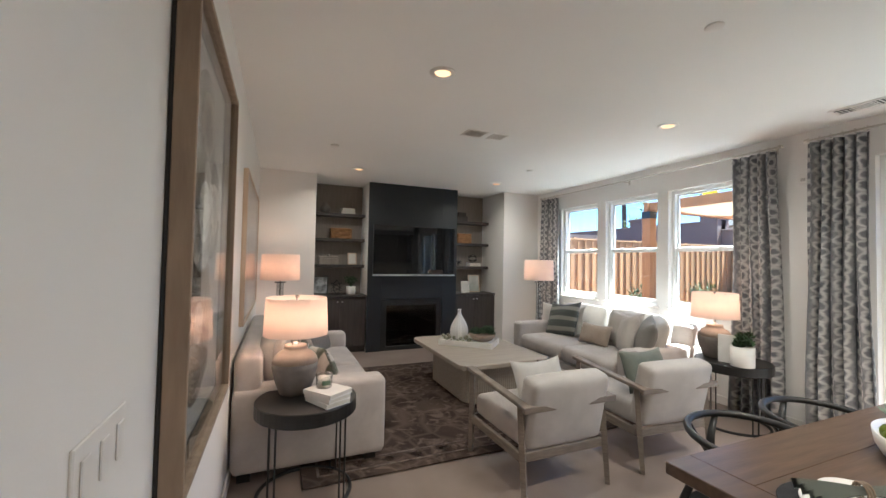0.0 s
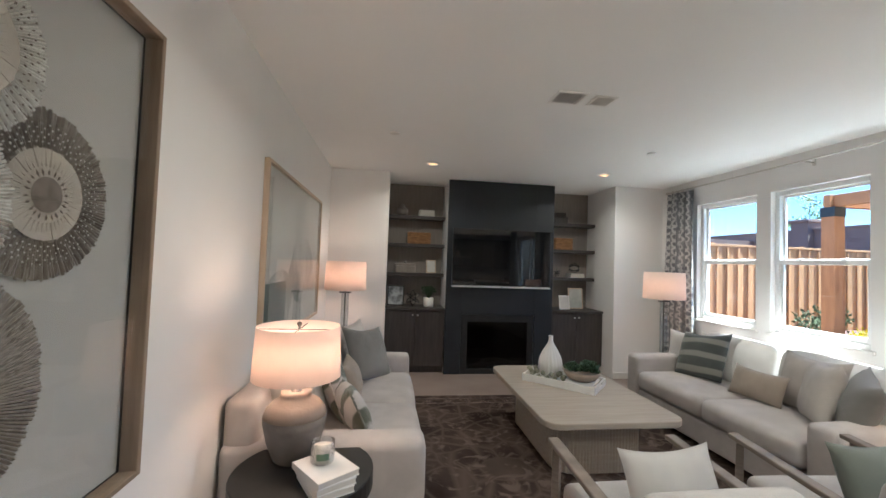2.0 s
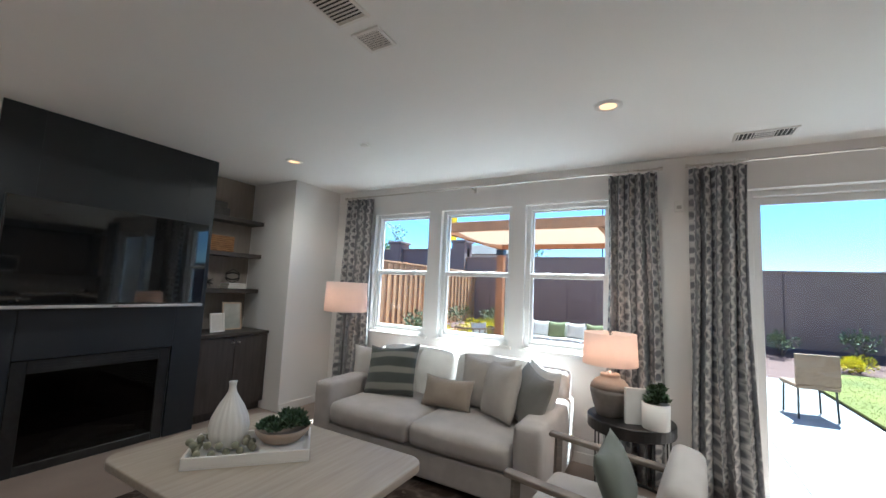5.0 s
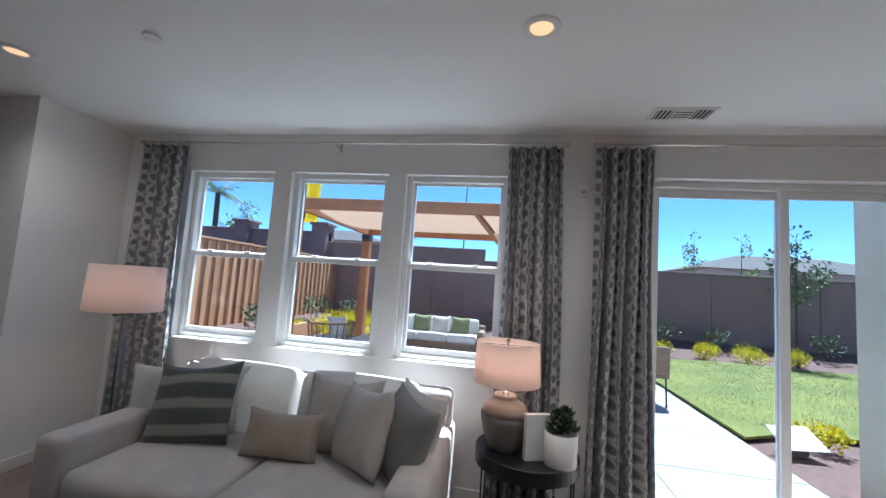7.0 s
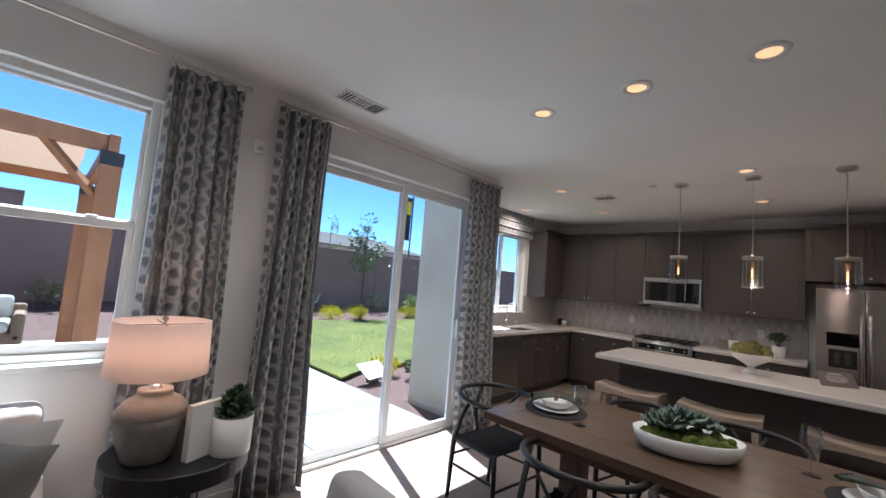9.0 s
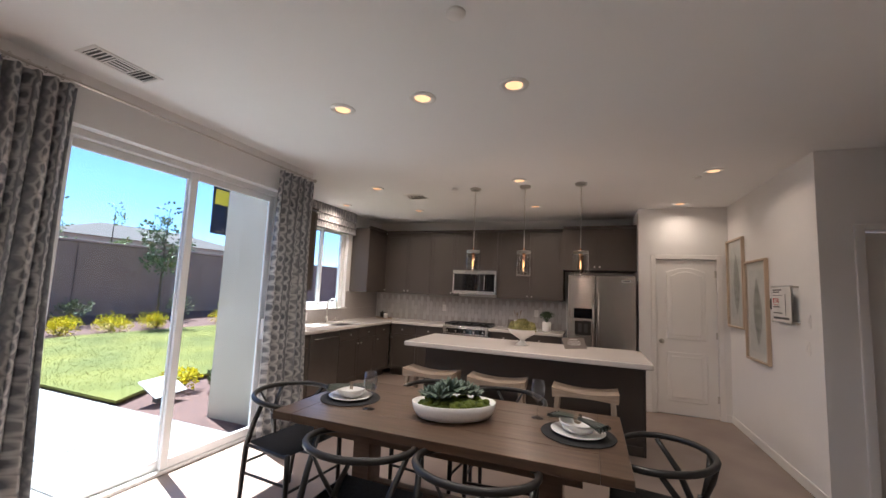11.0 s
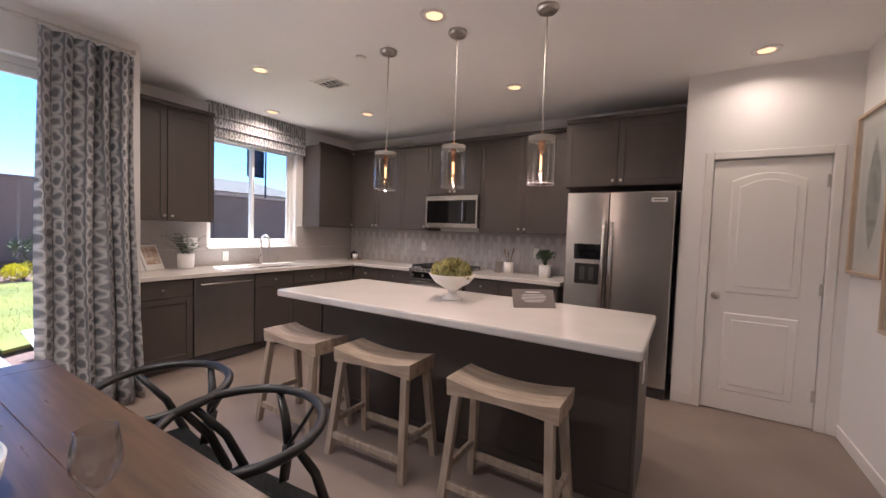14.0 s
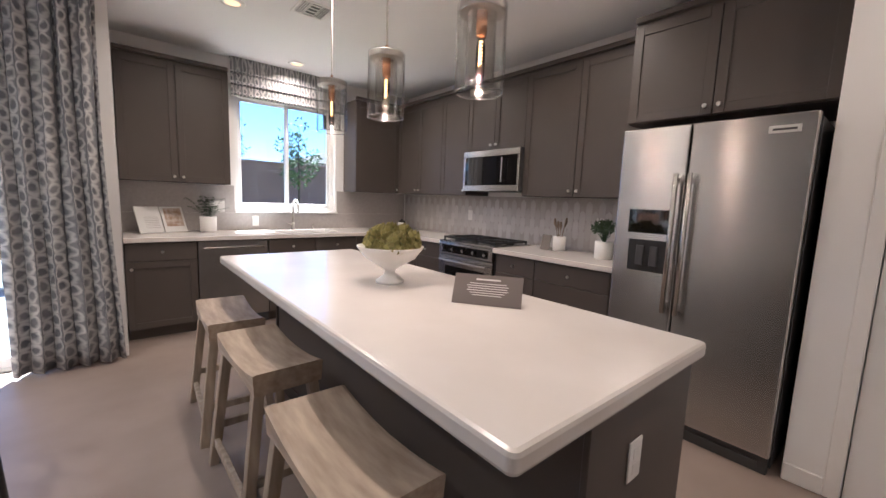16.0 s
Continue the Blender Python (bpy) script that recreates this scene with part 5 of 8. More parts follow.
def radial_material(name, a, b, n, ring=30.0):
    """Spokes of two tones round the local x axis, with fine rings."""
    m = material(name, a, b, scale=40, rough=0.9, fac=(0.4, 0.6), bump=0.6, bump_scale=180)
    nt, bs = nodes_of(m)
    L = nt.links.new
    base = bs.inputs["Base Color"].links[0].from_socket
    tc = nt.nodes.new("ShaderNodeTexCoord")
    sep = nt.nodes.new("ShaderNodeSeparateXYZ")
    L(tc.outputs["Object"], sep.inputs[0])
    at = nt.nodes.new("ShaderNodeMath")
    at.operation = "ARCTAN2"
    L(sep.outputs[1], at.inputs[0])
    L(sep.outputs[2], at.inputs[1])
    nz = nt.nodes.new("ShaderNodeTexNoise")
    nz.inputs["Scale"].default_value = 24.0
    L(tc.outputs["Object"], nz.inputs["Vector"])
    amp = nt.nodes.new("ShaderNodeMath")
    amp.operation = "MULTIPLY"
    amp.inputs[1].default_value = 9.0
    L(nz.outputs[0], amp.inputs[0])
    mu = nt.nodes.new("ShaderNodeMath")
    mu.operation = "MULTIPLY_ADD"
    mu.inputs[1].default_value = float(n)
    L(at.outputs[0], mu.inputs[0])
    L(amp.outputs[0], mu.inputs[2])
    si = nt.nodes.new("ShaderNodeMath")
    si.operation = "SINE"
    L(mu.outputs[0], si.inputs[0])
    r = nt.nodes.new("ShaderNodeMapRange")
    r.inputs[1].default_value, r.inputs[2].default_value = -0.4, 0.8
    L(si.outputs[0], r.inputs[0])
    mx = nt.nodes.new("ShaderNodeMix")
    mx.data_type = "RGBA"
    mx.inputs[7].default_value = rgb(b)
    L(r.outputs[0], mx.inputs[0])
    L(base, mx.inputs[6])
    L(mx.outputs[2], bs.inputs["Base Color"])
    return m


def ring_plate(bm, r0, r1, n, h0, h1, jag=0.0):
    """Annulus of separate pleats in the yz plane, crinkled along x."""
    rnd = random.Random(n)
    for k in range(n):
        a0, a1 = 2 * math.pi * k / n, 2 * math.pi * (k + 0.86) / n
        am = (a0 + a1) / 2
        j = 1 + rnd.uniform(-jag, jag)
        lift = rnd.uniform(0.6, 1.2)
        q = [(r0, a0, h0), (r1 * j, a0, h1 * 0.5), (r1 * j, am, h1 * lift), (r1 * j, a1, h1 * 0.5), (r0, a1, h0), (r0, am, h0 + h1 * 0.4)]
        v = [bm.verts.new((h, r * math.sin(a), r * math.cos(a))) for r, a, h in q]
        bm.faces.new((v[0], v[1], v[2], v[5]))
        bm.faces.new((v[5], v[2], v[3], v[4]))
    return bm


def flat_disc(bm, r, x, sy=1.0, n=48):
    c = bm.verts.new((x, 0, 0))
    ring = [bm.verts.new((x, sy * r * math.sin(2 * math.pi * i / n), r * math.cos(2 * math.pi * i / n))) for i in range(n)]
    for i in range(n):
        bm.faces.new((c, ring[(i + 1) % n], ring[i]))
    return bm


TAUPEC, IVORY, BROWN, SANDC = (0.44, 0.38, 0.33), (0.78, 0.76, 0.71), (0.19, 0.155, 0.13), (0.52, 0.46, 0.39)


def stitches(d, name, r0, r1, rows, n, mat, x, long=0.6, wide=0.0035, seed=1):
    """Rings of short raised dashes."""
    rn = random.Random(seed)
    bm = bmesh.new()
    for i in range(rows):
        rr = r0 + (r1 - r0) * (i + 0.5) / rows
        for k in range(n):
            a = 2 * math.pi * (k + 0.5 * (i % 2) + rn.uniform(-0.15, 0.15)) / n
            c = Vector((x + rn.uniform(0, 0.002), rr * math.sin(a), rr * math.cos(a)))
            o, t = Vector((0, math.sin(a), math.cos(a))), Vector((0, math.cos(a), -math.sin(a)))
            l, w = (r1 - r0) / rows * long * rn.uniform(0.6, 1.0) / 2, wide * rn.uniform(0.6, 1.1) / 2
            v = [bm.verts.new(c - o * l), bm.verts.new(c + t * w), bm.verts.new(c + o * l), bm.verts.new(c - t * w)]
            p = bm.verts.new(c + Vector((0.0025, 0, 0)))
            for q in range(4):
                bm.faces.new((v[q], v[(q + 1) % 4], p))
    part(name, bm, mat, d)


INKM, IVORYM = material("stitch_brown", BROWN, (0.26, 0.22, 0.19), scale=30, rough=0.95), material("stitch_ivory", IVORY, (0.66, 0.63, 0.58), scale=30, rough=0.95)
LEAFM = material("cut_paper_grey_green", (0.36, 0.37, 0.33), (0.28, 0.29, 0.26), scale=40, rough=0.95)


def woven_disc(y, z, x, r, kind):
    d = part("woven_disc", ring_plate(bmesh.new(), r * 0.25, r, 150 if kind != 2 else 190, 0.004, 0.009, 0.02),
             radial_material("disc_" + str(kind), (IVORY, TAUPEC, BROWN, BROWN)[kind], ((0.68, 0.65, 0.60), (0.70, 0.67, 0.62), (0.33, 0.285, 0.245), (0.30, 0.26, 0.22))[kind], (34, 64, 78, 60)[kind]), art)
    d.location = (x, y, z)
    inner = ((0.64, SANDC, 1), (0.53, IVORY, 0), (0.27, IVORY, 0), (0.55, SANDC, 0))[kind]
    part("disc_centre", flat_disc(ring_plate(bmesh.new(), r * inner[0] * 0.6, r * inner[0], 40, 0.010, 0.012, 0.03), r * inner[0] * 0.97, 0.0125), material("disc_mid_" + str(kind), inner[1], tuple(v * 0.88 for v in inner[1]), scale=60, rough=0.95, bump=0.4, bump_scale=160), d)
    if kind == 0:
        part("disc_eye", flat_disc(bmesh.new(), r * 0.38, 0.0150), INKM, d)
        stitches(d, "fleck", r * 0.66, r * 0.98, 4, 46, INKM, 0.0095, 0.75, 0.006, 3)
        stitches(d, "eye_weave", r * 0.04, r * 0.38, 5, 30, material("eye_weave", SANDC, TAUPEC, scale=30, rough=0.95), 0.0155, 0.7, 0.0028, 4)
    elif kind == 1:
        stitches(d, "stitch_band", r * 0.56, r * 0.74, 4, 80, IVORYM, 0.010, 0.6, 0.004, 5)
        stitches(d, "stitch_band", r * 0.56, r * 0.76, 3, 60, INKM, 0.0095, 0.5, 0.003, 6)
    elif kind == 2:
        stitches(d, "fibre", r * 0.30, r * 0.99, 9, 90, material("pale_fibre", SANDC, TAUPEC, scale=30, rough=0.95), 0.0085, 1.1, 0.0028, 7)
        stitches(d, "leaf_cut", r * 0.03, r * 0.19, 2, 6, LEAFM, 0.0145, 0.95, 0.018, 8)
    else:
        stitches(d, "dash", r * 0.58, r * 0.84, 5, 44, IVORYM, 0.0095, 0.75, 0.007, 9)
        part("disc_eye", flat_disc(bmesh.new(), r * 0.21, 0.0150), INKM, d)
        stitches(d, "petal", r * 0.21, r * 0.32, 1, 22, INKM, 0.0140, 0.95, 0.008, 10)


woven_disc(1.815, 1.95, AX + 0.012, 0.192, 0)
woven_disc(1.742, 1.638, AX + 0.020, 0.200, 1)
woven_disc(1.785, 1.255, AX + 0.008, 0.268, 2)
woven_disc(2.025, 1.675, AX + 0.008, 0.198, 3)

# large abstract above the sofa
a2 = thing("framed_art", "large white and sage abstract in a pale wood frame", "wall art", pose(0, 0, 0))
BY0, BY1, BZ0, BZ1 = 3.58, 5.46, 0.95, 2.18
frame_box(BY0, BY1, BZ0, BZ1, AX + 0.001, 0.035, 0.022, PALEFRAME, a2)
part("paper", boxes((AX + 0.002, AX + 0.006, BY0 + 0.022, BY1 - 0.022, BZ0 + 0.022, BZ1 - 0.022)), MATBOARD, a2)
bm = bmesh.new()
for cy, cz, ry, rz in ((4.05, 1.22, 0.36, 0.24), (4.75, 1.45, 0.45, 0.30)):
    n = 30
    c = [bm.verts.new((AX + 0.0075, max(BY0 + 0.03, min(BY1 - 0.03, cy + ry * math.cos(2 * math.pi * i / n) * (1 + 0.1 * math.sin(i * 1.3)))), max(BZ0 + 0.03, cz + rz * math.sin(2 * math.pi * i / n)))) for i in range(n)]
    bm.faces.new(c)
part("painted_shape", bm, SAGEPAPER, a2, "sage wash")
part("painted_block", boxes((AX + 0.0085, AX + 0.0095, BY0 + 0.03, BY0 + 0.62, BZ0 + 0.03, BZ0 + 0.42)), material("deep_sage_wash", (0.13, 0.16, 0.15), (0.20, 0.23, 0.21), scale=3, rough=0.9), a2, "deep green wash")
gl = part("glazing", boxes((AX + 0.028, AX + 0.031, BY0 + 0.022, BY1 - 0.022, BZ0 + 0.022, BZ1 - 0.022)), GLASS, a2, "picture glass")
gl.visible_shadow = False

KX = -0.02
for y0, y1, z0, z1, sd_ in ((-2.96, -2.40, 1.19, 2.27, 1), (-2.36, -1.775, 0.885, 1.96, 2)):
    p = thing("framed_picture", "botanical print in white mat and pale wood frame", "picture", pose(0, 0, 0), group="kitchen pictures")
    frame_box(y0, y1, z0, z1, KX + 0.001, 0.035, 0.022, PALEFRAME, p)
    part("mat", boxes((KX + 0.002, KX + 0.008, y0 + 0.022, y1 - 0.022, z0 + 0.022, z1 - 0.022)), MATBOARD, p)
    part("print", boxes((KX + 0.0085, KX + 0.0095, y0 + 0.09, y1 - 0.09, z0 + 0.10, z1 - 0.10)), material("print_paper", (0.60, 0.60, 0.57), (0.52, 0.53, 0.50), scale=5, rough=0.9), p)
    bm = bmesh.new()
    cy, n = (y0 + y1) / 2, 20
    pts = [(cy + 0.14 * math.sin(math.pi * i / n) * (1 - 0.3 * i / n), z0 + 0.16 + (z1 - z0 - 0.34) * i / n) for i in range(n + 1)] + [(cy - 0.10 * math.sin(math.pi * i / n), z0 + 0.16 + (z1 - z0 - 0.34) * i / n) for i in range(n - 1, 0, -1)]
    bm.faces.new([bm.verts.new((KX + 0.0105, y, z)) for y, z in pts])
    part("leaf_print", bm, material("grey_green_wash", (0.20, 0.215, 0.19), (0.38, 0.38, 0.35), scale=6, rough=0.9, stretch=(1, 1, 3)), p, "grey-green painted leaf")
    g = part("glazing", boxes((KX + 0.026, KX + 0.029, y0 + 0.022, y1 - 0.022, z0 + 0.022, z1 - 0.022)), GLASS, p)
    g.visible_shadow = False

sp = thing("alarm_sensor", "small white motion sensor plate high on the wall between the curtains", "sensor", pose(4.62, 2.21, 2.307))
part("housing", boxes((-0.022, -0.001, -0.035, 0.035, -0.045, 0.045), bevel=0.008), TRIM, sp)
part("lens", boxes((-0.025, -0.021, -0.018, 0.018, -0.025, 0.005), bevel=0.002, seg=1), GREYBOARD, sp, "pale lens window")


# ---- kitchen ----
def shaker(a, b, z0, z1, parent, axis="y", at=0.0, out=1, knob=None, name="door"):
    """Recessed-panel door on the plane axis = at; a..b runs along the other axis; out is its facing."""
    t, fr = 0.02, 0.055
    def spec(u0, u1, v0, v1, d0, d1):
        lo, hi = (at + out * d0, at + out * d1) if out > 0 else (at + out * d1, at + out * d0)
        return (u0, u1, lo, hi, v0, v1) if axis == "y" else (lo, hi, u0, u1, v0, v1)
    fr = min(fr, (b - a) * 0.3, (z1 - z0) * 0.3)
    d = part(name, boxes(spec(a + fr - 0.004, b - fr + 0.004, z0 + fr - 0.004, z1 - fr + 0.004, 0.001, t - 0.008)), KCAB, parent)
    for u0, u1 in ((a, a + fr), (b - fr, b)):
        part("stile", boxes(spec(u0, u1, z0, z1, 0, t), bevel=0.0015, seg=1), KCAB, d)
    for v0, v1 in ((z0, z0 + fr), (z1 - fr, z1)):
        part("rail", boxes(spec(a + fr + 0.0005, b - fr - 0.0005, v0, v1, 0, t - 0.0006), bevel=0.0015, seg=1), KCAB, d)
    if knob:
        u, z = knob
        p0, p1, p2 = at + out * t, at + out * (t + 0.012), at + out * (t + 0.026)
        pts = [(u, q, z) if axis == "y" else (q, u, z) for q in (p0, p1, p1 + out * 0.002, p2)]
        part("knob", tube(pts, [0.005, 0.005, 0.013, 0.012], 12), NICKEL, d, "round nickel knob")
    return d


def flat_drawer(a, b, z0, z1, parent, axis="y", at=0.0, out=1, knob=True):
    t = 0.02
    lo, hi = (at, at + t) if out > 0 else (at - t, at)
    sp = (a, b, lo, hi, z0, z1) if axis == "y" else (lo, hi, a, b, z0, z1)
    d = part("drawer", boxes(sp, bevel=0.003, seg=1), KCAB, parent)
    if knob:
        u, z = (a + b) / 2, (z0 + z1) / 2
        p0, p1, p2 = at + out * t, at + out * (t + 0.012), at + out * (t + 0.026)
        pts = [(u, q, z) if axis == "y" else (q, u, z) for q in (p0, p1, p1 + out * 0.002, p2)]
        part("knob", tube(pts, [0.005, 0.005, 0.013, 0.012], 12), NICKEL, d, "round nickel knob")


CABLABEL = "taupe shaker kitchen cabinet"
SB, SF, UF = -3.72, -3.10, -3.385


def base_south(x0, x1, rows):
    c = thing("base_cabinet", CABLABEL + " under the white worktop", "cabinet", pose(0, 0, 0), group="kitchen base cabinets")
    part("body", boxes((x0 + 0.001, x1 - 0.001, SB + 0.004, SF - 0.001, 0.10, 0.868), (x0 + 0.001, x1 - 0.001, SB + 0.004, SF - 0.07, 0.0, 0.10)), KCAB, c)
    for z0, z1 in rows:
        if z1 - z0 < 0.45:
            flat_drawer(x0 + 0.004, x1 - 0.004, z0, z1, c, "y", SF, 1)
        else:
            shaker(x0 + 0.004, x1 - 0.004, z0, z1, c, "y", SF, 1, knob=(x1 - 0.04, z1 - 0.06))


base_south(2.05, 2.70, [(0.705, 0.86), (0.41, 0.70), (0.11, 0.405)])
base_south(2.70, 3.13, [(0.705, 0.86), (0.11, 0.70)])
base_south(3.94, 4.42, [(0.705, 0.86), (0.11, 0.70)])
base_south(4.42, 4.90, [(0.705, 0.86), (0.11, 0.70)])
EB, EF = 5.57, 4.93


def base_east(y0, y1, split, sink=False):
    c = thing("base_cabinet", CABLABEL + " along the window wall", "cabinet", pose(0, 0, 0), group="kitchen base cabinets")
    part("body", boxes((EF + 0.001, EB - 0.004, y0 + 0.001, y1 - 0.001, 0.10, 0.62 if sink else 0.868), (EF + 0.07, EB - 0.004, y0 + 0.001, y1 - 0.001, 0, 0.10)), KCAB, c)
    w = (y1 - y0) / split
    for k in range(split):
        a, b = y0 + w * k + 0.004, y0 + w * (k + 1) - 0.004
        flat_drawer(a, b, 0.705, 0.86, c, "x", EF, -1)
        shaker(a, b, 0.11, 0.70, c, "x", EF, -1, knob=(b - 0.04 if k == 0 else a + 0.04, 0.64))


base_east(-1.00, -0.475, 1)
base_east(-2.60, -1.62, 2, sink=True)
base_east(-3.08, -2.60, 1)
dw = thing("dishwasher", "stainless dishwasher with a steel bar handle", "dishwasher", pose(0, 0, 0))
part("body", boxes((EF + 0.002, EB - 0.01, -1.614, -1.006, 0.02, 0.865)), DARKGREY, dw)
part("door", boxes((EF - 0.024, EF, -1.612, -1.008, 0.11, 0.862), bevel=0.004, seg=1), material("black_stainless", (0.30, 0.285, 0.27), (0.26, 0.245, 0.235), scale=3, rough=0.34, metal=0.9), dw, "brushed stainless door")
part("handle", tube([(EF - 0.05, -1.57, 0.80), (EF - 0.05, -1.05, 0.80)], 0.009, 10), STEEL, dw, "steel bar handle")
part("handle_post", boxes((EF - 0.05, EF - 0.022, -1.555, -1.54, 0.793, 0.807), (EF - 0.05, EF - 0.022, -1.08, -1.065, 0.793, 0.807)), STEEL, dw)

ct = thing("worktop", "white quartz L-shaped kitchen worktop with eased edge", "worktop", pose(0, 0, 0))
part("south_slab", boxes((2.03, 3.155, SB + 0.004, -3.055, 0.87, 0.91), (3.925, 4.885, SB + 0.004, -3.055, 0.87, 0.91), (3.155, 3.925, SB + 0.004, -3.635, 0.87, 0.91), bevel=0.004), QUARTZ, ct)
part("east_slab", boxes((4.885, 5.566, -3.716, -2.44, 0.87, 0.91), (4.885, 5.02, -2.44, -1.76, 0.87, 0.91), (5.44, 5.566, -2.44, -1.76, 0.87, 0.91), (4.885, 5.566, -1.76, -0.474, 0.87, 0.91), bevel=0.004), QUARTZ, ct)
sk = thing("sink", "stainless undermount kitchen sink", "sink", pose(0, 0, 0))
part("basin", boxes((5.015, 5.445, -2.445, -1.755, 0.66, 0.67), (5.015, 5.021, -2.445, -1.755, 0.67, 0.869), (5.439, 5.445, -2.445, -1.755, 0.67, 0.869), (5.021, 5.439, -2.445, -2.439, 0.67, 0.869), (5.021, 5.439, -1.761, -1.755, 0.67, 0.869)), STEEL, sk)
fc = thing("faucet", "brushed nickel gooseneck kitchen faucet", "faucet", pose(5.48, -2.06, 0.91))
part("base", lathe([(0, 0), (0.028, 0), (0.028, 0.01), (0.02, 0.02), (0.018, 0.09), (0, 0.09)], 20), NICKEL, fc, smooth=True)
part("spout", tube([(0, 0, 0.08), (0, 0, 0.24)] + [(-0.085 + 0.085 * math.cos(radians(a)), 0, 0.27 + 0.085 * math.sin(radians(a))) for a in range(0, 181, 20)] + [(-0.17, 0, 0.20)], [0.012] * 12 + [0.015], 12), NICKEL, fc, smooth=True)
part("lever", tube([(0, 0.018, 0.06), (0, 0.05, 0.065), (-0.02, 0.10, 0.085)], [0.008, 0.007, 0.005], 8), NICKEL, fc, smooth=True)
sdp = thing("soap_dispenser", "small nickel soap pump beside the sink", "soap dispenser", pose(5.49, -2.30, 0.91))
part("body", lathe([(0, 0), (0.018, 0), (0.015, 0.012), (0.008, 0.02), (0.008, 0.06), (0, 0.06)], 14), NICKEL, sdp, smooth=True)
part("nozzle", tube([(0.0, 0, 0.055), (-0.05, 0, 0.06)], 0.006, 8), NICKEL, sdp)


def upper(x0, x1, z0, z1, splits, front=UF, label=CABLABEL + " mounted on the wall", knob_low=True):
    c = thing("wall_cabinet", label, "cabinet", pose(0, 0, 0), group="kitchen wall cabinets")
    part("body", boxes((x0 + 0.001, x1 - 0.001, SB + 0.004, front - 0.001, z0, z1)), KCAB, c)
    edges = [x0] + list(splits) + [x1]
    for k, (a, b) in enumerate(zip(edges, edges[1:])):
        kn = b - 0.035 if k % 2 == 0 and len(edges) > 2 else a + 0.035
        shaker(a + 0.003, b - 0.003, z0 + 0.004, z1 - 0.03, c, "y", front, 1, knob=(kn, z0 + 0.05))
    part("crown", boxes((x0 + 0.001, x1 - 0.001, front - 0.01, front + 0.03, z1 - 0.002, z1 + 0.035), bevel=0.006), KCAB, c)


upper(2.05, 3.115, 1.39, 2.50, [2.575])
upper(3.115, 3.88, 1.84, 2.50, [3.4975])
upper(3.88, 4.32, 1.39, 2.50, [])
upper(4.32, 5.23, 1.39, 2.50, [4.775])
upper(1.035, 2.05, 1.87, 2.50, [1.565], front=-3.13)


def upper_east(y0, y1, z0, z1, split):
    c = thing("wall_cabinet", CABLABEL + " beside the sink window", "cabinet", pose(0, 0, 0), group="kitchen wall cabinets")
    fx = 5.245
    part("body", boxes((fx + 0.001, EB - 0.004, y0 + 0.001, y1 - 0.001, z0, z1)), KCAB, c)
    w = (y1 - y0) / split
    for k in range(split):
        a, b = y0 + w * k, y0 + w * (k + 1)
        shaker(a + 0.003, b - 0.003, z0 + 0.004, z1 - 0.03, c, "x", fx, -1, knob=((b if k == 0 and split > 1 else a) + (-0.035 if k == 0 and split > 1 else 0.035), z0 + 0.05))
    part("crown", boxes((fx - 0.03, fx + 0.01, y0 + 0.001, y1 - 0.001, z1 - 0.002, z1 + 0.035), bevel=0.006), KCAB, c)


upper_east(-1.355, -0.475, 1.40, 2.50, 2)
upper_east(-3.37, -2.74, 1.39, 2.50, 1)

mw = thing("microwave", "stainless over-range microwave with black glass door", "microwave", pose(3.4975, 0, 0))
part("body", boxes((-0.378, 0.378, SB + 0.01, -3.335, 1.435, 1.836)), DARKGREY, mw)
part("door_frame", boxes((-0.378, 0.378, -3.334, -3.312, 1.775, 1.836), (-0.378, 0.378, -3.334, -3.312, 1.435, 1.49), (-0.378, -0.352, -3.334, -3.312, 1.49, 1.775), (0.352, 0.378, -3.334, -3.312, 1.49, 1.775), bevel=0.003, seg=1), STEEL, mw)
part("window", boxes((-0.352, 0.352, -3.334, -3.316, 1.49, 1.775)), BLACKGLASS, mw, "black glass")
part("handle", tube([(-0.19, -3.28, 1.52), (-0.19, -3.28, 1.75)], 0.009, 10), STEEL, mw)
part("handle_post", boxes((-0.197, -0.183, -3.316, -3.28, 1.53, 1.545), (-0.197, -0.183, -3.316, -3.28, 1.725, 1.74)), STEEL, mw)

rg = thing("range", "stainless gas range with black grates", "range", pose(3.54, 0, 0))
part("body", boxes((-0.383, 0.383, -3.62, -3.10, 0.02, 0.895)), DARKGREY, rg)
part("cooktop", boxes((-0.383, 0.383, -3.62, -3.06, 0.896, 0.918), bevel=0.004, seg=1), STEEL, rg)
part("control_panel", boxes((-0.383, 0.383, -3.099, -3.055, 0.78, 0.894), bevel=0.006), STEEL, rg)
dr = part("oven_door", boxes((-0.38, 0.38, -3.099, -3.065, 0.24, 0.77), bevel=0.005, seg=1), STEEL, rg)
part("oven_window", boxes((-0.28, 0.28, -3.064, -3.060, 0.36, 0.66)), BLACKGLASS, dr)
part("control_glass", boxes((-0.33, 0.33, -3.0545, -3.051, 0.80, 0.875)), BLACKGLASS, rg)
part("oven_handle", tube([(-0.34, -3.02, 0.72), (0.34, -3.02, 0.72)], 0.011, 12), STEEL, dr)
part("handle_post", boxes((-0.32, -0.30, -3.066, -3.02, 0.71, 0.73), (0.30, 0.32, -3.066, -3.02, 0.71, 0.73)), STEEL, dr)
part("warming_drawer", boxes((-0.38, 0.38, -3.099, -3.068, 0.06, 0.225), bevel=0.005, seg=1), STEEL, rg)
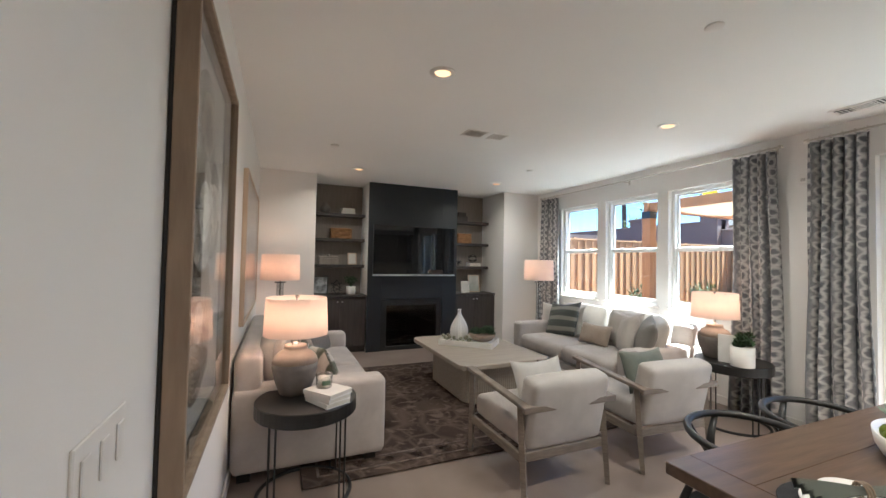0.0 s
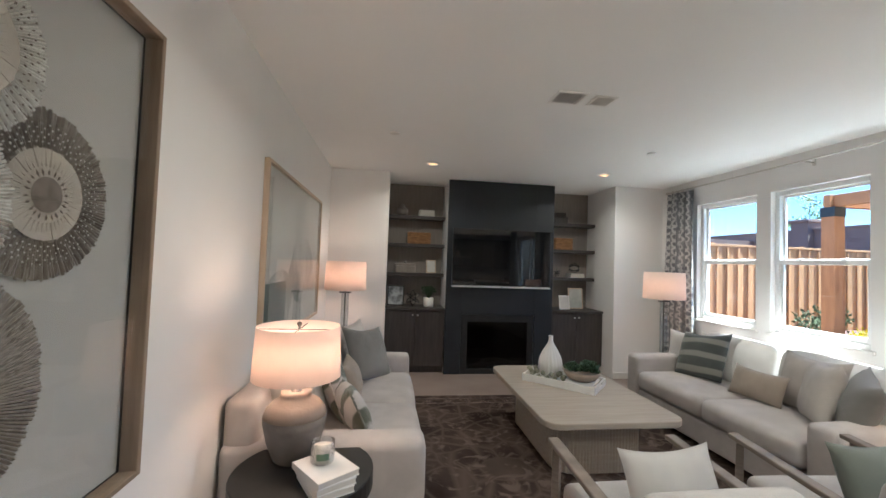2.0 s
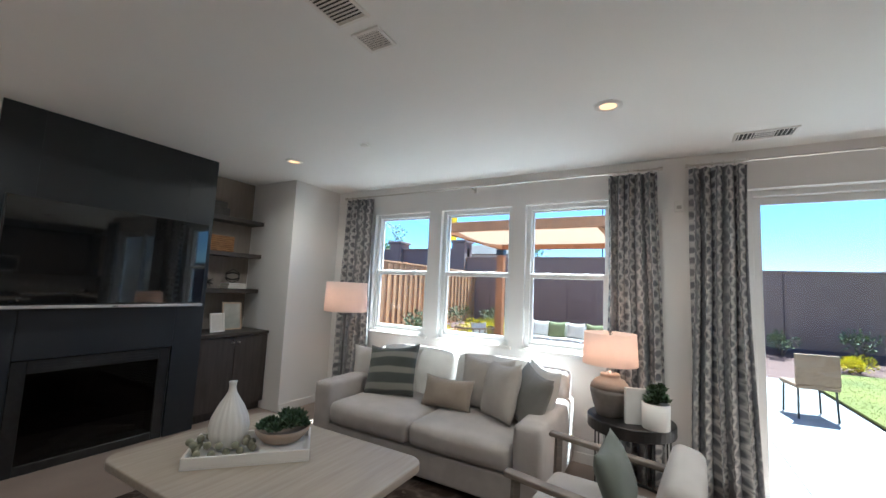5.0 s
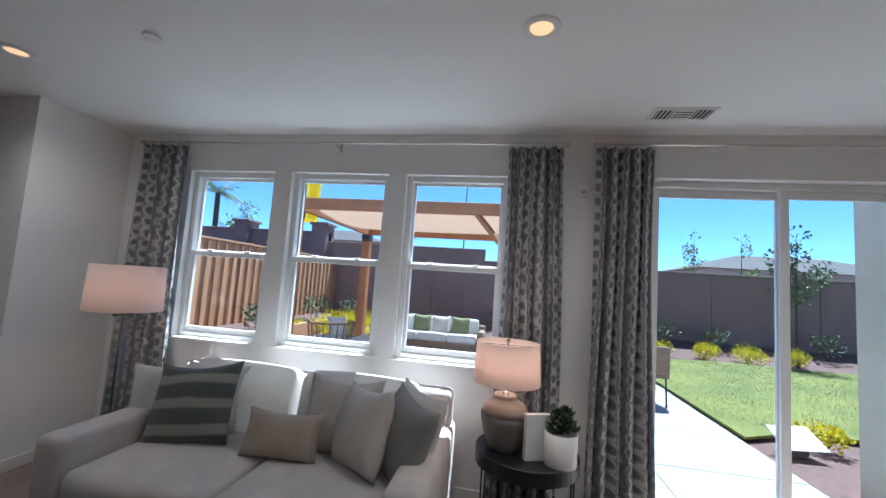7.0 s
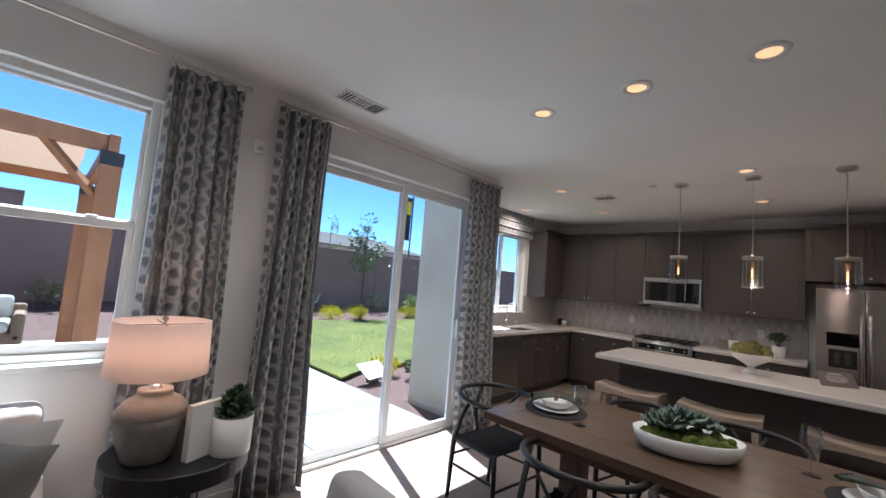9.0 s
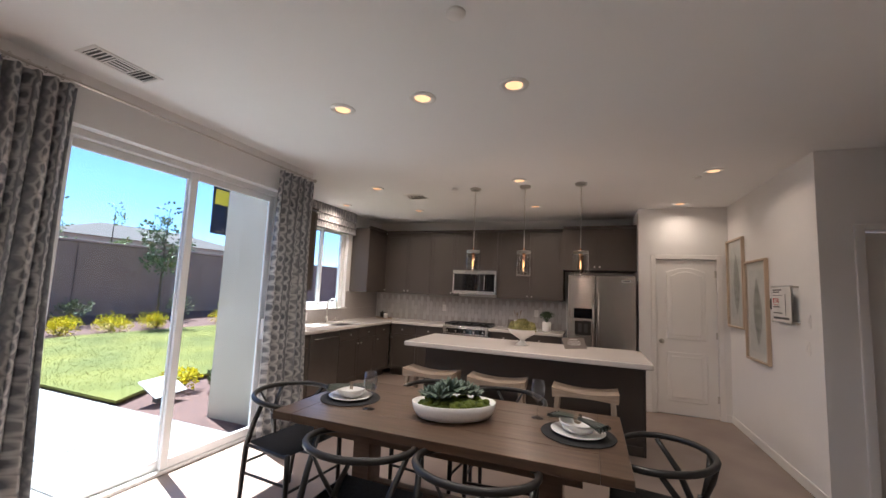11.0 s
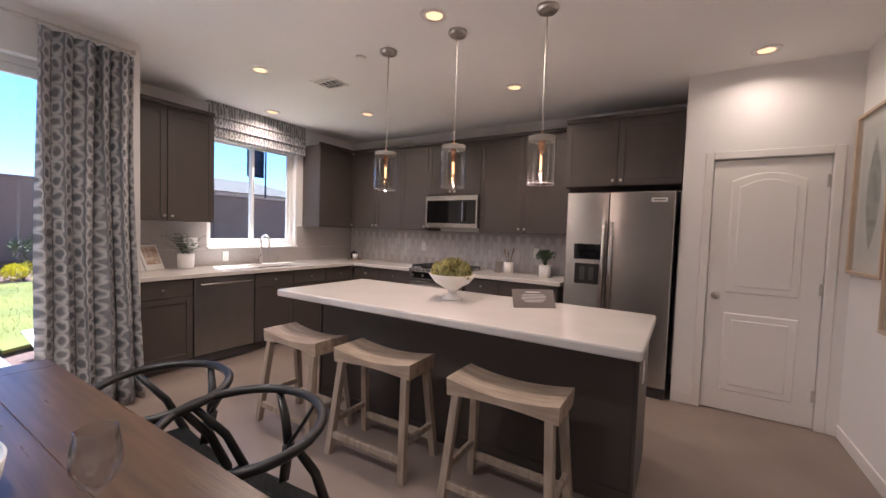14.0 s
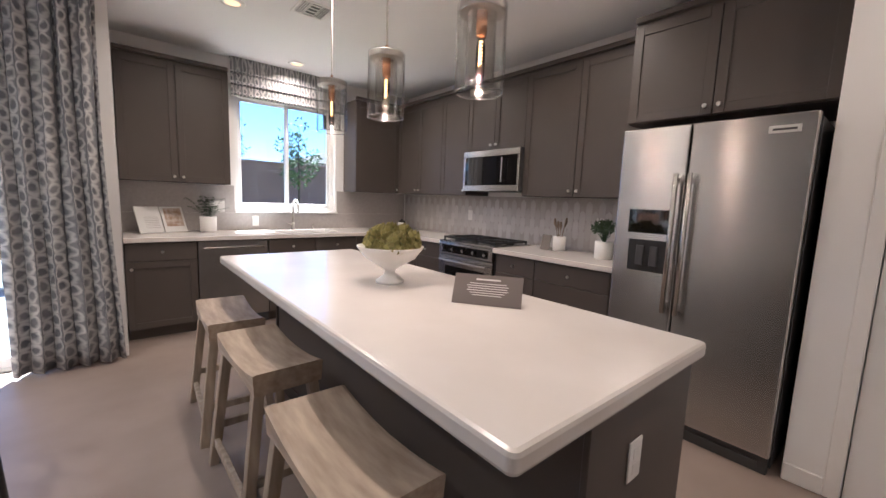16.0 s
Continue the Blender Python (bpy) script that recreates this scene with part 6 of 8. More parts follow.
for k in range(3):
    x = -0.25 + 0.25 * k
    bm = bmesh.new()
    for s in ((x - 0.115, x + 0.115, -3.57, -3.555), (x - 0.115, x + 0.115, -3.12, -3.105), (x - 0.115, x - 0.10, -3.555, -3.12), (x + 0.10, x + 0.115, -3.555, -3.12), (x - 0.1, x + 0.1, -3.345, -3.33), (x - 0.008, x + 0.008, -3.555, -3.345), (x - 0.008, x + 0.008, -3.33, -3.12)):
        box(bm, *s, 0.938, 0.955)
    for px, py in ((x - 0.108, -3.563), (x + 0.108, -3.563), (x - 0.108, -3.113), (x + 0.108, -3.113)):
        box(bm, px - 0.006, px + 0.006, py - 0.006, py + 0.006, 0.918, 0.938)
    part("grate", bm, BLACK, rg, "cast iron grate")
    for y in (-3.45, -3.22):
        part("burner", disc(0.045, 0.918, 0.934, 20, cx=x, cy=y), BLACK, rg)
for k in range(5):
    x = -0.30 + 0.15 * k
    part("control_knob", tube([(x, -3.055, 0.905 - 0.07), (x, -3.03, 0.835)], 0.017, 14), STEEL, rg)

fr = thing("refrigerator", "stainless side-by-side refrigerator with ice dispenser", "refrigerator", pose(0, 0, 0))
FX0, FX1, FS, FY = 1.07, 1.96, 1.583, -2.90
part("body", boxes((FX0, FX1, SB + 0.03, FY - 0.06, 0.03, 1.77)), DARKGREY, fr, "dark grey side panels")
lft = part("door", boxes((FX0 + 0.002, FS - 0.003, FY - 0.058, FY, 0.10, 1.79), bevel=0.008), STEEL, fr)
rgt = part("door", boxes((FS + 0.003, FX1 - 0.002, FY - 0.058, FY, 0.10, 1.79), bevel=0.008), STEEL, fr)
part("toe_grille", boxes((FX0 + 0.01, FX1 - 0.01, FY - 0.07, FY - 0.03, 0.0, 0.095), (FX0 + 0.05, FX1 - 0.3, FY - 0.03, FY - 0.022, 0.03, 0.06)), DARKGREY, fr)
for x, d in ((FS - 0.034, lft), (FS + 0.034, rgt)):
    part("handle", tube([(x, FY + 0.055, 0.73), (x, FY + 0.055, 1.52)], 0.014, 14), STEEL, d, "long steel bar handle", smooth=True)
    part("handle_post", boxes((x - 0.012, x + 0.012, FY, FY + 0.055, 0.755, 0.78), (x - 0.012, x + 0.012, FY, FY + 0.055, 1.47, 1.495), bevel=0.003, seg=1), STEEL, d)
part("dispenser_panel", boxes((1.63, 1.875, FY, FY + 0.006, 1.175, 1.315)), BLACKGLASS, rgt, "black glass control panel")
part("dispenser_frame", boxes((1.63, 1.875, FY, FY + 0.008, 1.135, 1.173), (1.63, 1.645, FY, FY + 0.008, 0.93, 1.135), (1.86, 1.875, FY, FY + 0.008, 0.93, 1.135), (1.645, 1.86, FY, FY + 0.008, 0.93, 0.945)), STEEL, rgt)
part("dispenser_recess", boxes((1.645, 1.86, FY + 0.0005, FY + 0.003, 0.945, 1.135)), BLACK, rgt, "dark dispenser recess")
part("dispenser_paddle", boxes((1.69, 1.735, FY + 0.003, FY + 0.01, 0.98, 1.10), (1.77, 1.815, FY + 0.003, FY + 0.01, 0.98, 1.10), bevel=0.003, seg=1), DARKGREY, rgt)
part("nameplate", boxes((1.13, 1.25, FY, FY + 0.003, 1.70, 1.735)), material("badge_silver", (0.75, 0.74, 0.72), (0.7, 0.69, 0.67), scale=20, rough=0.3, metal=0.5), lft)
part("nameplate_mark", boxes((1.145, 1.235, FY + 0.003, FY + 0.0036, 1.712, 1.722)), DARKGREY, lft)

# backsplash: stacked picket tiles
structure("backsplash_grout", boxes((2.03, 5.565, SB, SB + 0.004, 0.912, 1.388), (5.566, 5.57, -3.70, -0.475, 0.912, KZ0 - 0.022), (5.566, 5.57, KW1 + 0.02, -0.475, 1.10, 1.398), (5.566, 5.57, -3.70, KW0 - 0.02, 1.10, 1.388)), GROUT, "light grout of the kitchen backsplash", "backsplash")

isl = thing("kitchen_island", "dark taupe kitchen island base with panelled end", "kitchen island", pose(0, 0, 0))
part("body", boxes((1.17, 3.45, -1.86, -1.275, 0.0, 0.858), bevel=0.003, seg=1), KCAB, isl)
for x0, x1 in ((1.152, 1.1695), (3.4505, 3.466)):
    part("end_panel", boxes((x0, x1, -1.875, -1.262, 0.0, 0.858), bevel=0.002, seg=1), KCAB, isl)
part("toe_board", boxes((1.172, 3.448, -1.2745, -1.266, 0.0, 0.09)), KCAB, isl)
ol = part("outlet", boxes((1.146, 1.1518, -1.533, -1.463, 0.60, 0.715), bevel=0.002, seg=1), TRIM, isl, "white outlet plate")
part("socket", boxes((1.1445, 1.1458, -1.513, -1.483, 0.665, 0.695), (1.1445, 1.1458, -1.513, -1.483, 0.62, 0.65), bevel=0.0005, seg=1), CERAMIC, ol)
itop = thing("island_worktop", "white quartz island worktop with rounded corners", "worktop", pose(0, 0, 0))
part("slab", rounded_slab(1.12, 3.60, -1.894, -0.954, 0.859, 0.91, 0.022, 0.012), QUARTZ, itop)


def saddle_stool(m):
    """Saddle seat dished along x, splayed legs, stretchers."""
    s = thing("bar_stool", "washed wood saddle-seat counter stool at the island", "stool", m, group="island stools")
    bm = bmesh.new()
    n, w, d = 16, 0.286, 0.136
    top, bot = [], []
    for i in range(n + 1):
        u = -1 + 2 * i / n
        z = 0.622 + 0.030 * u * u
        top.append([bm.verts.new((u * w, y * d, z - 0.004 * (abs(y) > 0.95))) for y in (-1, -0.9, 0, 0.9, 1)])
        bot.append([bm.verts.new((u * w * 0.985, y * d * 0.97, 0.562 + 0.018 * (1 - u * u))) for y in (-1, -0.9, 0, 0.9, 1)])
    for i in range(n):
        for j in range(4):
            bm.faces.new((top[i][j], top[i + 1][j], top[i + 1][j + 1], top[i][j + 1]))
            bm.faces.new((bot[i][j + 1], bot[i + 1][j + 1], bot[i + 1][j], bot[i][j]))
        bm.faces.new((bot[i][0], bot[i + 1][0], top[i + 1][0], top[i][0]))
        bm.faces.new((top[i][4], top[i + 1][4], bot[i + 1][4], bot[i][4]))
    for i in (0, n):
        for j in range(4):
            q = (top[i][j], top[i][j + 1], bot[i][j + 1], bot[i][j])
            bm.faces.new(q if i == 0 else q[::-1])
    part("seat", bm, STOOLWOOD, s)

    def leg_at(sx, sy, z):
        k = 1 - z / 0.60
        return (sx * (0.236 + 0.040 * k), sy * (0.102 + 0.068 * k), z)

    def bar(p, q, a, b):
        p, q = Vector(p), Vector(q)
        bm = bmesh.new()
        dr = (q - p).normalized()
        up = Vector((0, 0, 1)) if abs(dr.z) < 0.8 else Vector((0, 1, 0))
        sd = dr.cross(up).normalized()
        up = sd.cross(dr).normalized()
        v = [bm.verts.new(e + sd * a * i + up * b * j) for e in (p, q) for i, j in ((-1, -1), (1, -1), (1, 1), (-1, 1))]
        for f in ((0, 3, 2, 1), (4, 5, 6, 7), (0, 1, 5, 4), (1, 2, 6, 5), (2, 3, 7, 6), (3, 0, 4, 7)):
            bm.faces.new([v[i] for i in f])
        bmesh.ops.bevel(bm, geom=bm.edges[:], offset=0.003, segments=1, affect="EDGES")
        return bm

    for sx in (-1, 1):
        for sy in (-1, 1):
            a, b = leg_at(sx, sy, 0.0), leg_at(sx, sy, 0.60)
            part("leg", bar(a, b, 0.021, 0.021), STOOLLEG, s)
    for sy in (-1, 1):
        part("stretcher", bar(leg_at(-1, sy, 0.12), leg_at(1, sy, 0.12), 0.012, 0.02), STOOLLEG, s)
    for sx in (-1, 1):
        part("stretcher", bar(leg_at(sx, -1, 0.20), leg_at(sx, 1, 0.20), 0.012, 0.018), STOOLLEG, s)
    return s


stool = saddle_stool(pose(1.70, -0.93, 0))
copy_thing(stool, pose(2.525, -0.945, 0, 0, 0, 2))
copy_thing(stool, pose(3.235, -0.93, 0, 0, 0, -2))

for x in (2.975, 2.373, 1.758):
    p = thing("pendant_light", "brushed nickel pendant with clear glass cylinder and filament bulb, lit", "pendant light", pose(x, -1.446, 0), group="island pendants")
    part("canopy", lathe([(0, 2.739), (0.065, 2.739), (0.065, 2.725), (0.055, 2.712), (0.012, 2.705), (0, 2.705)][::-1], 32), NICKEL, p, smooth=False)
    part("stem", tube([(0, 0, 2.01), (0, 0, 2.706)], 0.005, 8), NICKEL, p)
    part("cap", lathe([(0.031, 1.950), (0.077, 1.950), (0.079, 1.953), (0.079, 1.974), (0.077, 1.977), (0.031, 1.9755)], 40), NICKEL, p, "brushed nickel cap", smooth=False)
    part("top_ring", lathe([(0.010, 1.985), (0.030, 1.985), (0.032, 1.978), (0.030, 1.965), (0.010, 1.965)], 28), NICKEL, p)
    part("socket", lathe([(0, 1.875), (0.017, 1.875), (0.019, 1.88), (0.019, 1.962), (0.012, 1.97), (0.006, 2.012), (0, 2.012)], 24), COPPER, p, "warm copper lamp socket", smooth=True)
    shade = part("glass_shade", lathe([(0.084, 1.692), (0.085, 1.698), (0.085, 1.976), (0.084, 1.979), (0.0815, 1.976), (0.0815, 1.698), (0.084, 1.692)], 44), SHADEGLASS, p, "clear glass cylinder", smooth=True)
    part("rim", tube(arc(0, 0, 0.083, 0, 360, 1.694, 40)[:-1], 0.003, 6, closed=True), RIMGLASS, shade, "thick rolled glass rim", smooth=True)
    part("glass_inner", lathe([(0.050, 1.70), (0.050, 1.948), (0.048, 1.948), (0.048, 1.70), (0.050, 1.70)], 32), SHADEGLASS, p, smooth=True)
    bulb = part("bulb", lathe([(0, 1.725), (0.010, 1.729), (0.0155, 1.745), (0.016, 1.84), (0.012, 1.872), (0, 1.874)], 18), SHADEGLASS, p, "clear tubular bulb", smooth=True)
    part("filament", tube([(0.0055 * math.cos(k * 1.1), 0.0055 * math.sin(k * 1.1), 1.785 + 0.080 * k / 40) for k in range(41)], 0.0024, 5), BULBGLOW, bulb, "glowing filament")
    part("wire", tube([(0.004 * math.cos(k * 0.9), 0.004 * math.sin(k * 0.9), 1.735 + 0.050 * k / 20) for k in range(21)], 0.0009, 4), COPPER, bulb)
    lamp("pendant_bulb", "POINT", PENDANT_WATTS, WARM, pose(x, -1.446, 1.715), 0.01)

# ---- ceiling fittings ----
CANS = [(1.17, 5.64), (3.36, 5.625), (1.14, 2.58), (3.36, 2.63), (3.308, 0.828), (2.691, 0.828), (2.092, 0.828), (2.403, -1.20), (4.21, -1.20), (2.402, -2.56), (4.246, -2.594), (5.24, -2.03), (0.573, -2.68), (0.563, -1.24)]
can0 = thing("recessed_light", "round white recessed ceiling light, lit", "ceiling light", pose(CANS[0][0], CANS[0][1], H), group="recessed lights")
part("trim_ring", lathe([(0.052, -0.002), (0.058, -0.010), (0.085, -0.006), (0.088, 0.0), (0.052, 0.0)], 36), TRIM, can0, smooth=True)
part("lens", lathe([(0, -0.004), (0.052, -0.004), (0.052, -0.001), (0, -0.001)], 28), CANGLOW, can0, "warm glowing lens")
for x, y in CANS[1:]:
    copy_thing(can0, pose(x, y, H))
for x, y in CANS:
    lamp("can_light", "AREA", CAN_WATTS * (1.1 if y > 0 else 1.3 if x > 1 else 0.5), CANWARM if y > 0 else KITCHENWARM, pose(x, y, H - 0.008), 0.055, 150)


def ceiling_vent(cx, cy, w, l, slats, rot=0, two=False):
    v = thing("ceiling_vent", "white louvred ceiling air register", "vent", pose(cx, cy, H, 0, 0, rot))
    part("frame", boxes((-w / 2, w / 2, -l / 2, -l / 2 + 0.02, -0.008, 0), (-w / 2, w / 2, l / 2 - 0.02, l / 2, -0.008, 0), (-w / 2, -w / 2 + 0.02, -l / 2 + 0.02, l / 2 - 0.02, -0.008, 0), (w / 2 - 0.02, w / 2, -l / 2 + 0.02, l / 2 - 0.02, -0.008, 0), bevel=0.002, seg=1), TRIM, v)
    # flat black sheet stands in for the shade inside the duct
    part("throat", boxes((-w / 2 + 0.02, w / 2 - 0.02, -l / 2 + 0.02, l / 2 - 0.02, -0.0015, -0.0005)), BLACK, v, "black sheet standing for the shaded duct")
    if two:
        a, b = w / 2 - 0.02, l / 6 - 0.006
        for y0, y1 in ((-b - 0.006, -b), (b, b + 0.006)):
            part("divider", boxes((-a, a, y0, y1, -0.007, -0.0016)), TRIM, v)
        for sg in (-1, 1):
            for k in range(slats):
                y = sg * (b + 0.008 + (l / 2 - 0.02 - b - 0.008) * (k + 0.5) / slats)
                bm = boxes((-a, a, -0.0035, 0.0035, -0.0008, 0.0008))
                bmesh.ops.rotate(bm, verts=bm.verts, cent=(0, 0, 0), matrix=Matrix.Rotation(radians(14 * sg), 3, "X"))
                bmesh.ops.translate(bm, verts=bm.verts, vec=(0, y, -0.0052))
                part("slat", bm, TRIM, v)
    for k in range(slats):
        x = -w / 2 + 0.02 + (w - 0.04) * (k + 0.5) / slats
        bm = boxes((-0.0055 if two else -0.004, 0.0055 if two else 0.004, -l / (6 if two else 2) + (0.008 if two else 0.02), l / (6 if two else 2) - (0.008 if two else 0.02), -0.0008, 0.0008))
        bmesh.ops.rotate(bm, verts=bm.verts, cent=(0, 0, 0), matrix=Matrix.Rotation(radians(14 if two else 38), 3, "Y"))
        bmesh.ops.translate(bm, verts=bm.verts, vec=(x, 0, -0.0055))
        part("slat", bm, TRIM, v)


ceiling_vent(1.90, 3.575, 0.22, 0.20, 9)
ceiling_vent(2.155, 3.575, 0.16, 0.17, 8)
ceiling_vent(4.27, 1.68, 0.18, 0.37, 4, 0, True)
ceiling_vent(3.89, -1.69, 0.26, 0.26, 4, 0, True)
for x, y, r in ((3.29, 4.62, 0.04), (0.706, 4.614, 0.045), (2.231, 1.512, 0.045), (3.243, -1.428, 0.04), (0.656, -1.44, 0.04)):
    d = thing("sprinkler_cover", "small white round sprinkler cover on the ceiling", "sprinkler", pose(x, y, H), group="sprinkler covers")
    part("cover", lathe([(0, -0.012), (r * 0.9, -0.011), (r, -0.006), (r, 0.0), (0, 0.0)], 24), TRIM, d, smooth=True)


# ---- dining ----
TX0, TX1, TY0, TY1, TZ = 1.485, 3.345, 0.345, 1.22, 0.775
dt = thing("dining_table", "brown oak plank trestle dining table with breadboard ends", "table", pose(0, 0, 0))
for k in range(4):
    w = (TY1 - TY0) / 4
    part("plank", boxes((TX0 + 0.13, TX1 - 0.13, TY0 + w * k + 0.0006, TY0 + w * (k + 1) - 0.0006, TZ - 0.045, TZ), bevel=0.0015, seg=1), TABLEWOOD, dt)
for a, b in ((TX0, TX0 + 0.129), (TX1 - 0.129, TX1)):
    part("breadboard_end", boxes((a, b, TY0, TY1, TZ - 0.045, TZ), bevel=0.003, seg=1), TABLEWOOD, dt)
part("apron", boxes((TX0 + 0.2, TX1 - 0.2, TY0 + 0.12, TY0 + 0.145, TZ - 0.125, TZ - 0.046), (TX0 + 0.2, TX1 - 0.2, TY1 - 0.145, TY1 - 0.12, TZ - 0.125, TZ - 0.046)), TABLEWOOD, dt)
for x in (TX0 + 0.36, TX1 - 0.36):
    part("trestle_post", boxes((x - 0.06, x + 0.06, 0.68, 0.83, 0.07, TZ - 0.126), bevel=0.006), TABLEWOOD, dt)
    part("trestle_foot", boxes((x - 0.05, x + 0.05, TY0 + 0.08, TY1 - 0.08, 0.0, 0.069), bevel=0.008), TABLEWOOD, dt)
    part("trestle_head", boxes((x - 0.05, x + 0.05, TY0 + 0.15, TY1 - 0.15, TZ - 0.125, TZ - 0.046), bevel=0.005), TABLEWOOD, dt)
part("stretcher_beam", boxes((TX0 + 0.42, TX1 - 0.42, 0.725, 0.785, 0.20, 0.30), bevel=0.004, seg=1), TABLEWOOD, dt)


def wishbone_chair(m):
    """Y-back chair with a bent hoop rail; local: faces +y, seat centre at the origin."""
    c = thing("dining_chair", "black wishbone dining chair with a bent hoop back", "chair", m, group="dining chairs")
    hoop = []
    for a in range(-70, 251, 12):
        t = abs(a - 90) / 160
        rx, ry = 0.275, 0.255
        hoop.append((rx * math.cos(radians(a)), -0.02 - ry * math.sin(radians(a)) * (1 if a > 0 and a < 180 else 0.9), 0.745 - 0.055 * t ** 2))
    hoop = [p for p in hoop if p[1] < 0.17]
    part("hoop_rail", tube(hoop, [0.012] + [0.0165] * (len(hoop) - 2) + [0.012], 10), EBONY, c, smooth=True)
    for s in (-1, 1):
        part("back_leg", tube([(s * 0.21, -0.24, 0), (s * 0.215, -0.22, 0.25), (s * 0.22, -0.20, 0.42), (s * 0.235, -0.13, 0.58), (s * 0.265, -0.03, 0.715)], [0.013, 0.017, 0.018, 0.016, 0.013], 8), EBONY, c, smooth=True)
        part("front_leg", tube([(s * 0.235, 0.205, 0), (s * 0.235, 0.20, 0.30), (s * 0.235, 0.195, 0.445)], [0.012, 0.017, 0.016], 8), EBONY, c, smooth=True)
        part("side_stretcher", tube([(s * 0.213, -0.225, 0.24), (s * 0.235, 0.20, 0.26)], 0.009, 8), EBONY, c)
        part("side_rail", tube([(s * 0.22, -0.20, 0.425), (s * 0.235, 0.195, 0.425)], 0.012, 8), EBONY, c)
        part("splat_arm", tube([(0, -0.225, 0.56), (s * 0.05, -0.25, 0.65), (s * 0.10, -0.262, 0.738)], [0.014, 0.013, 0.010], 8, flat=(1.3, 0.6)), EBONY, c, smooth=True)
    part("splat_stem", tube([(0, -0.205, 0.43), (0, -0.215, 0.50), (0, -0.225, 0.565)], [0.016, 0.018, 0.02], 8, flat=(1.5, 0.55)), EBONY, c, smooth=True)
    part("back_stretcher", tube([(-0.213, -0.225, 0.30), (0.213, -0.225, 0.30)], 0.009, 8), EBONY, c)
    part("front_stretcher", tube([(-0.235, 0.20, 0.22), (0.235, 0.20, 0.22)], 0.009, 8), EBONY, c)
    bm = bmesh.new()
    n = 20
    g = []
    for i in range(n + 1):
        row = []
        for j in range(n + 1):
            u, v = -1 + 2 * i / n, -1 + 2 * j / n
            hw = 0.225 + 0.012 * v
            strand = 0.002 * math.sin((max(abs(u), abs(v))) * 60)
            row.append(bm.verts.new((u * hw, v * 0.20, 0.437 - 0.012 * (1 - u * u) * (1 - v * v) + strand)))
        g.append(row)
    for i in range(n):
        for j in range(n):
            bm.faces.new((g[i][j], g[i + 1][j], g[i + 1][j + 1], g[i][j + 1]))
    bmesh.ops.solidify(bm, geom=bm.faces[:], thickness=0.02)
    part("seat", bm, material("black_cord", (0.014, 0.014, 0.014), (0.03, 0.03, 0.03), scale=90, rough=0.9, bump=0.8, bump_scale=200), c, "black woven cord seat")
    return c


wc = wishbone_chair(pose(2.13, 1.25, 0, 0, 0, 180))
for x, y, a in ((2.72, 1.25, 178), (2.22, 0.17, 4), (2.75, 0.20, -6), (3.56, 0.76, 84), (1.36, 0.70, -96)):
    copy_thing(wc, pose(x, y, 0, 0, 0, a))


def place_setting(x, y, a, side):
    mat = thing("placemat", "round black woven placemat on the dining table", "placemat", pose(x, y, TZ), group="placemats")
    part("mat", lathe([(0, 0), (0.188, 0), (0.19, 0.003), (0.188, 0.006), (0, 0.006)], 48), PLACEMAT, mat)
    pl = thing("dinner_plate", "white ceramic dinner plate on a black placemat", "plate", pose(x, y, TZ + 0.0065), group="dinner plates")
    part("plate", lathe([(0, 0), (0.085, 0), (0.135, 0.014), (0.138, 0.017), (0.134, 0.019), (0.085, 0.006), (0, 0.005)], 48), CERAMIC, pl, smooth=True)
    bw = thing("bowl", "white ceramic bowl stacked on the plate", "bowl", pose(x, y, TZ + 0.0125), group="table bowls")
    part("bowl_body", lathe([(0, 0), (0.045, 0), (0.075, 0.015), (0.094, 0.048), (0.097, 0.056), (0.093, 0.056), (0.07, 0.02), (0, 0.008)], 44), CERAMIC, bw, smooth=True)
    nk = thing("napkin", "sage green cloth napkin drawn through a twig ring", "napkin", pose(x, y, TZ + 0.063, 0, 0, a), group="napkins")
    bm = bmesh.new()
    n, mrows = 12, 14
    g = []
    for i in range(mrows + 1):
        u = -1 + 2 * i / mrows
        wd = 0.018 + 0.045 * abs(u) ** 1.3
        row = [bm.verts.new((u * 0.15, wd * (-1 + 2 * j / n), 0.020 + 0.011 * math.sin(j * 2.1) * (0.4 + abs(u)) - 0.018 * abs(u) ** 2)) for j in range(n + 1)]
        g.append(row)
    for i in range(mrows):
        for j in range(n):
            bm.faces.new((g[i][j], g[i + 1][j], g[i + 1][j + 1], g[i][j + 1]))
    bmesh.ops.solidify(bm, geom=bm.faces[:], thickness=0.003)
    part("cloth", bm, GREENCLOTH, nk, smooth=True)
    for k in (-0.008, 0.0, 0.008):
        rg_ = part("twig_ring", tube(arc(0, 0, 0.024, 0, 360, 0, 14)[:-1], 0.0028, 6, closed=True), FRAMEWOOD, nk)
        rg_.matrix_basis = Matrix.Translation((k, 0, 0.018)) @ Matrix.Rotation(radians(90), 4, "Y")
    gx, gy = side
    wg = thing("wine_glass", "clear stemmed wine glass on the dining table", "wine glass", pose(gx, gy, TZ), group="wine glasses")
    part("glass", lathe([(0, 0), (0.036, 0), (0.036, 0.0015), (0.008, 0.005), (0.004, 0.012), (0.0035, 0.085), (0.010, 0.094), (0.030, 0.112), (0.041, 0.142), (0.041, 0.17), (0.034, 0.215), (0.0325, 0.215), (0.0395, 0.17), (0.0395, 0.142), (0.028, 0.114), (0.008, 0.098), (0, 0.097)], 36), CLEAR, wg, smooth=True)


place_setting(3.105, 0.80, 35, (2.888, 0.932))
place_setting(1.715, 0.78, 150, (1.945, 0.60))

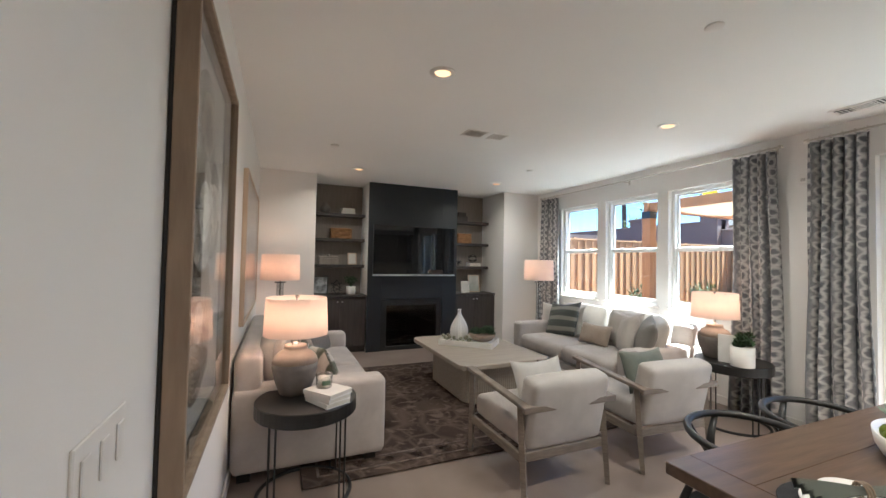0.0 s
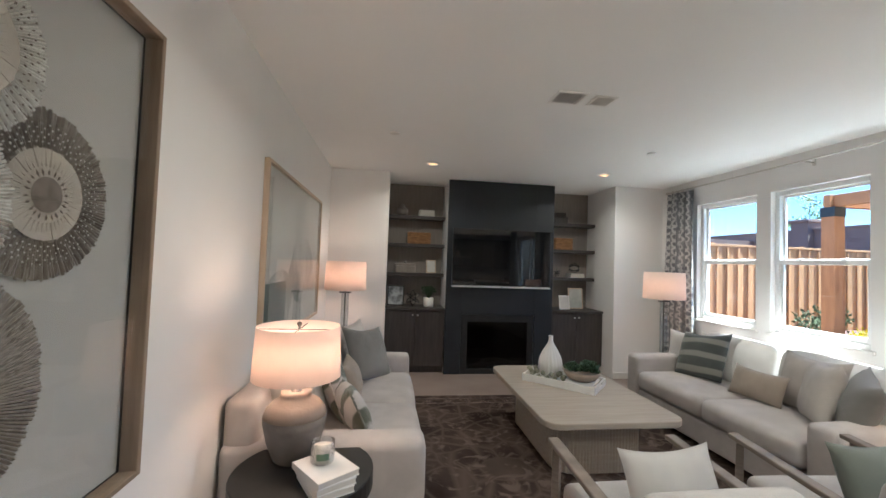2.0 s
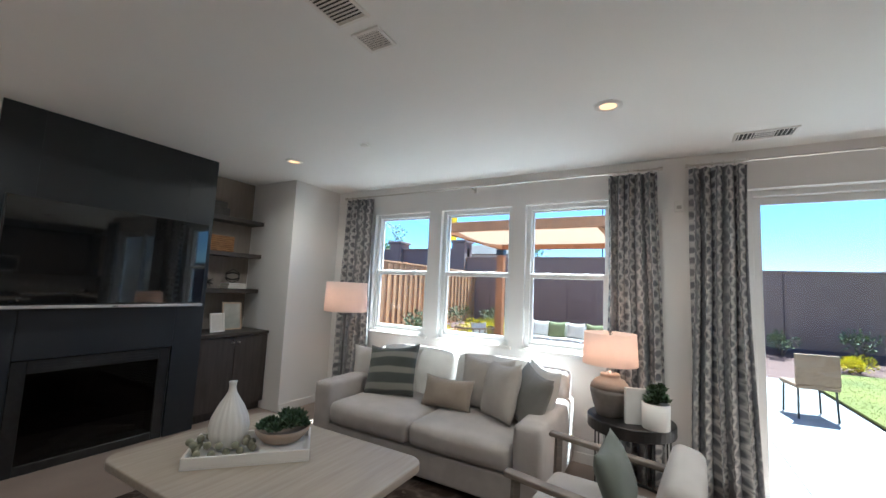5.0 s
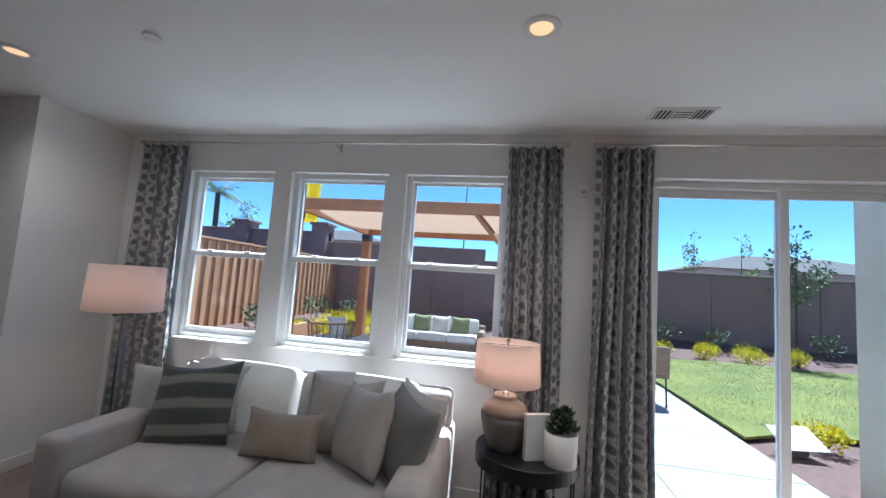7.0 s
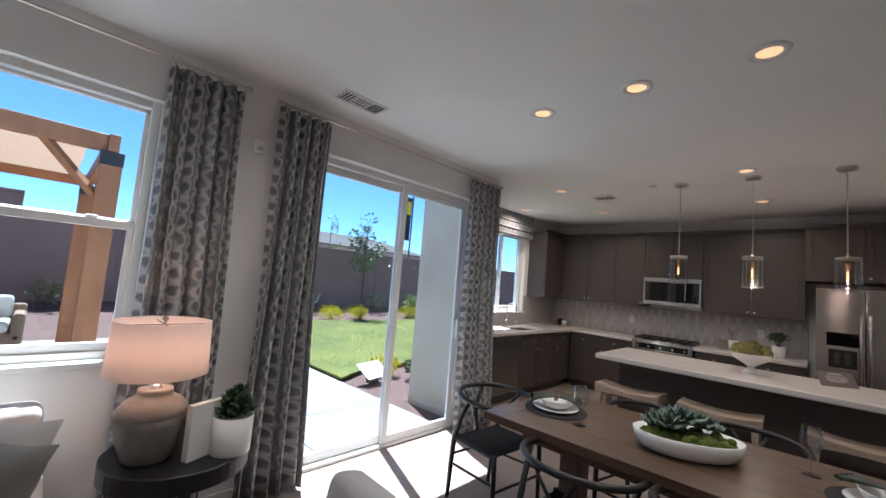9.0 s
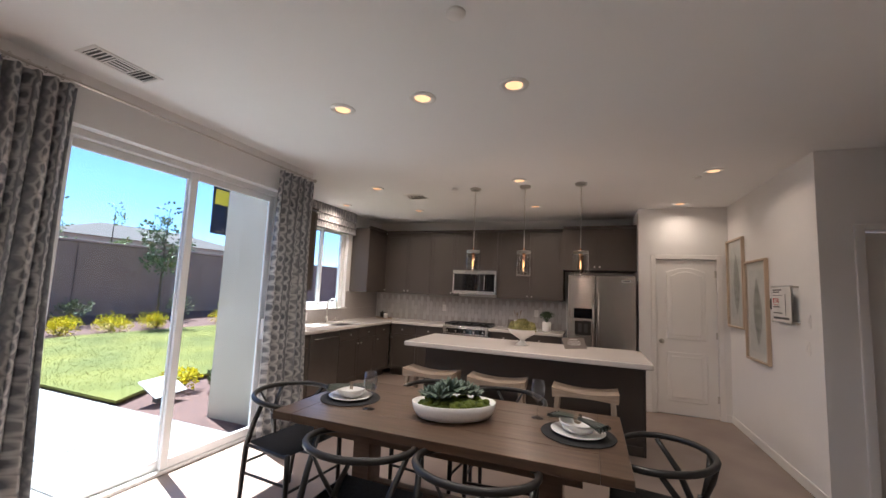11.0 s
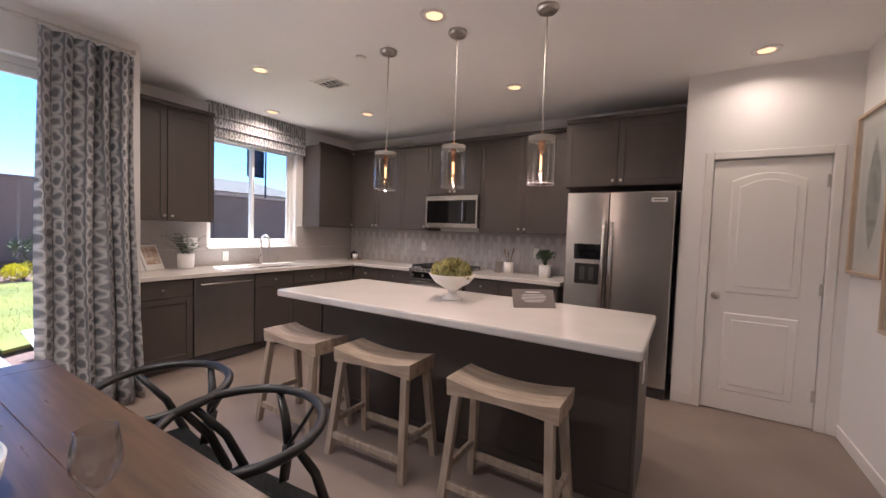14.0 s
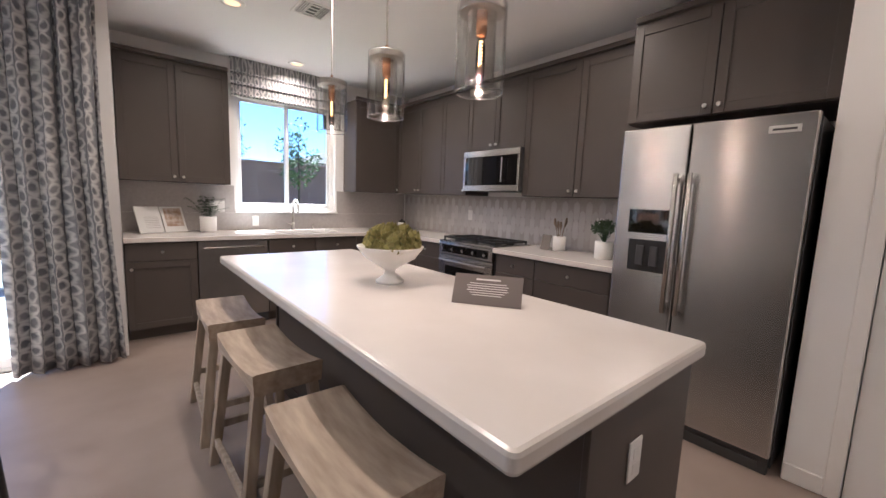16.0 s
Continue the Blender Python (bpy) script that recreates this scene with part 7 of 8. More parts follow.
cp = thing("succulent_planter", "grey-green succulents and moss in an oval white bowl on the table", "plant", pose(2.387, 0.835, TZ, 0, 0, 28))
part("bowl", lathe([(0, 0), (0.165, 0), (0.205, 0.010), (0.232, 0.042), (0.243, 0.090), (0.236, 0.092), (0.22, 0.075), (0, 0.068)], 64, sy=0.64), CERAMIC, cp, "oval white ceramic bowl", smooth=True)
rnd = random.Random(12)
bm = bmesh.new()
bmesh.ops.create_icosphere(bm, subdivisions=3, radius=1.0, matrix=Matrix.Translation((0, 0, 0.072)) @ Matrix.Diagonal((0.215, 0.136, 0.022, 1)))
for k in range(64):
    a, q = rnd.uniform(0, 6.28), math.sqrt(rnd.random())
    r = rnd.uniform(0.014, 0.028)
    mt = Matrix.Translation((0.19 * q * math.cos(a), 0.118 * q * math.sin(a), 0.078 + rnd.uniform(0, 0.014))) @ Matrix.Diagonal((r, r, r * 0.8, 1))
    bmesh.ops.create_icosphere(bm, subdivisions=2, radius=1.0, matrix=mt)
part("moss", bm, MOSS, cp, "bright green moss", smooth=True)
for x, y, z, r in ((0.02, -0.02, 0.135, 0.10), (0.09, 0.04, 0.12, 0.085), (0.06, -0.07, 0.115, 0.08), (-0.07, -0.05, 0.12, 0.085), (0.14, -0.02, 0.11, 0.07), (-0.12, -0.06, 0.11, 0.065)):
    bm = bmesh.new()
    rosette(bm, rnd, (x, y, z), r * 1.1, 4)
    part("rosette", bm, SUCCULENT, cp)["kind"] = "stuff"

# ---- worktop things ----
fb = thing("fruit_bowl", "white footed compote bowl of green artichokes", "bowl", pose(2.375, -1.49, 0.91) @ Matrix.Scale(1.1, 4))
part("pedestal_bowl", lathe([(0, 0), (0.062, 0), (0.06, 0.01), (0.028, 0.035), (0.024, 0.055), (0.05, 0.075), (0.11, 0.11), (0.145, 0.155), (0.15, 0.165), (0.144, 0.165), (0.10, 0.12), (0, 0.085)], 48), CERAMIC, fb, smooth=True)
for k in range(11):
    a, q = k * 2.4, 0.034 * math.sqrt(k)
    bm = bmesh.new()
    for l in range(5):
        n = 7
        for j in range(n):
            an = 2 * math.pi * (j + 0.5 * (l % 2)) / n
            rr, zz = 0.034 * math.cos(l * 0.3), -0.02 + l * 0.012
            p = Vector((rr * math.cos(an), rr * math.sin(an), zz))
            s = Vector((-math.sin(an), math.cos(an), 0)) * 0.014
            o = Vector((math.cos(an), math.sin(an), 0)) * 0.006
            v = [bm.verts.new(p - s * 0.7 - o * 2), bm.verts.new(p + s * 0.7 - o * 2), bm.verts.new(p + s + o + Vector((0, 0, 0.012))), bm.verts.new(p + o * 0.2 + Vector((0, 0, 0.028))), bm.verts.new(p - s + o + Vector((0, 0, 0.012)))]
            bm.faces.new(v)
    bmesh.ops.create_icosphere(bm, subdivisions=2, radius=0.032)
    ob = part("artichoke", bm, ARTICHOKE, fb)
    ob.matrix_basis = pose(q * math.cos(a), q * math.sin(a), 0.165 + (0.035 if k < 4 else 0.005), rnd.uniform(-40, 40), rnd.uniform(-40, 40), 0) @ Matrix.Scale(1.3, 4)

TEXTW = material("sign_lettering", (0.72, 0.70, 0.67), (0.70, 0.68, 0.65), scale=9, rough=0.7)
sg = thing("tabletop_sign", "small taupe angled information sign on the island", "sign", pose(1.80, -1.58, 0.91, 0, 0, 216))
bm = boxes((-0.14, 0.14, -0.002, 0.002, 0.0, 0.13))
bmesh.ops.rotate(bm, verts=bm.verts, cent=(0, 0, 0), matrix=Matrix.Rotation(radians(-32), 3, "X"))
bmesh.ops.translate(bm, verts=bm.verts, vec=(0, 0, 0.002))
part("plate", bm, material("taupe_sign", (0.165, 0.14, 0.128), (0.15, 0.127, 0.117), scale=4, rough=0.35), sg)
bm = bmesh.new()
for k in range(7):
    w = (0.05, 0.075, 0.085, 0.08, 0.085, 0.07, 0.06)[k]
    box(bm, -w, w, -0.0034, -0.0026, 0.105 - k * 0.010 - (0.006 if k else 0), 0.108 - k * 0.010 - (0.006 if k else 0) + (0.004 if k == 0 else 0))
bmesh.ops.rotate(bm, verts=bm.verts, cent=(0, 0, 0), matrix=Matrix.Rotation(radians(-32), 3, "X"))
bmesh.ops.translate(bm, verts=bm.verts, vec=(0, 0, 0.002))
part("lettering", bm, TEXTW, sg)


def potted(m, r, h, kind, label, seed):
    p = thing("potted_plant", label, "plant", m)
    part("pot", lathe([(0, 0), (r * 0.92, 0), (r * 0.96, 0.004), (r, h), (r * 0.93, h), (r * 0.9, h - 0.015), (0, h - 0.018)], 32), CERAMIC, p, "white ceramic pot", smooth=True)
    rn = random.Random(seed)
    bm = bmesh.new()
    if kind == "herb":
        for k in range(60):
            a, t = rn.uniform(0, 6.28), rn.uniform(0, 0.55)
            tip = Vector((math.cos(a) * t * 0.16, math.sin(a) * t * 0.16, h + 0.08 + rn.random() * 0.06))
            tube([(0, 0, h - 0.02), tuple(tip * 0.6 + Vector((0, 0, h * 0.35))), tuple(tip)], 0.0014, 3, bm)
            leaf_cluster(bm, rn, 9, 0.02, 0.026, tip)
    else:
        for k in range(16):
            a = rn.uniform(0, 6.28)
            ln, rise = rn.uniform(0.10, 0.22), rn.uniform(0.10, 0.24)
            pts = [Vector((math.cos(a) * ln * t, math.sin(a) * ln * t, h - 0.02 + rise * math.sin(t * 1.7))) for t in (0, 0.25, 0.5, 0.75, 1.0)]
            s = Vector((-math.sin(a), math.cos(a), 0))
            for t in range(1, 10):
                u = t / 10
                i = min(int(u * 4), 3)
                c = pts[i].lerp(pts[i + 1], u * 4 - i)
                w = 0.042 * math.sin(math.pi * u) + 0.012
                f = Vector((math.cos(a), math.sin(a), 0)) * 0.014
                for sg_ in (-1, 1):
                    v = [bm.verts.new(c), bm.verts.new(c + s * sg_ * w * 0.5 + f * 1.2 + Vector((0, 0, 0.006))), bm.verts.new(c + s * sg_ * w + f), bm.verts.new(c + s * sg_ * w * 0.5)]
                    bm.faces.new(v)
    part("foliage", bm, LEAF, p)


potted(pose(2.30, -3.42, 0.91), 0.068, 0.14, "herb", "bushy green herb in a white pot on the worktop", 4)
potted(pose(5.42, -1.17, 0.91), 0.078, 0.155, "fern", "small green fern in a white pot by the window", 5)
ut = thing("utensil_crock", "white crock of wooden utensils on the worktop", "crock", pose(2.78, -3.53, 0.91))
part("crock", lathe([(0, 0), (0.055, 0), (0.058, 0.13), (0.053, 0.13), (0.05, 0.01), (0, 0.01)], 28), CERAMIC, ut, smooth=True)
for k, (a, l) in enumerate(((20, 0.29), (100, 0.27), (190, 0.30), (300, 0.26))):
    e = (0.045 * math.cos(radians(a)), 0.045 * math.sin(radians(a)))
    part("spoon", tube([(0, 0, 0.015), (e[0] * 0.8, e[1] * 0.8, l * 0.7), (e[0] * 1.1, e[1] * 1.1, l * 0.85), (e[0] * 1.2, e[1] * 1.2, l)], [0.006, 0.006, 0.02, 0.012], 8, flat=(1, 0.4)), FRAMEWOOD, ut, smooth=True)
sl = thing("card_holder", "small grey cooking card leaning by the crock", "card", pose(2.89, -3.46, 0.911, -14, 0, 175))
part("card", boxes((-0.05, 0.05, 0.0, 0.006, 0, 0.14)), STONE, sl)
ob = thing("open_book", "open cookbook on a stand on the worktop", "book", pose(5.38, -0.80, 0.912, -24, 0, -68))
part("page_block", boxes((-0.21, -0.004, 0, 0.014, 0.0, 0.27), (0.004, 0.21, 0, 0.014, 0.0, 0.27), bevel=0.003, seg=1), BOOK, ob)
part("photo", boxes((0.03, 0.19, -0.0012, -0.0002, 0.06, 0.25)), material("food_photo", (0.34, 0.22, 0.14), (0.60, 0.52, 0.45), scale=22, rough=0.5), ob)
part("text_lines", boxes(*[(-0.15, -0.03, -0.001, -0.0002, 0.05 + k * 0.018, 0.054 + k * 0.018) for k in range(7)]), GREYBOARD, ob)
tr = thing("tray", "small wooden tray in the worktop corner", "tray", pose(5.25, -3.45, 0.91, 0, 0, -38))
part("tray_base", boxes((-0.17, 0.17, -0.09, 0.09, 0, 0.012), (-0.17, 0.17, -0.09, -0.08, 0.012, 0.03), (-0.17, 0.17, 0.08, 0.09, 0.012, 0.03)), FRAMEWOOD, tr)
TM = pose(5.25, -3.45, 0.922, 0, 0, -38)
kt = thing("canister", "black lidded canister on the corner tray", "canister", TM @ pose(0.06, 0, 0))
part("body", lathe([(0, 0), (0.045, 0), (0.048, 0.09), (0, 0.09)], 24), BLACK, kt, smooth=True)
part("lid", lathe([(0, 0.0905), (0.048, 0.0905), (0.046, 0.10), (0.012, 0.105), (0.012, 0.125), (0, 0.127)], 24), BLACK, kt, smooth=True)
mg = thing("mug", "white ceramic mug on the corner tray", "mug", TM @ pose(-0.09, 0, 0))
part("body", lathe([(0, 0), (0.036, 0), (0.038, 0.085), (0.034, 0.085), (0.032, 0.008), (0, 0.008)], 24), CERAMIC, mg, smooth=True)
part("handle", tube([(0.036, 0, 0.07), (0.06, 0, 0.06), (0.06, 0, 0.03), (0.036, 0, 0.02)], 0.005, 8), CERAMIC, mg, smooth=True)

# ---- wall plates and the price board ----
def plate(name, label, cat, m, sw):
    p = thing(name, label, cat, m)
    part("cover_plate", boxes((-0.035 * sw, 0.035 * sw, -0.006, 0, -0.058, 0.058), bevel=0.002, seg=1), TRIM, p)
    for k in range(sw):
        x = -0.035 * sw + 0.07 * k + 0.035
        part("rocker", boxes((x - 0.016, x + 0.016, -0.010, -0.0062, -0.033, 0.033), bevel=0.002, seg=1), CERAMIC, p)


plate("light_switch", "white triple rocker light switch by the framed discs", "switch", pose(-0.10, 1.04, 1.15, 0, 0, 90), 3)
# this upper plate takes the place of a small white wall card
plate("light_switch", "rocker plate standing in for a small white card by the hall corner", "switch", pose(KX, -1.045, 1.37, 0, 0, 90), 1)
plate("light_switch", "white rocker switch below the card stand-in by the hall corner", "switch", pose(KX, -1.08, 1.15, 0, 0, 90), 1)
plate("wall_outlet", "white outlet in the backsplash", "outlet", pose(4.15, SB + 0.012, 1.16, 0, 0, 180), 1)
plate("wall_outlet", "white outlet in the backsplash", "outlet", pose(2.50, SB + 0.012, 1.16, 0, 0, 180), 1)
plate("wall_outlet", "white outlet beside the sink", "outlet", pose(5.558, -1.66, 1.01, 0, 0, -90), 1)
plate("wall_outlet", "white double outlet under the wall cabinet", "outlet", pose(5.558, -1.28, 1.17, 0, 0, -90), 2)
th = thing("thermostat", "small black wall thermostat", "thermostat", pose(KX, -1.69, 1.50, 0, 0, 90))
part("body", boxes((-0.042, 0.042, -0.02, 0, -0.055, 0.055), bevel=0.012, seg=3), BLACK, th)
pb = thing("price_board", "clear acrylic wall board with a printed price sheet", "sign", pose(KX, -1.39, 1.50, 0, 0, 90))
part("backing", boxes((-0.21, 0.21, -0.05, -0.044, -0.17, 0.17)), ACRYLIC, pb, "clear acrylic sheet")
part("sheet", boxes((-0.19, 0.19, -0.054, -0.0505, -0.155, 0.155)), BOOK, pb, "printed white sheet")
bm = bmesh.new()
for k in range(5):
    box(bm, -0.16, 0.02 - 0.05 * (k % 2), -0.0556, -0.0546, (0.125, 0.105, 0.078, -0.03, -0.085)[k], (0.135, 0.115, 0.083, -0.02, -0.075)[k])
box(bm, 0.085, 0.092, -0.0556, -0.0546, -0.1, 0.09)
box(bm, -0.16, 0.15, -0.0556, -0.0546, -0.135, -0.115)
part("print_bars", bm, DARKGREY, pb)
part("red_bar", boxes((-0.16, -0.05, -0.0558, -0.0547, -0.008, -0.004)), material("red_ink", (0.5, 0.05, 0.05), (0.45, 0.05, 0.05), scale=9, rough=0.8), pb)
fig = bpy.data.curves.new("figures", "FONT")
fig.body, fig.size, fig.extrude = "$238", 0.062, 0.0004
fig_ob = new("figures", fig)
me = bpy.data.meshes.new_from_object(fig_ob)
bpy.data.objects.remove(fig_ob)
me.materials.append(bpy.data.materials["red_ink"])
fo = new("figures", me)
fo.parent = pb
fo.matrix_basis = pose(-0.165, -0.0552, 0.012, 90, 0, 0)
for x in (-0.195, 0.195):
    for z in (-0.155, 0.155):
        part("standoff", tube([(x, 0, z), (x, -0.058, z)], 0.009, 12), NICKEL, pb)


# ---- shelf decor ----
def books(x, y, z, n, label, rot=0):
    for k in range(n):
        b = thing("book", label, "book", pose(x, y, z + 0.032 * k + 0.001, 0, 0, rot + 3 * k), group="shelf books")
        part("cover", boxes((-0.12 + 0.006 * k, 0.12 - 0.006 * k, -0.08, 0.08, 0, 0.003), (-0.12 + 0.006 * k, 0.12 - 0.006 * k, -0.08, 0.08, 0.028, 0.031), (-0.12 + 0.006 * k, 0.12 - 0.006 * k, 0.077, 0.08, 0.003, 0.028)), BOOK, b)
        part("page_block", boxes((-0.115 + 0.006 * k, 0.115 - 0.006 * k, -0.078, 0.0768, 0.0031, 0.0279)), PAPER, b)


def basket(x, y, z, w, d, h):
    b = thing("woven_basket", "brown woven rattan basket box on the shelf", "basket", pose(x, y, z), group="shelf baskets")
    bm = bmesh.new()
    rows, n = 8, 40
    for r in range(rows):
        zz = h * (r + 0.5) / rows
        pts = []
        for i in range(n):
            a = 2 * math.pi * i / n
            c, s = math.cos(a), math.sin(a)
            q = max(abs(c) / (w / 2), abs(s) / (d / 2))
            wv = 1 + 0.03 * math.sin(n / 2 * a + math.pi * r)
            pts.append((c / q * wv * 0.96, s / q * wv * 0.96, zz))
        tube(pts, h / rows * 0.55, 5, bm, closed=True)
    part("weave", bm, BASKET, b)
    part("floor", boxes((-w / 2 + 0.01, w / 2 - 0.01, -d / 2 + 0.01, d / 2 - 0.01, 0.002, 0.01)), BASKET, b)


def knot(x, y, z, r, rot):
    k = thing("metal_knot_ornament", "black open geometric metal orb ornament", "ornament", pose(x, y, z + r, 0, 0, rot), group="knot ornaments")
    for i, (ax, an) in enumerate((("X", 0), ("X", 60), ("X", 120), ("Y", 55), ("Y", 125))):
        o = part("band", tube(arc(0, 0, r * 0.95, 0, 360, 0, 6)[:-1], 0.006, 6, closed=True), BLACK, k)
        o.matrix_basis = Matrix.Rotation(radians(an), 4, ax) @ Matrix.Rotation(radians(90), 4, "Y")


def photo_frame(x, y, z, w, h, rot, mat, inner):
    f = thing("photo_frame", "small framed picture leaning on the shelf", "picture frame", pose(x, y, z + 0.0015, -9, 0, rot), group="shelf frames")
    part("frame", boxes((-w / 2, -w / 2 + 0.015, 0, 0.015, 0, h), (w / 2 - 0.015, w / 2, 0, 0.015, 0, h), (-w / 2 + 0.015, w / 2 - 0.015, 0, 0.015, 0, 0.015), (-w / 2 + 0.015, w / 2 - 0.015, 0, 0.015, h - 0.015, h)), mat, f)
    part("picture", boxes((-w / 2 + 0.015, w / 2 - 0.015, 0.005, 0.012, 0.015, h - 0.015)), inner, f)


GREYPRINT = material("grey_print", (0.40, 0.40, 0.40), (0.12, 0.12, 0.12), scale=9, rough=0.8, fac=(0.4, 0.6))
books(1.22, 6.87, 2.235, 3, "white book in a short stack on the high shelf")
basket(1.12, 6.87, 1.822, 0.34, 0.20, 0.17)
photo_frame(1.32, 6.86, 1.392, 0.15, 0.20, 4, PALEFRAME, MATBOARD)
photo_frame(0.80, 6.74, 0.91, 0.24, 0.29, -6, EBONY, GREYPRINT)
knot(1.05, 6.68, 0.91, 0.12, 20)
potted(pose(1.28, 6.70, 0.91), 0.075, 0.13, "herb", "leafy plant in a white pot on the alcove cabinet", 14)
dd = thing("lidded_box", "dark taupe lidded box with a knob on the alcove shelf", "box", pose(0.93, 6.87, 1.392))
part("body", boxes((-0.15, 0.15, -0.09, 0.09, 0, 0.10), bevel=0.004, seg=1), TAUPE, dd)
part("lid", boxes((-0.153, 0.153, -0.093, 0.093, 0.101, 0.132), bevel=0.006), TAUPE, dd)
part("knob", lathe([(0, 0.132), (0.02, 0.132), (0.012, 0.142), (0.024, 0.155), (0.018, 0.168), (0, 0.17)], 16), STONE, dd, "dark round knob", smooth=True)
vs_ = thing("pottery_vase", "dark round pottery vase on the high shelf", "vase", pose(0.86, 6.87, 2.235))
part("body", lathe([(0, 0), (0.05, 0), (0.085, 0.05), (0.08, 0.10), (0.03, 0.14), (0.04, 0.17), (0.033, 0.17), (0, 0.13)], 24), STONE, vs_, smooth=True)
bx = thing("carved_box", "dark carved wooden box on the high shelf", "box", pose(3.34, 6.87, 2.235))
part("body", boxes((-0.11, 0.11, -0.07, 0.07, 0, 0.10), bevel=0.004, seg=1), CABDARK, bx)
part("lid", boxes((-0.08, 0.08, -0.06, 0.06, 0.101, 0.17), bevel=0.006), CABDARK, bx)
basket(3.38, 6.87, 1.822, 0.30, 0.20, 0.18)
books(3.62, 6.87, 1.392, 2, "white book under the metal ornament")
knot(3.60, 6.87, 1.456, 0.085, 45)
star = thing("star_ornament", "small dark branching star ornament on the shelf", "ornament", pose(3.30, 6.87, 1.392))
bm = bmesh.new()
for k in range(9):
    v = Vector((rnd.gauss(0, 1), rnd.gauss(0, 1) * 0.6, rnd.gauss(0, 1))).normalized() * 0.07
    tube([(0, 0, 0.075), tuple(v + Vector((0, 0, 0.075)))], [0.009, 0.002], 6, bm)
tube([(0, 0, 0.0), (0, 0, 0.075)], 0.008, 6, bm)
part("spikes", bm, BLACK, star)
photo_frame(3.36, 6.66, 0.91, 0.17, 0.21, 5, CERAMIC, MATBOARD)
photo_frame(3.60, 6.78, 0.91, 0.23, 0.32, -3, PALEFRAME, SAGEPAPER)

# side table under the window: book and plant
b2 = thing("book", "white hardback standing upright by the lamp", "book", pose(4.02, 2.50, 0.601, 0, 0, -68), group="books on the side table")
part("cover", boxes((-0.09, 0.09, -0.018, -0.015, 0, 0.25), (-0.09, 0.09, 0.015, 0.018, 0, 0.25), (-0.09, -0.087, -0.015, 0.015, 0, 0.25)), BOOK, b2)
part("page_block", boxes((-0.086, 0.085, -0.0148, 0.0148, 0.003, 0.247)), PAPER, b2)
pp = thing("potted_plant", "dark jade succulent in a white cylinder pot beside the lamp", "plant", pose(4.00, 2.385, 0.60))
part("pot", lathe([(0, 0), (0.088, 0), (0.09, 0.004), (0.092, 0.175), (0.085, 0.175), (0.083, 0.15), (0, 0.148)], 36), CERAMIC, pp, "white ceramic pot", smooth=True)
bm = bmesh.new()
rn = random.Random(31)
for k in range(13):
    a, q = rn.uniform(0, 6.28), 0.06 * math.sqrt(rn.random())
    rosette(bm, rn, (q * math.cos(a), q * math.sin(a), 0.165 + rn.uniform(0, 0.10)), rn.uniform(0.05, 0.075), 4)
part("foliage", bm, LEAF, pp)


# ---- garden ----
GZ = -0.06
structure("ground", boxes((-400, 400, -400, 400, -0.9, -0.45)), MULCH, "distant bare ground", "ground")
bm = bmesh.new()
nx, ny = 60, 80
rn = random.Random(2)


def berm(x, y):
    wall = max(0.0, 1 - abs(15.4 - x) / 2.2)
    side = max(0.0, 1 - abs(9.1 - y) / 2.6) if x > 6 else max(0.0, 1 - abs(9.1 - y) / 1.5) * 0.5
    return GZ - 0.03 + 0.36 * max(wall * min(1.0, max(0.0, (x - 12) / 3)), side) + 0.02 * noise.noise((x * 1.5, y * 1.5, 0))


g = [[bm.verts.new((5.8 + 9.8 * i / nx, -14 + 23.2 * j / ny, berm(5.8 + 9.8 * i / nx, -14 + 23.2 * j / ny))) for j in range(ny + 1)] for i in range(nx + 1)]
for i in range(nx):
    for j in range(ny):
        bm.faces.new((g[i][j], g[i + 1][j], g[i + 1][j + 1], g[i][j + 1]))
structure("planting_bed", bm, MULCH, "reddish bark mulch planting bed along the wall", "mulch", smooth=True)
structure("side_yard", boxes((4.82, 5.82, -0.376, -0.124, -0.3, GZ - 0.02), (4.82, 5.82, 7.0, 9.2, -0.3, GZ - 0.02), (-2, 4.82, 7.2, 9.2, -0.3, GZ - 0.02)), MULCH, "mulched side yard", "ground")

# patio slabs with joints
pat = tagged(part("patio", boxes((4.81, 11.6, -0.12, 6.9, -0.3, GZ - 0.012)), CONCRETE), "pale concrete patio with scored joints", "patio", kind="structure")
for i in range(6):
    for j in range(5):
        x0, y0 = 4.81 + i * 1.13, -0.12 + j * 1.40
        part("slab", boxes((x0 + 0.007, x0 + 1.123, y0 + 0.007, y0 + 1.393, GZ - 0.011, GZ), bevel=0.004, seg=1), CONCRETE, pat)
# lawn in front of the sliding door, curving away from the patio
bm = bmesh.new()
pts = [(7.0, -0.14), (12.3, -0.14), (13.0, -1.0), (13.3, -3.0), (13.2, -8.0), (12.0, -13.0), (7.0, -13.0), (7.2, -3.0), (7.5, -1.1)]
bm.faces.new([bm.verts.new((x, y, GZ + 0.01)) for x, y in pts])
ex = bmesh.ops.extrude_face_region(bm, geom=bm.faces[:])
bmesh.ops.translate(bm, verts=[v for v in ex["geom"] if isinstance(v, bmesh.types.BMVert)], vec=(0, 0, 0.035))
bmesh.ops.recalc_face_normals(bm, faces=bm.faces)
lawn = tagged(part("lawn", bm, GRASS), "mown green lawn", "lawn", kind="structure")
bm = bmesh.new()
rn = random.Random(4)
n_blades = 0
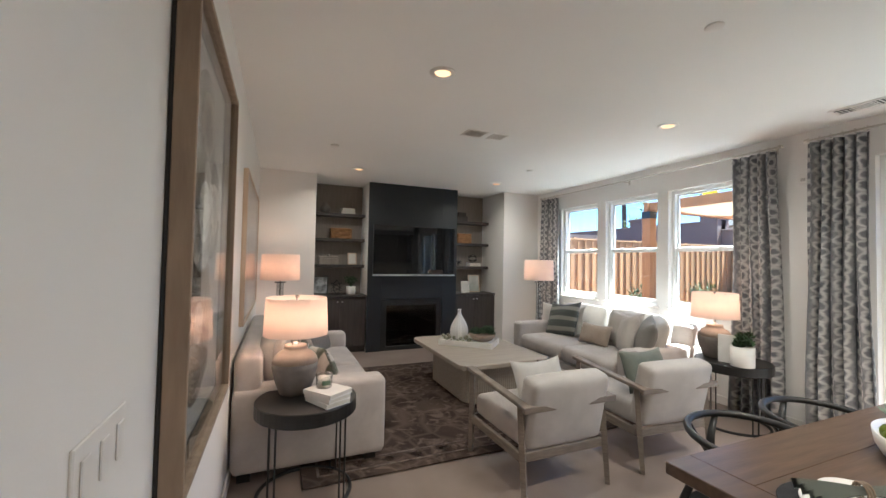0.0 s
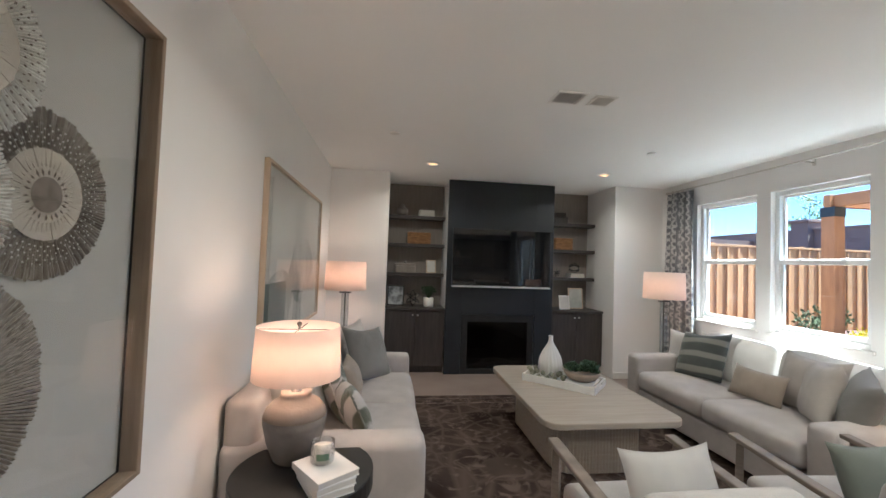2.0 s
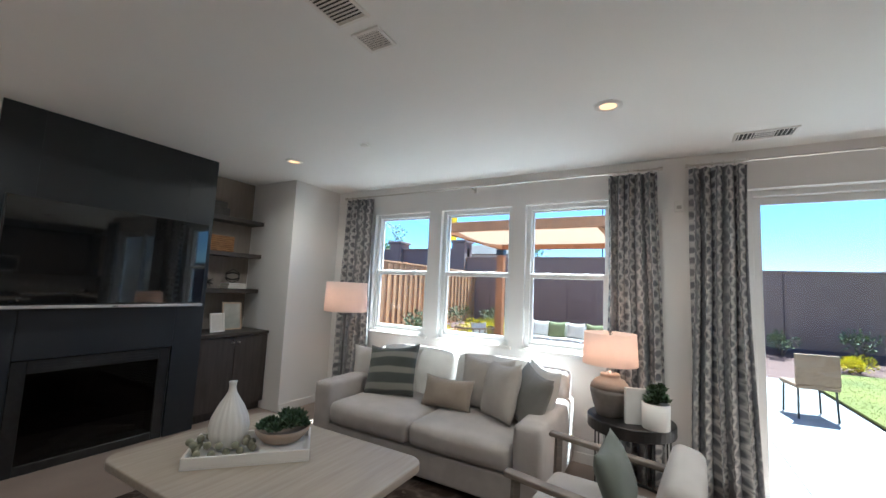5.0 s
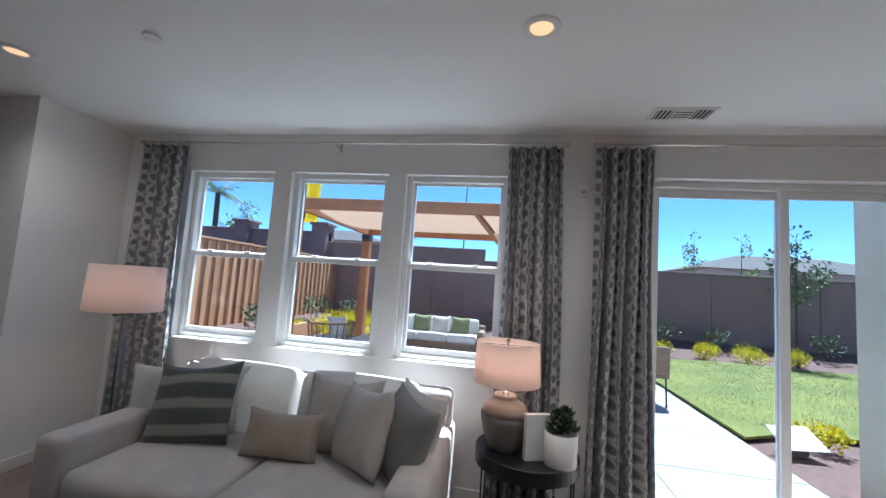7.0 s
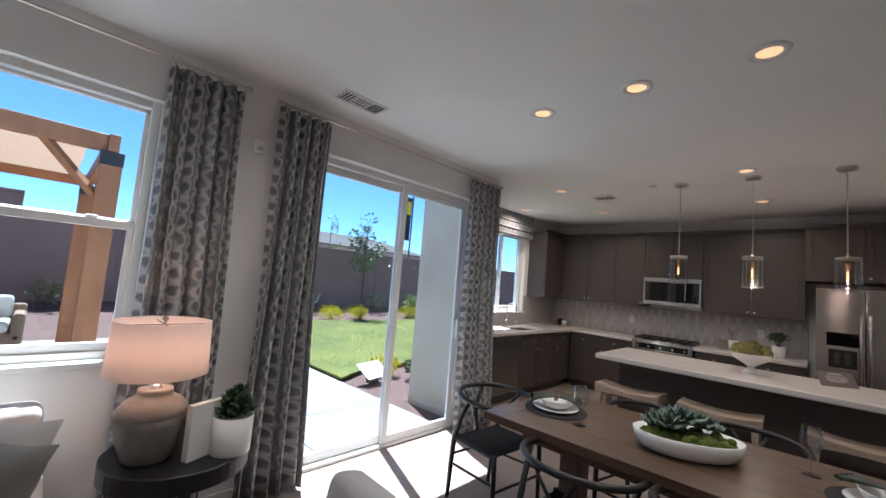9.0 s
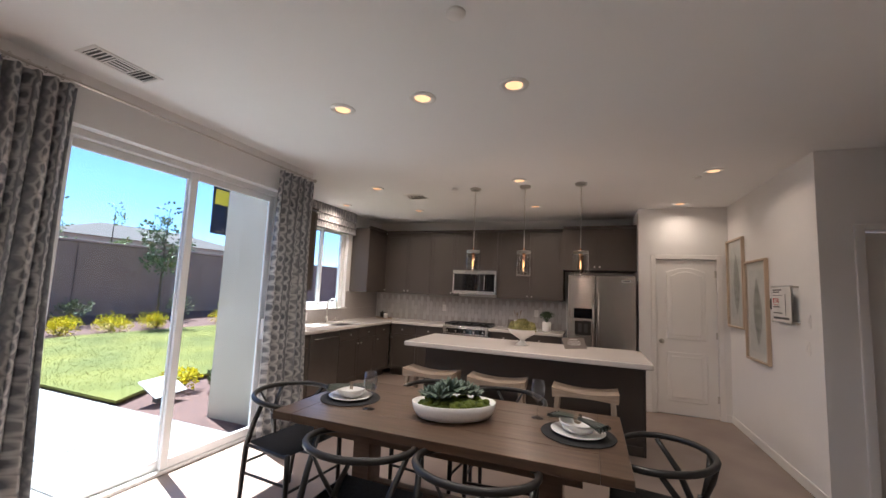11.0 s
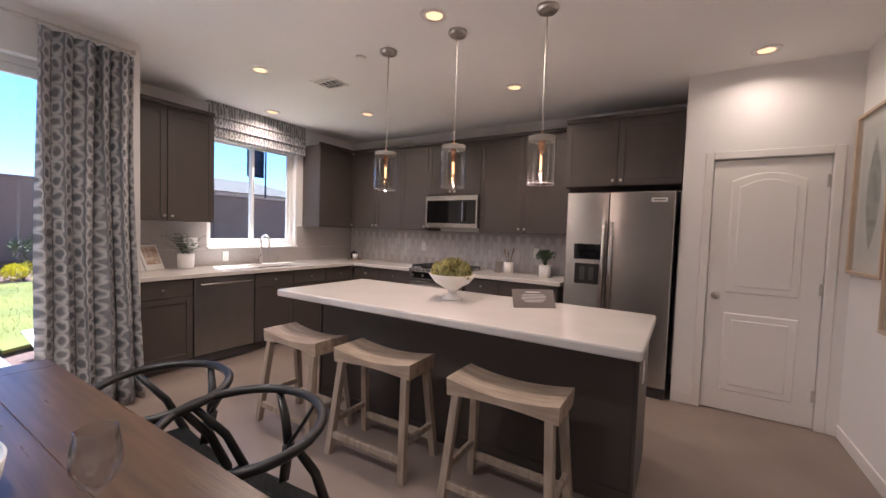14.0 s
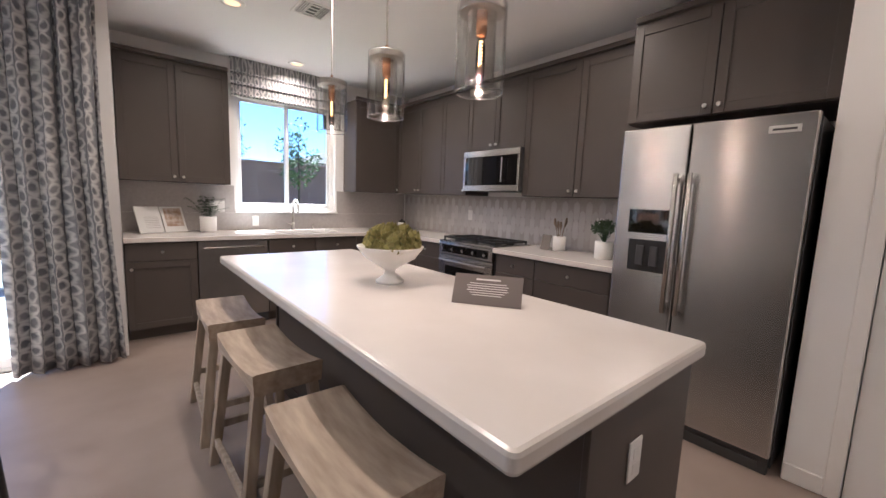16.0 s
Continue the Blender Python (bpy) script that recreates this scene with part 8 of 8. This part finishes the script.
while n_blades < 26000:
    x, y = rn.uniform(7.0, 13.2), rn.uniform(-9.0, -0.16)
    if x < 7.5 or x > 12.3 and y > -1.0:
        continue
    h, a = rn.uniform(0.010, 0.026), rn.uniform(0, 6.28)
    dx, dy = math.cos(a) * 0.004, math.sin(a) * 0.004
    lx, ly = rn.uniform(-0.02, 0.02), rn.uniform(-0.02, 0.02)
    bm.faces.new((bm.verts.new((x - dx, y - dy, GZ + 0.044)), bm.verts.new((x + dx, y + dy, GZ + 0.044)), bm.verts.new((x + lx, y + ly, GZ + 0.046 + h))))
    n_blades += 1
tagged(part("grass", bm, material("grass_blade", (0.195, 0.175, 0.018), (0.14, 0.135, 0.012), scale=3, rough=0.8, vary=0.3, island=True)), "short green grass blades", "grass", kind="stuff")

# garden wall
gw = tagged(part("garden_wall", boxes((15.5, 15.75, -30, 3.6, -0.4, 2.38), (15.5, 15.75, 3.6, 9.6, -0.4, 2.78), (15.5, 15.75, 9.6, 22, -0.4, 3.15)), BLOCK), "brown rendered masonry garden wall", "wall", kind="structure")
part("wall_cap", boxes((15.46, 15.79, -30, 3.6, 2.38, 2.46), (15.46, 15.79, 3.6, 9.6, 2.78, 2.86), (15.46, 15.79, 9.6, 22, 3.15, 3.23), bevel=0.01, seg=1), BLOCK, gw)
for k in range(14):
    y = -22 + 3.05 * k
    if abs(y - 3.6) > 0.5:
        part("control_joint", boxes((15.494, 15.4995, y - 0.012, y + 0.012, -0.4, 2.37)), material("joint_shadow", (0.09, 0.06, 0.055), (0.08, 0.05, 0.045), scale=5, rough=0.9) if k == 0 else bpy.data.materials["joint_shadow"], gw)
for y in (9.9, 13.2):
    part("pillar", boxes((15.25, 15.95, y - 0.3, y + 0.3, -0.4, 3.45), (15.18, 16.02, y - 0.37, y + 0.37, 3.45, 3.55), bevel=0.01, seg=1), BLOCK, gw)

# cedar fence on the side boundary
fe = thing("fence", "cedar board fence with posts and rails on the side boundary", "fence", pose(0, 9.2, 0))
x = 1.0
k = 0
base_board = None
while x < 15.42:
    o = None
    if base_board is None:
        base_board = part("board", boxes((0, 0.128, -0.02, 0.0, 0.02, 2.16), bevel=0.003, seg=1), CEDAR, fe)
        o = base_board
    else:
        o = base_board.copy()
        scene.collection.objects.link(o)
    o.location = (x, -0.006 if k % 2 else 0.008, 0)
    x += 0.137
    k += 1
base_batten = None
x = 1.13
while x < 15.4:
    if base_batten is None:
        base_batten = part("batten", boxes((-0.022, 0.022, -0.048, -0.027, 0.05, 2.14), bevel=0.002, seg=1), CEDAR, fe)
        o = base_batten
    else:
        o = base_batten.copy()
        scene.collection.objects.link(o)
    o.location = (x, 0, 0)
    x += 0.274
for z in (0.12, 2.17):
    part("rail", boxes((1.0, 15.45, -0.055, 0.04, z, z + 0.05), bevel=0.004, seg=1), CEDAR, fe)
for x in (1.0, 3.4, 5.8, 8.2, 10.6, 13.0, 15.38):
    part("post", boxes((x - 0.045, x + 0.045, 0.02, 0.11, -0.35, 2.25), bevel=0.004, seg=1), CEDAR, fe)
rb = thing("planter_edging", "low timber raised-bed edging against the fence", "garden bed", pose(0, 0, 0))
part("board", boxes((6.2, 12.6, 7.55, 7.60, -0.2, 0.38), bevel=0.005, seg=1), CEDAR, rb)
part("board", boxes((6.2, 9.4, 7.05, 7.10, -0.2, 0.18), bevel=0.005, seg=1), CEDAR, rb)

# pergola with canvas canopy
pg = thing("pergola", "orange-stained timber pergola with canvas canopy", "pergola", pose(0, 0, 0))
PX0, PX1, PY0, PY1, PZ = 7.7, 11.1, 2.72, 6.35, 2.66
for x in (PX0, PX1):
    for y in (PY0, PY1):
        q = part("post", boxes((x - 0.10, x + 0.10, y - 0.10, y + 0.10, GZ, PZ), bevel=0.008, seg=1), PERGOLA, pg)
        part("post_cap_bracket", boxes((x - 0.106, x + 0.106, y - 0.106, y + 0.106, PZ - 0.16, PZ - 0.005)), BLACK, q, "black steel bracket")
for y in (PY0, PY1):
    part("beam", boxes((PX0 - 0.12, PX1 + 0.12, y - 0.05, y + 0.05, PZ, PZ + 0.19), bevel=0.006, seg=1), PERGOLA, pg)
for x in (PX0, PX1):
    part("beam", boxes((x - 0.05, x + 0.05, PY0 + 0.051, PY1 - 0.051, PZ, PZ + 0.19), bevel=0.006, seg=1), PERGOLA, pg)
for x, s in ((PX0, 1),):
    for y, ys in ((PY0, 1),):
        part("knee_brace", tube([(x, y + ys * 0.06, PZ - 0.55), (x, y + ys * 0.55, PZ + 0.02)], 0.05, 4), PERGOLA, pg)
        part("knee_brace", tube([(x + s * 0.06, y, PZ - 0.55), (x + s * 0.55, y, PZ + 0.02)], 0.05, 4), PERGOLA, pg)
bm = bmesh.new()
n = 16
cg = [[bm.verts.new((PX0 + 0.08 + (PX1 - PX0 - 0.16) * i / n, PY0 + 0.2 + (PY1 - PY0 - 0.3) * j / n, PZ + 0.15 - 0.16 * math.sin(math.pi * i / n) ** 0.8 * (0.8 + 0.2 * math.sin(math.pi * j / n)))) for j in range(n + 1)] for i in range(n + 1)]
for i in range(n):
    for j in range(n):
        bm.faces.new((cg[i][j], cg[i + 1][j], cg[i + 1][j + 1], cg[i][j + 1]))
part("canopy", bm, CANVAS, pg, "sagging tan canvas canopy", smooth=True)


def garden_sofa(m, w, label):
    s = thing("outdoor_sofa", label, "outdoor sofa", m, group="outdoor sofas")
    part("frame", cushion(0, 0, 0.19, w, 0.85, 0.30, 0.04, (0, 0, 0)), WICKER, s, smooth=True)
    part("backrest", cushion(0, 0.37, 0.45, w, 0.12, 0.50, 0.05, (0, 0, 0)), WICKER, s, smooth=True)
    for k in (-1, 1):
        part("arm", cushion(k * (w / 2 - 0.07), 0.0, 0.40, 0.14, 0.85, 0.40, 0.05, (0, 0, 0)), WICKER, s, smooth=True)
    for k in (-1, 0, 1):
        c = (w - 0.3) / 3
        part("seat_cushion", cushion(k * c, -0.06, 0.42, c - 0.01, 0.72, 0.15, 0.05, (0, 0, 0.02)), WHITECLOTH, s, smooth=True)
        part("back_cushion", cushion(k * c, 0.26, 0.66, c - 0.01, 0.16, 0.34, 0.06, (0, 0.02, 0)), WHITECLOTH, s, smooth=True)
    for x in (-w / 2 + 0.08, w / 2 - 0.08):
        for y in (-0.38, 0.38):
            part("foot", boxes((x - 0.03, x + 0.03, y - 0.03, y + 0.03, 0, 0.06)), BLACK, s)


garden_sofa(pose(10.6, 4.35, GZ, 0, 0, -90), 2.3, "wicker outdoor sofa with white cushions under the pergola")
OUT = [WHITECLOTH, material("lime_cushion", (0.20, 0.215, 0.10), (0.16, 0.175, 0.085), scale=9, rough=0.9), CREAMCLOTH, bpy.data.materials["lime_cushion"]]
for k, y in enumerate((5.05, 4.65, 4.2, 3.75)):
    pillow(0.42, 0.40, 0.14, OUT[k], pose(10.55, y, GZ + 0.50, -16, 0, -90), "outdoor scatter pillow on the garden sofa", 40 + k)
ott = thing("outdoor_ottoman", "white cushioned wicker outdoor ottoman", "ottoman", pose(8.9, 5.2, GZ))
part("frame", cushion(0, 0, 0.17, 0.8, 0.8, 0.32, 0.05, (0, 0, 0)), WICKER, ott, smooth=True)
part("cushion", cushion(0, 0, 0.41, 0.82, 0.82, 0.14, 0.06, (0, 0, 0.02)), WHITECLOTH, ott, smooth=True)
oc = thing("outdoor_chair", "rattan rope outdoor lounge chair with white cushions", "outdoor chair", pose(8.7, 6.0, GZ, 0, 0, 150))
part("seat_cushion", cushion(0, 0, 0.40, 0.6, 0.6, 0.14, 0.05, (0, 0, 0.02)), WHITECLOTH, oc, smooth=True)
for k in range(13):
    a = radians(190 - 16.7 * k)
    part("rattan_rib", tube([(0.34 * math.cos(a), 0.30 * math.sin(a), 0.02), (0.40 * math.cos(a), 0.36 * math.sin(a), 0.4), (0.46 * math.cos(a), 0.42 * math.sin(a), 0.75)], 0.012, 6), WICKER, oc)
part("rattan_hoop", tube([(0.46 * math.cos(radians(190 - 200 * i / 18)), 0.42 * math.sin(radians(190 - 200 * i / 18)), 0.75) for i in range(19)], 0.018, 8), WICKER, oc)
part("seat_base", disc(0.36, 0.02, 0.32, 28), WICKER, oc)
pillow(0.42, 0.40, 0.15, WHITECLOTH, pose(8.75, 5.86, GZ + 0.48, -14, 0, -30), "white outdoor pillow on the rattan chair", 50)
# second seat by the house, seen past the patio door
garden_chair = thing("outdoor_dining_chair", "tan woven outdoor dining chair on the patio", "outdoor chair", pose(8.35, 0.55, GZ, 0, 0, 100))
part("seat", cushion(0, 0, 0.44, 0.5, 0.5, 0.06, 0.02, (0, 0, 0)), WICKER, garden_chair, smooth=True)
part("backrest", cushion(0, 0.24, 0.68, 0.5, 0.04, 0.42, 0.018, (0, 0, 0)), WICKER, garden_chair, smooth=True)
for x in (-0.22, 0.22):
    for y in (-0.22, 0.22):
        part("leg", tube([(x, y, 0), (x * 0.95, y * 0.95, 0.42)], 0.014, 8), BLACK, garden_chair)


def shrub(x, y, r, h, mat, label, seed, count=420, size=0.07):
    s = thing("shrub", label, "shrub", pose(x, y, berm(x, y)), group="garden shrubs")
    rn = random.Random(seed)
    bm = bmesh.new()
    for k in range(7):
        a = rn.uniform(0, 6.28)
        tube([(0, 0, -0.02), (math.cos(a) * r * 0.3, math.sin(a) * r * 0.3, h * 0.35), (math.cos(a) * r * 0.6, math.sin(a) * r * 0.6, h * 0.7)], [0.012, 0.008, 0.004], 5, bm)
    part("stems", bm, BARK, s)
    bm = bmesh.new()
    for k in range(9):
        a, q = rn.uniform(0, 6.28), r * 0.55 * math.sqrt(rn.random())
        leaf_cluster(bm, rn, count // 9, r * rn.uniform(0.35, 0.55), size, (q * math.cos(a), q * math.sin(a), h * rn.uniform(0.4, 0.7)), flat=0.75, up=0.7)
    part("foliage", bm, mat, s)


def mound(x, y, r, h, label, seed, count=900, size=0.05):
    """A low dense cushion of upright bright shoots."""
    s = thing("shrub", label, "shrub", pose(x, y, GZ + 0.04), group="garden shrubs")
    rn = random.Random(seed)
    bm = bmesh.new()
    for k in range(6):
        a = rn.uniform(0, 6.28)
        tube([(0, 0, -0.02), (math.cos(a) * r * 0.3, math.sin(a) * r * 0.3, h * 0.4), (math.cos(a) * r * 0.6, math.sin(a) * r * 0.6, h * 0.65)], [0.012, 0.008, 0.004], 5, bm)
    part("stems", bm, BARK, s)
    bm = bmesh.new()
    for k in range(5):
        a, q = rn.uniform(0, 6.28), r * 0.5 * math.sqrt(rn.random())
        leaf_cluster(bm, rn, count // 5, r * rn.uniform(0.5, 0.7), size, (q * math.cos(a), q * math.sin(a), h * rn.uniform(0.45, 0.6)), flat=h / r * 0.75, up=0.9)
    part("foliage", bm, BLOOM, s)


for k, (y, r, h) in enumerate(((-1.61, 0.36, 0.32), (-2.67, 0.42, 0.38), (-3.77, 0.48, 0.38), (-4.95, 0.42, 0.34), (-7.2, 0.45, 0.38), (-9.3, 0.45, 0.38))):
    mound(13.7, y, r, h, "low bright yellow mounded shrub by the wall", 60 + k)
for k, (x, y, r) in enumerate(((12.2, 7.3, 0.60), (12.9, 6.6, 0.6), (11.9, 6.75, 0.5), (13.4, 7.6, 0.5), (13.7, 5.6, 0.5), (11.4, 7.4, 0.5), (10.8, 7.9, 0.45), (11.3, 6.9, 0.45), (12.7, 7.1, 0.5))):
    mound(x, y, r, 0.5 * r + 0.18, "low bright yellow mounded shrub near the pergola", 80 + k, 1000)
GREY = material("olive_shrub_leaf", (0.09, 0.11, 0.05), (0.13, 0.15, 0.07), scale=9, rough=0.7, vary=0.3, island=True)
for k, (x, y, r) in enumerate(((14.6, -0.4, 0.4), (14.7, -2.0, 0.5), (14.7, -3.4, 0.4), (14.6, -6.3, 0.5), (10.0, 8.3, 0.5), (12.6, 8.4, 0.5), (14.3, 7.9, 0.5), (9.4, 7.9, 0.4), (14.8, 3.0, 0.4), (14.8, 1.2, 0.45))):
    shrub(x, y, r, r * 1.7, GREY, "loose olive-green shrub in the mulch bed", 100 + k, 240, 0.09)
shrub(7.05, -0.98, 0.24, 0.32, BLOOM, "small yellow-flowered shrub beside the path", 130, 260, 0.06)
shrub(6.6, -1.3, 0.22, 0.34, GREY, "small grassy shrub beside the path", 131, 200, 0.08)


def tree(x, y, z, h, crown, seed, mat, label, leaves=900, size=0.11):
    t = thing("tree", label, "tree", pose(x, y, z), group="garden trees")
    rn = random.Random(seed)
    bm = bmesh.new()
    tube([(0, 0, -0.1), (0.02, 0.01, h * 0.3), (-0.02, 0.03, h * 0.6), (0.01, 0.0, h * 0.95)], [0.045, 0.035, 0.022, 0.006], 8, bm)
    tips = []
    for k in range(11):
        a, z0 = rn.uniform(0, 6.28), h * rn.uniform(0.38, 0.82)
        ln = crown * rn.uniform(0.5, 1.0) * (1.1 - 0.5 * z0 / h)
        e = (ln * math.cos(a), ln * math.sin(a), z0 + ln * 0.75)
        tube([(0, 0, z0), (e[0] * 0.5, e[1] * 0.5, z0 + ln * 0.3), e], [0.014, 0.009, 0.003], 5, bm)
        tips += [e, (e[0] * 0.65, e[1] * 0.65, z0 + ln * 0.45)]
    tips.append((0, 0, h * 0.95))
    part("trunk", bm, BARK, t)
    bm = bmesh.new()
    for e in tips:
        leaf_cluster(bm, rn, leaves // len(tips), crown * rn.uniform(0.22, 0.36), size, e, up=0.2)
    part("crown", bm, mat, t)


TREELEAF = material("tree_leaf", (0.075, 0.115, 0.040), (0.12, 0.16, 0.06), scale=6, rough=0.6, vary=0.35, island=True)
tree(13.9, -5.1, 0.1, 3.6, 0.75, 7, TREELEAF, "young green tree by the garden wall")
tree(18.0, -4.25, 0.0, 4.2, 0.55, 8, YOUNGLEAF, "thin young tree beyond the wall", 520, 0.10)
tree(18.0, -5.9, 0.0, 4.2, 0.6, 9, YOUNGLEAF, "thin young tree beyond the wall", 620, 0.10)
shrub(13.9, -7.7, 0.5, 1.05, YOUNGLEAF, "fresh green upright shrub against the garden wall", 10, 700, 0.08)
tree(21, 17.5, 0.0, 5.4, 1.2, 11, YOUNGLEAF, "slim green tree behind the fence", 700, 0.16)
tree(24, 9.0, 0.0, 5.3, 1.3, 12, YOUNGLEAF, "green tree beyond the wall", 600, 0.16)

pm = thing("palm_tree", "tall palm with drooping fronds beyond the fence", "palm tree", pose(26, 23.6, 0))
part("trunk", tube([(0, 0, -0.5), (0.1, 0, 3), (0, 0, 7.0)], [0.24, 0.19, 0.17], 10), BARK, pm)
bm = bmesh.new()
rn = random.Random(17)
for k in range(34):
    a, rise = rn.uniform(0, 6.28), rn.uniform(-0.4, 1.6)
    prev = None
    for i in range(13):
        u = i / 12
        p = Vector((math.cos(a) * (2.0 - 0.5 * abs(rise)) * u, math.sin(a) * (2.0 - 0.5 * abs(rise)) * u, 7.0 + rise * 1.3 * u - 0.9 * u * u))
        s = Vector((-math.sin(a), math.cos(a), 0))
        for sg_ in (-1, 1):
            e = p + s * sg_ * 0.45 * math.sin(math.pi * min(u + 0.1, 1)) + Vector((math.cos(a) * 0.2, math.sin(a) * 0.2, -0.15))
            bm.faces.new((bm.verts.new(p), bm.verts.new(p + Vector((math.cos(a), math.sin(a), 0)) * 0.09), bm.verts.new(e)))
part("fronds", bm, YOUNGLEAF, pm)

# neighbours
def house(x, y, w, d, h, label, rise=1.6):
    hs = thing("house", label, "house", pose(x, y, 0))
    part("wall", boxes((-w / 2, w / 2, -d / 2, d / 2, -0.4, h)), HOUSE, hs)
    bm = bmesh.new()
    o = 0.5
    v = [bm.verts.new(p) for p in ((-w / 2 - o, -d / 2 - o, h), (w / 2 + o, -d / 2 - o, h), (w / 2 + o, d / 2 + o, h), (-w / 2 - o, d / 2 + o, h), (0, -d / 2 + w / 2, h + rise), (0, d / 2 - w / 2, h + rise))]
    for f in ((0, 1, 4), (1, 2, 5, 4), (2, 3, 5), (3, 0, 4, 5), (3, 2, 1, 0)):
        bm.faces.new([v[i] for i in f])
    part("roof", bm, ROOF, hs, "brown tiled hip roof")
    for k in (-0.25, 0.25):
        part("window", boxes((-w / 2 - 0.03, -w / 2 - 0.005, d * k - 0.6, d * k + 0.6, 1.0, 2.2)), BLACKGLASS, hs)


house(41, -21, 9, 16, 4.3, "beige single-storey house beyond the wall")
house(44, 21.8, 9, 12, 5.3, "beige house with a brown roof in the distance")
house(40, -34, 9, 16, 2.9, "beige single-storey house further along the street")
# neighbour's terrace wall behind the fence
structure("neighbour_wall", boxes((2, 28, 15.2, 15.5, -0.4, 2.9)), BLOCK, "brown masonry wall behind the fence", "wall")


def banner(x, y, h, wid, hgt, mat, label, side=1):
    b = thing("feather_banner", label, "banner", pose(x, y, 0), group="banners")
    part("pole", tube([(0, 0, -0.3), (0, 0, h)], 0.04, 8), DARKGREY, b)
    bm = bmesh.new()
    n = 10
    cols = [[bm.verts.new((0.04 * math.sin(3 * u + 2 * v), side * (0.05 + wid * u), h - 0.1 - hgt * v)) for v in [j / n for j in range(n + 1)]] for u in [i / 4 for i in range(5)]]
    for i in range(4):
        for j in range(n):
            bm.faces.new((cols[i][j], cols[i + 1][j], cols[i + 1][j + 1], cols[i][j + 1]))
    bmesh.ops.solidify(bm, geom=bm.faces[:], thickness=0.01)
    part("cloth", bm, mat, b, smooth=True)
    return b


banner(20.0, 13.35, 7.1, 0.8, 2.8, YELLOW, "tall yellow banner on a dark pole beyond the wall", -1)
bn = banner(17.0, -9.8, 5.75, 0.85, 2.2, NAVY, "navy banner with a yellow square on a dark pole")
part("emblem", boxes((-0.07, -0.045, 0.16, 0.8, 4.75, 5.4)), YELLOW, bn, "yellow square emblem")
fp = thing("flagpole", "thin grey pole far beyond the garden wall", "pole", pose(30, 6.15, 0))
part("pole", tube([(0, 0, -0.4), (0, 0, 9.9)], [0.06, 0.035], 8), DARKGREY, fp)
part("finial", lathe([(0, 9.88), (0.09, 9.94), (0.09, 10.0), (0, 10.08)], 10), DARKGREY, fp)
ys = thing("yard_sign", "tilted white information panel on a low stand by the lawn", "sign", pose(6.72, -0.50, GZ, 0, 0, -78))
part("stand", boxes((-0.10, 0.10, -0.04, 0.04, 0, 0.10)), DARKGREY, ys)
bm = boxes((-0.24, 0.24, -0.16, 0.16, -0.006, 0.006), bevel=0.002, seg=1)
bmesh.ops.rotate(bm, verts=bm.verts, cent=(0, 0, 0), matrix=Matrix.Rotation(radians(32), 3, "X"))
bmesh.ops.translate(bm, verts=bm.verts, vec=(0, 0, 0.18))
part("panel", bm, BOOK, ys)

# backsplash pickets, one object each on a shared mesh
def picket_mesh(w, h):
    me = bpy.data.meshes.new("tile")
    bm = bmesh.new()
    o = [(-w / 2, -h / 2 + w / 2), (0, -h / 2), (w / 2, -h / 2 + w / 2), (w / 2, h / 2 - w / 2), (0, h / 2), (-w / 2, h / 2 - w / 2)]
    back = [bm.verts.new((x, 0, z)) for x, z in o]
    front = [bm.verts.new((x * 0.97, 0.003, z * 0.985)) for x, z in o]
    bm.faces.new(front[::-1])
    for i in range(6):
        j = (i + 1) % 6
        bm.faces.new((back[i], back[j], front[j], front[i]))
    bmesh.ops.recalc_face_normals(bm, faces=bm.faces)
    bm.to_mesh(me)
    bm.free()
    me.materials.append(TILE)
    return me


grout = bpy.data.objects["backsplash_grout"]
tw, tht = 0.062, 0.20
pm_ = picket_mesh(tw - 0.003, tht - 0.003)
count = 0
col = 0
x = 2.03 + tw / 2
while x < 5.55:
    z = 0.912 + tht / 2 - (0.5 * (tht - tw / 2) if col % 2 else 0)
    while z < 1.39:
        if z - tht / 2 >= 0.91 and z + tht / 2 <= 1.392:
            if count < 300:
                t = new("tile", pm_)
                t.parent = grout
                t.location = (x, SB + 0.0045, z)
                t.rotation_euler = (rnd.uniform(-0.012, 0.012), 0, rnd.uniform(-0.012, 0.012))
                count += 1
        z += tht - tw / 2
    x += tw
    col += 1
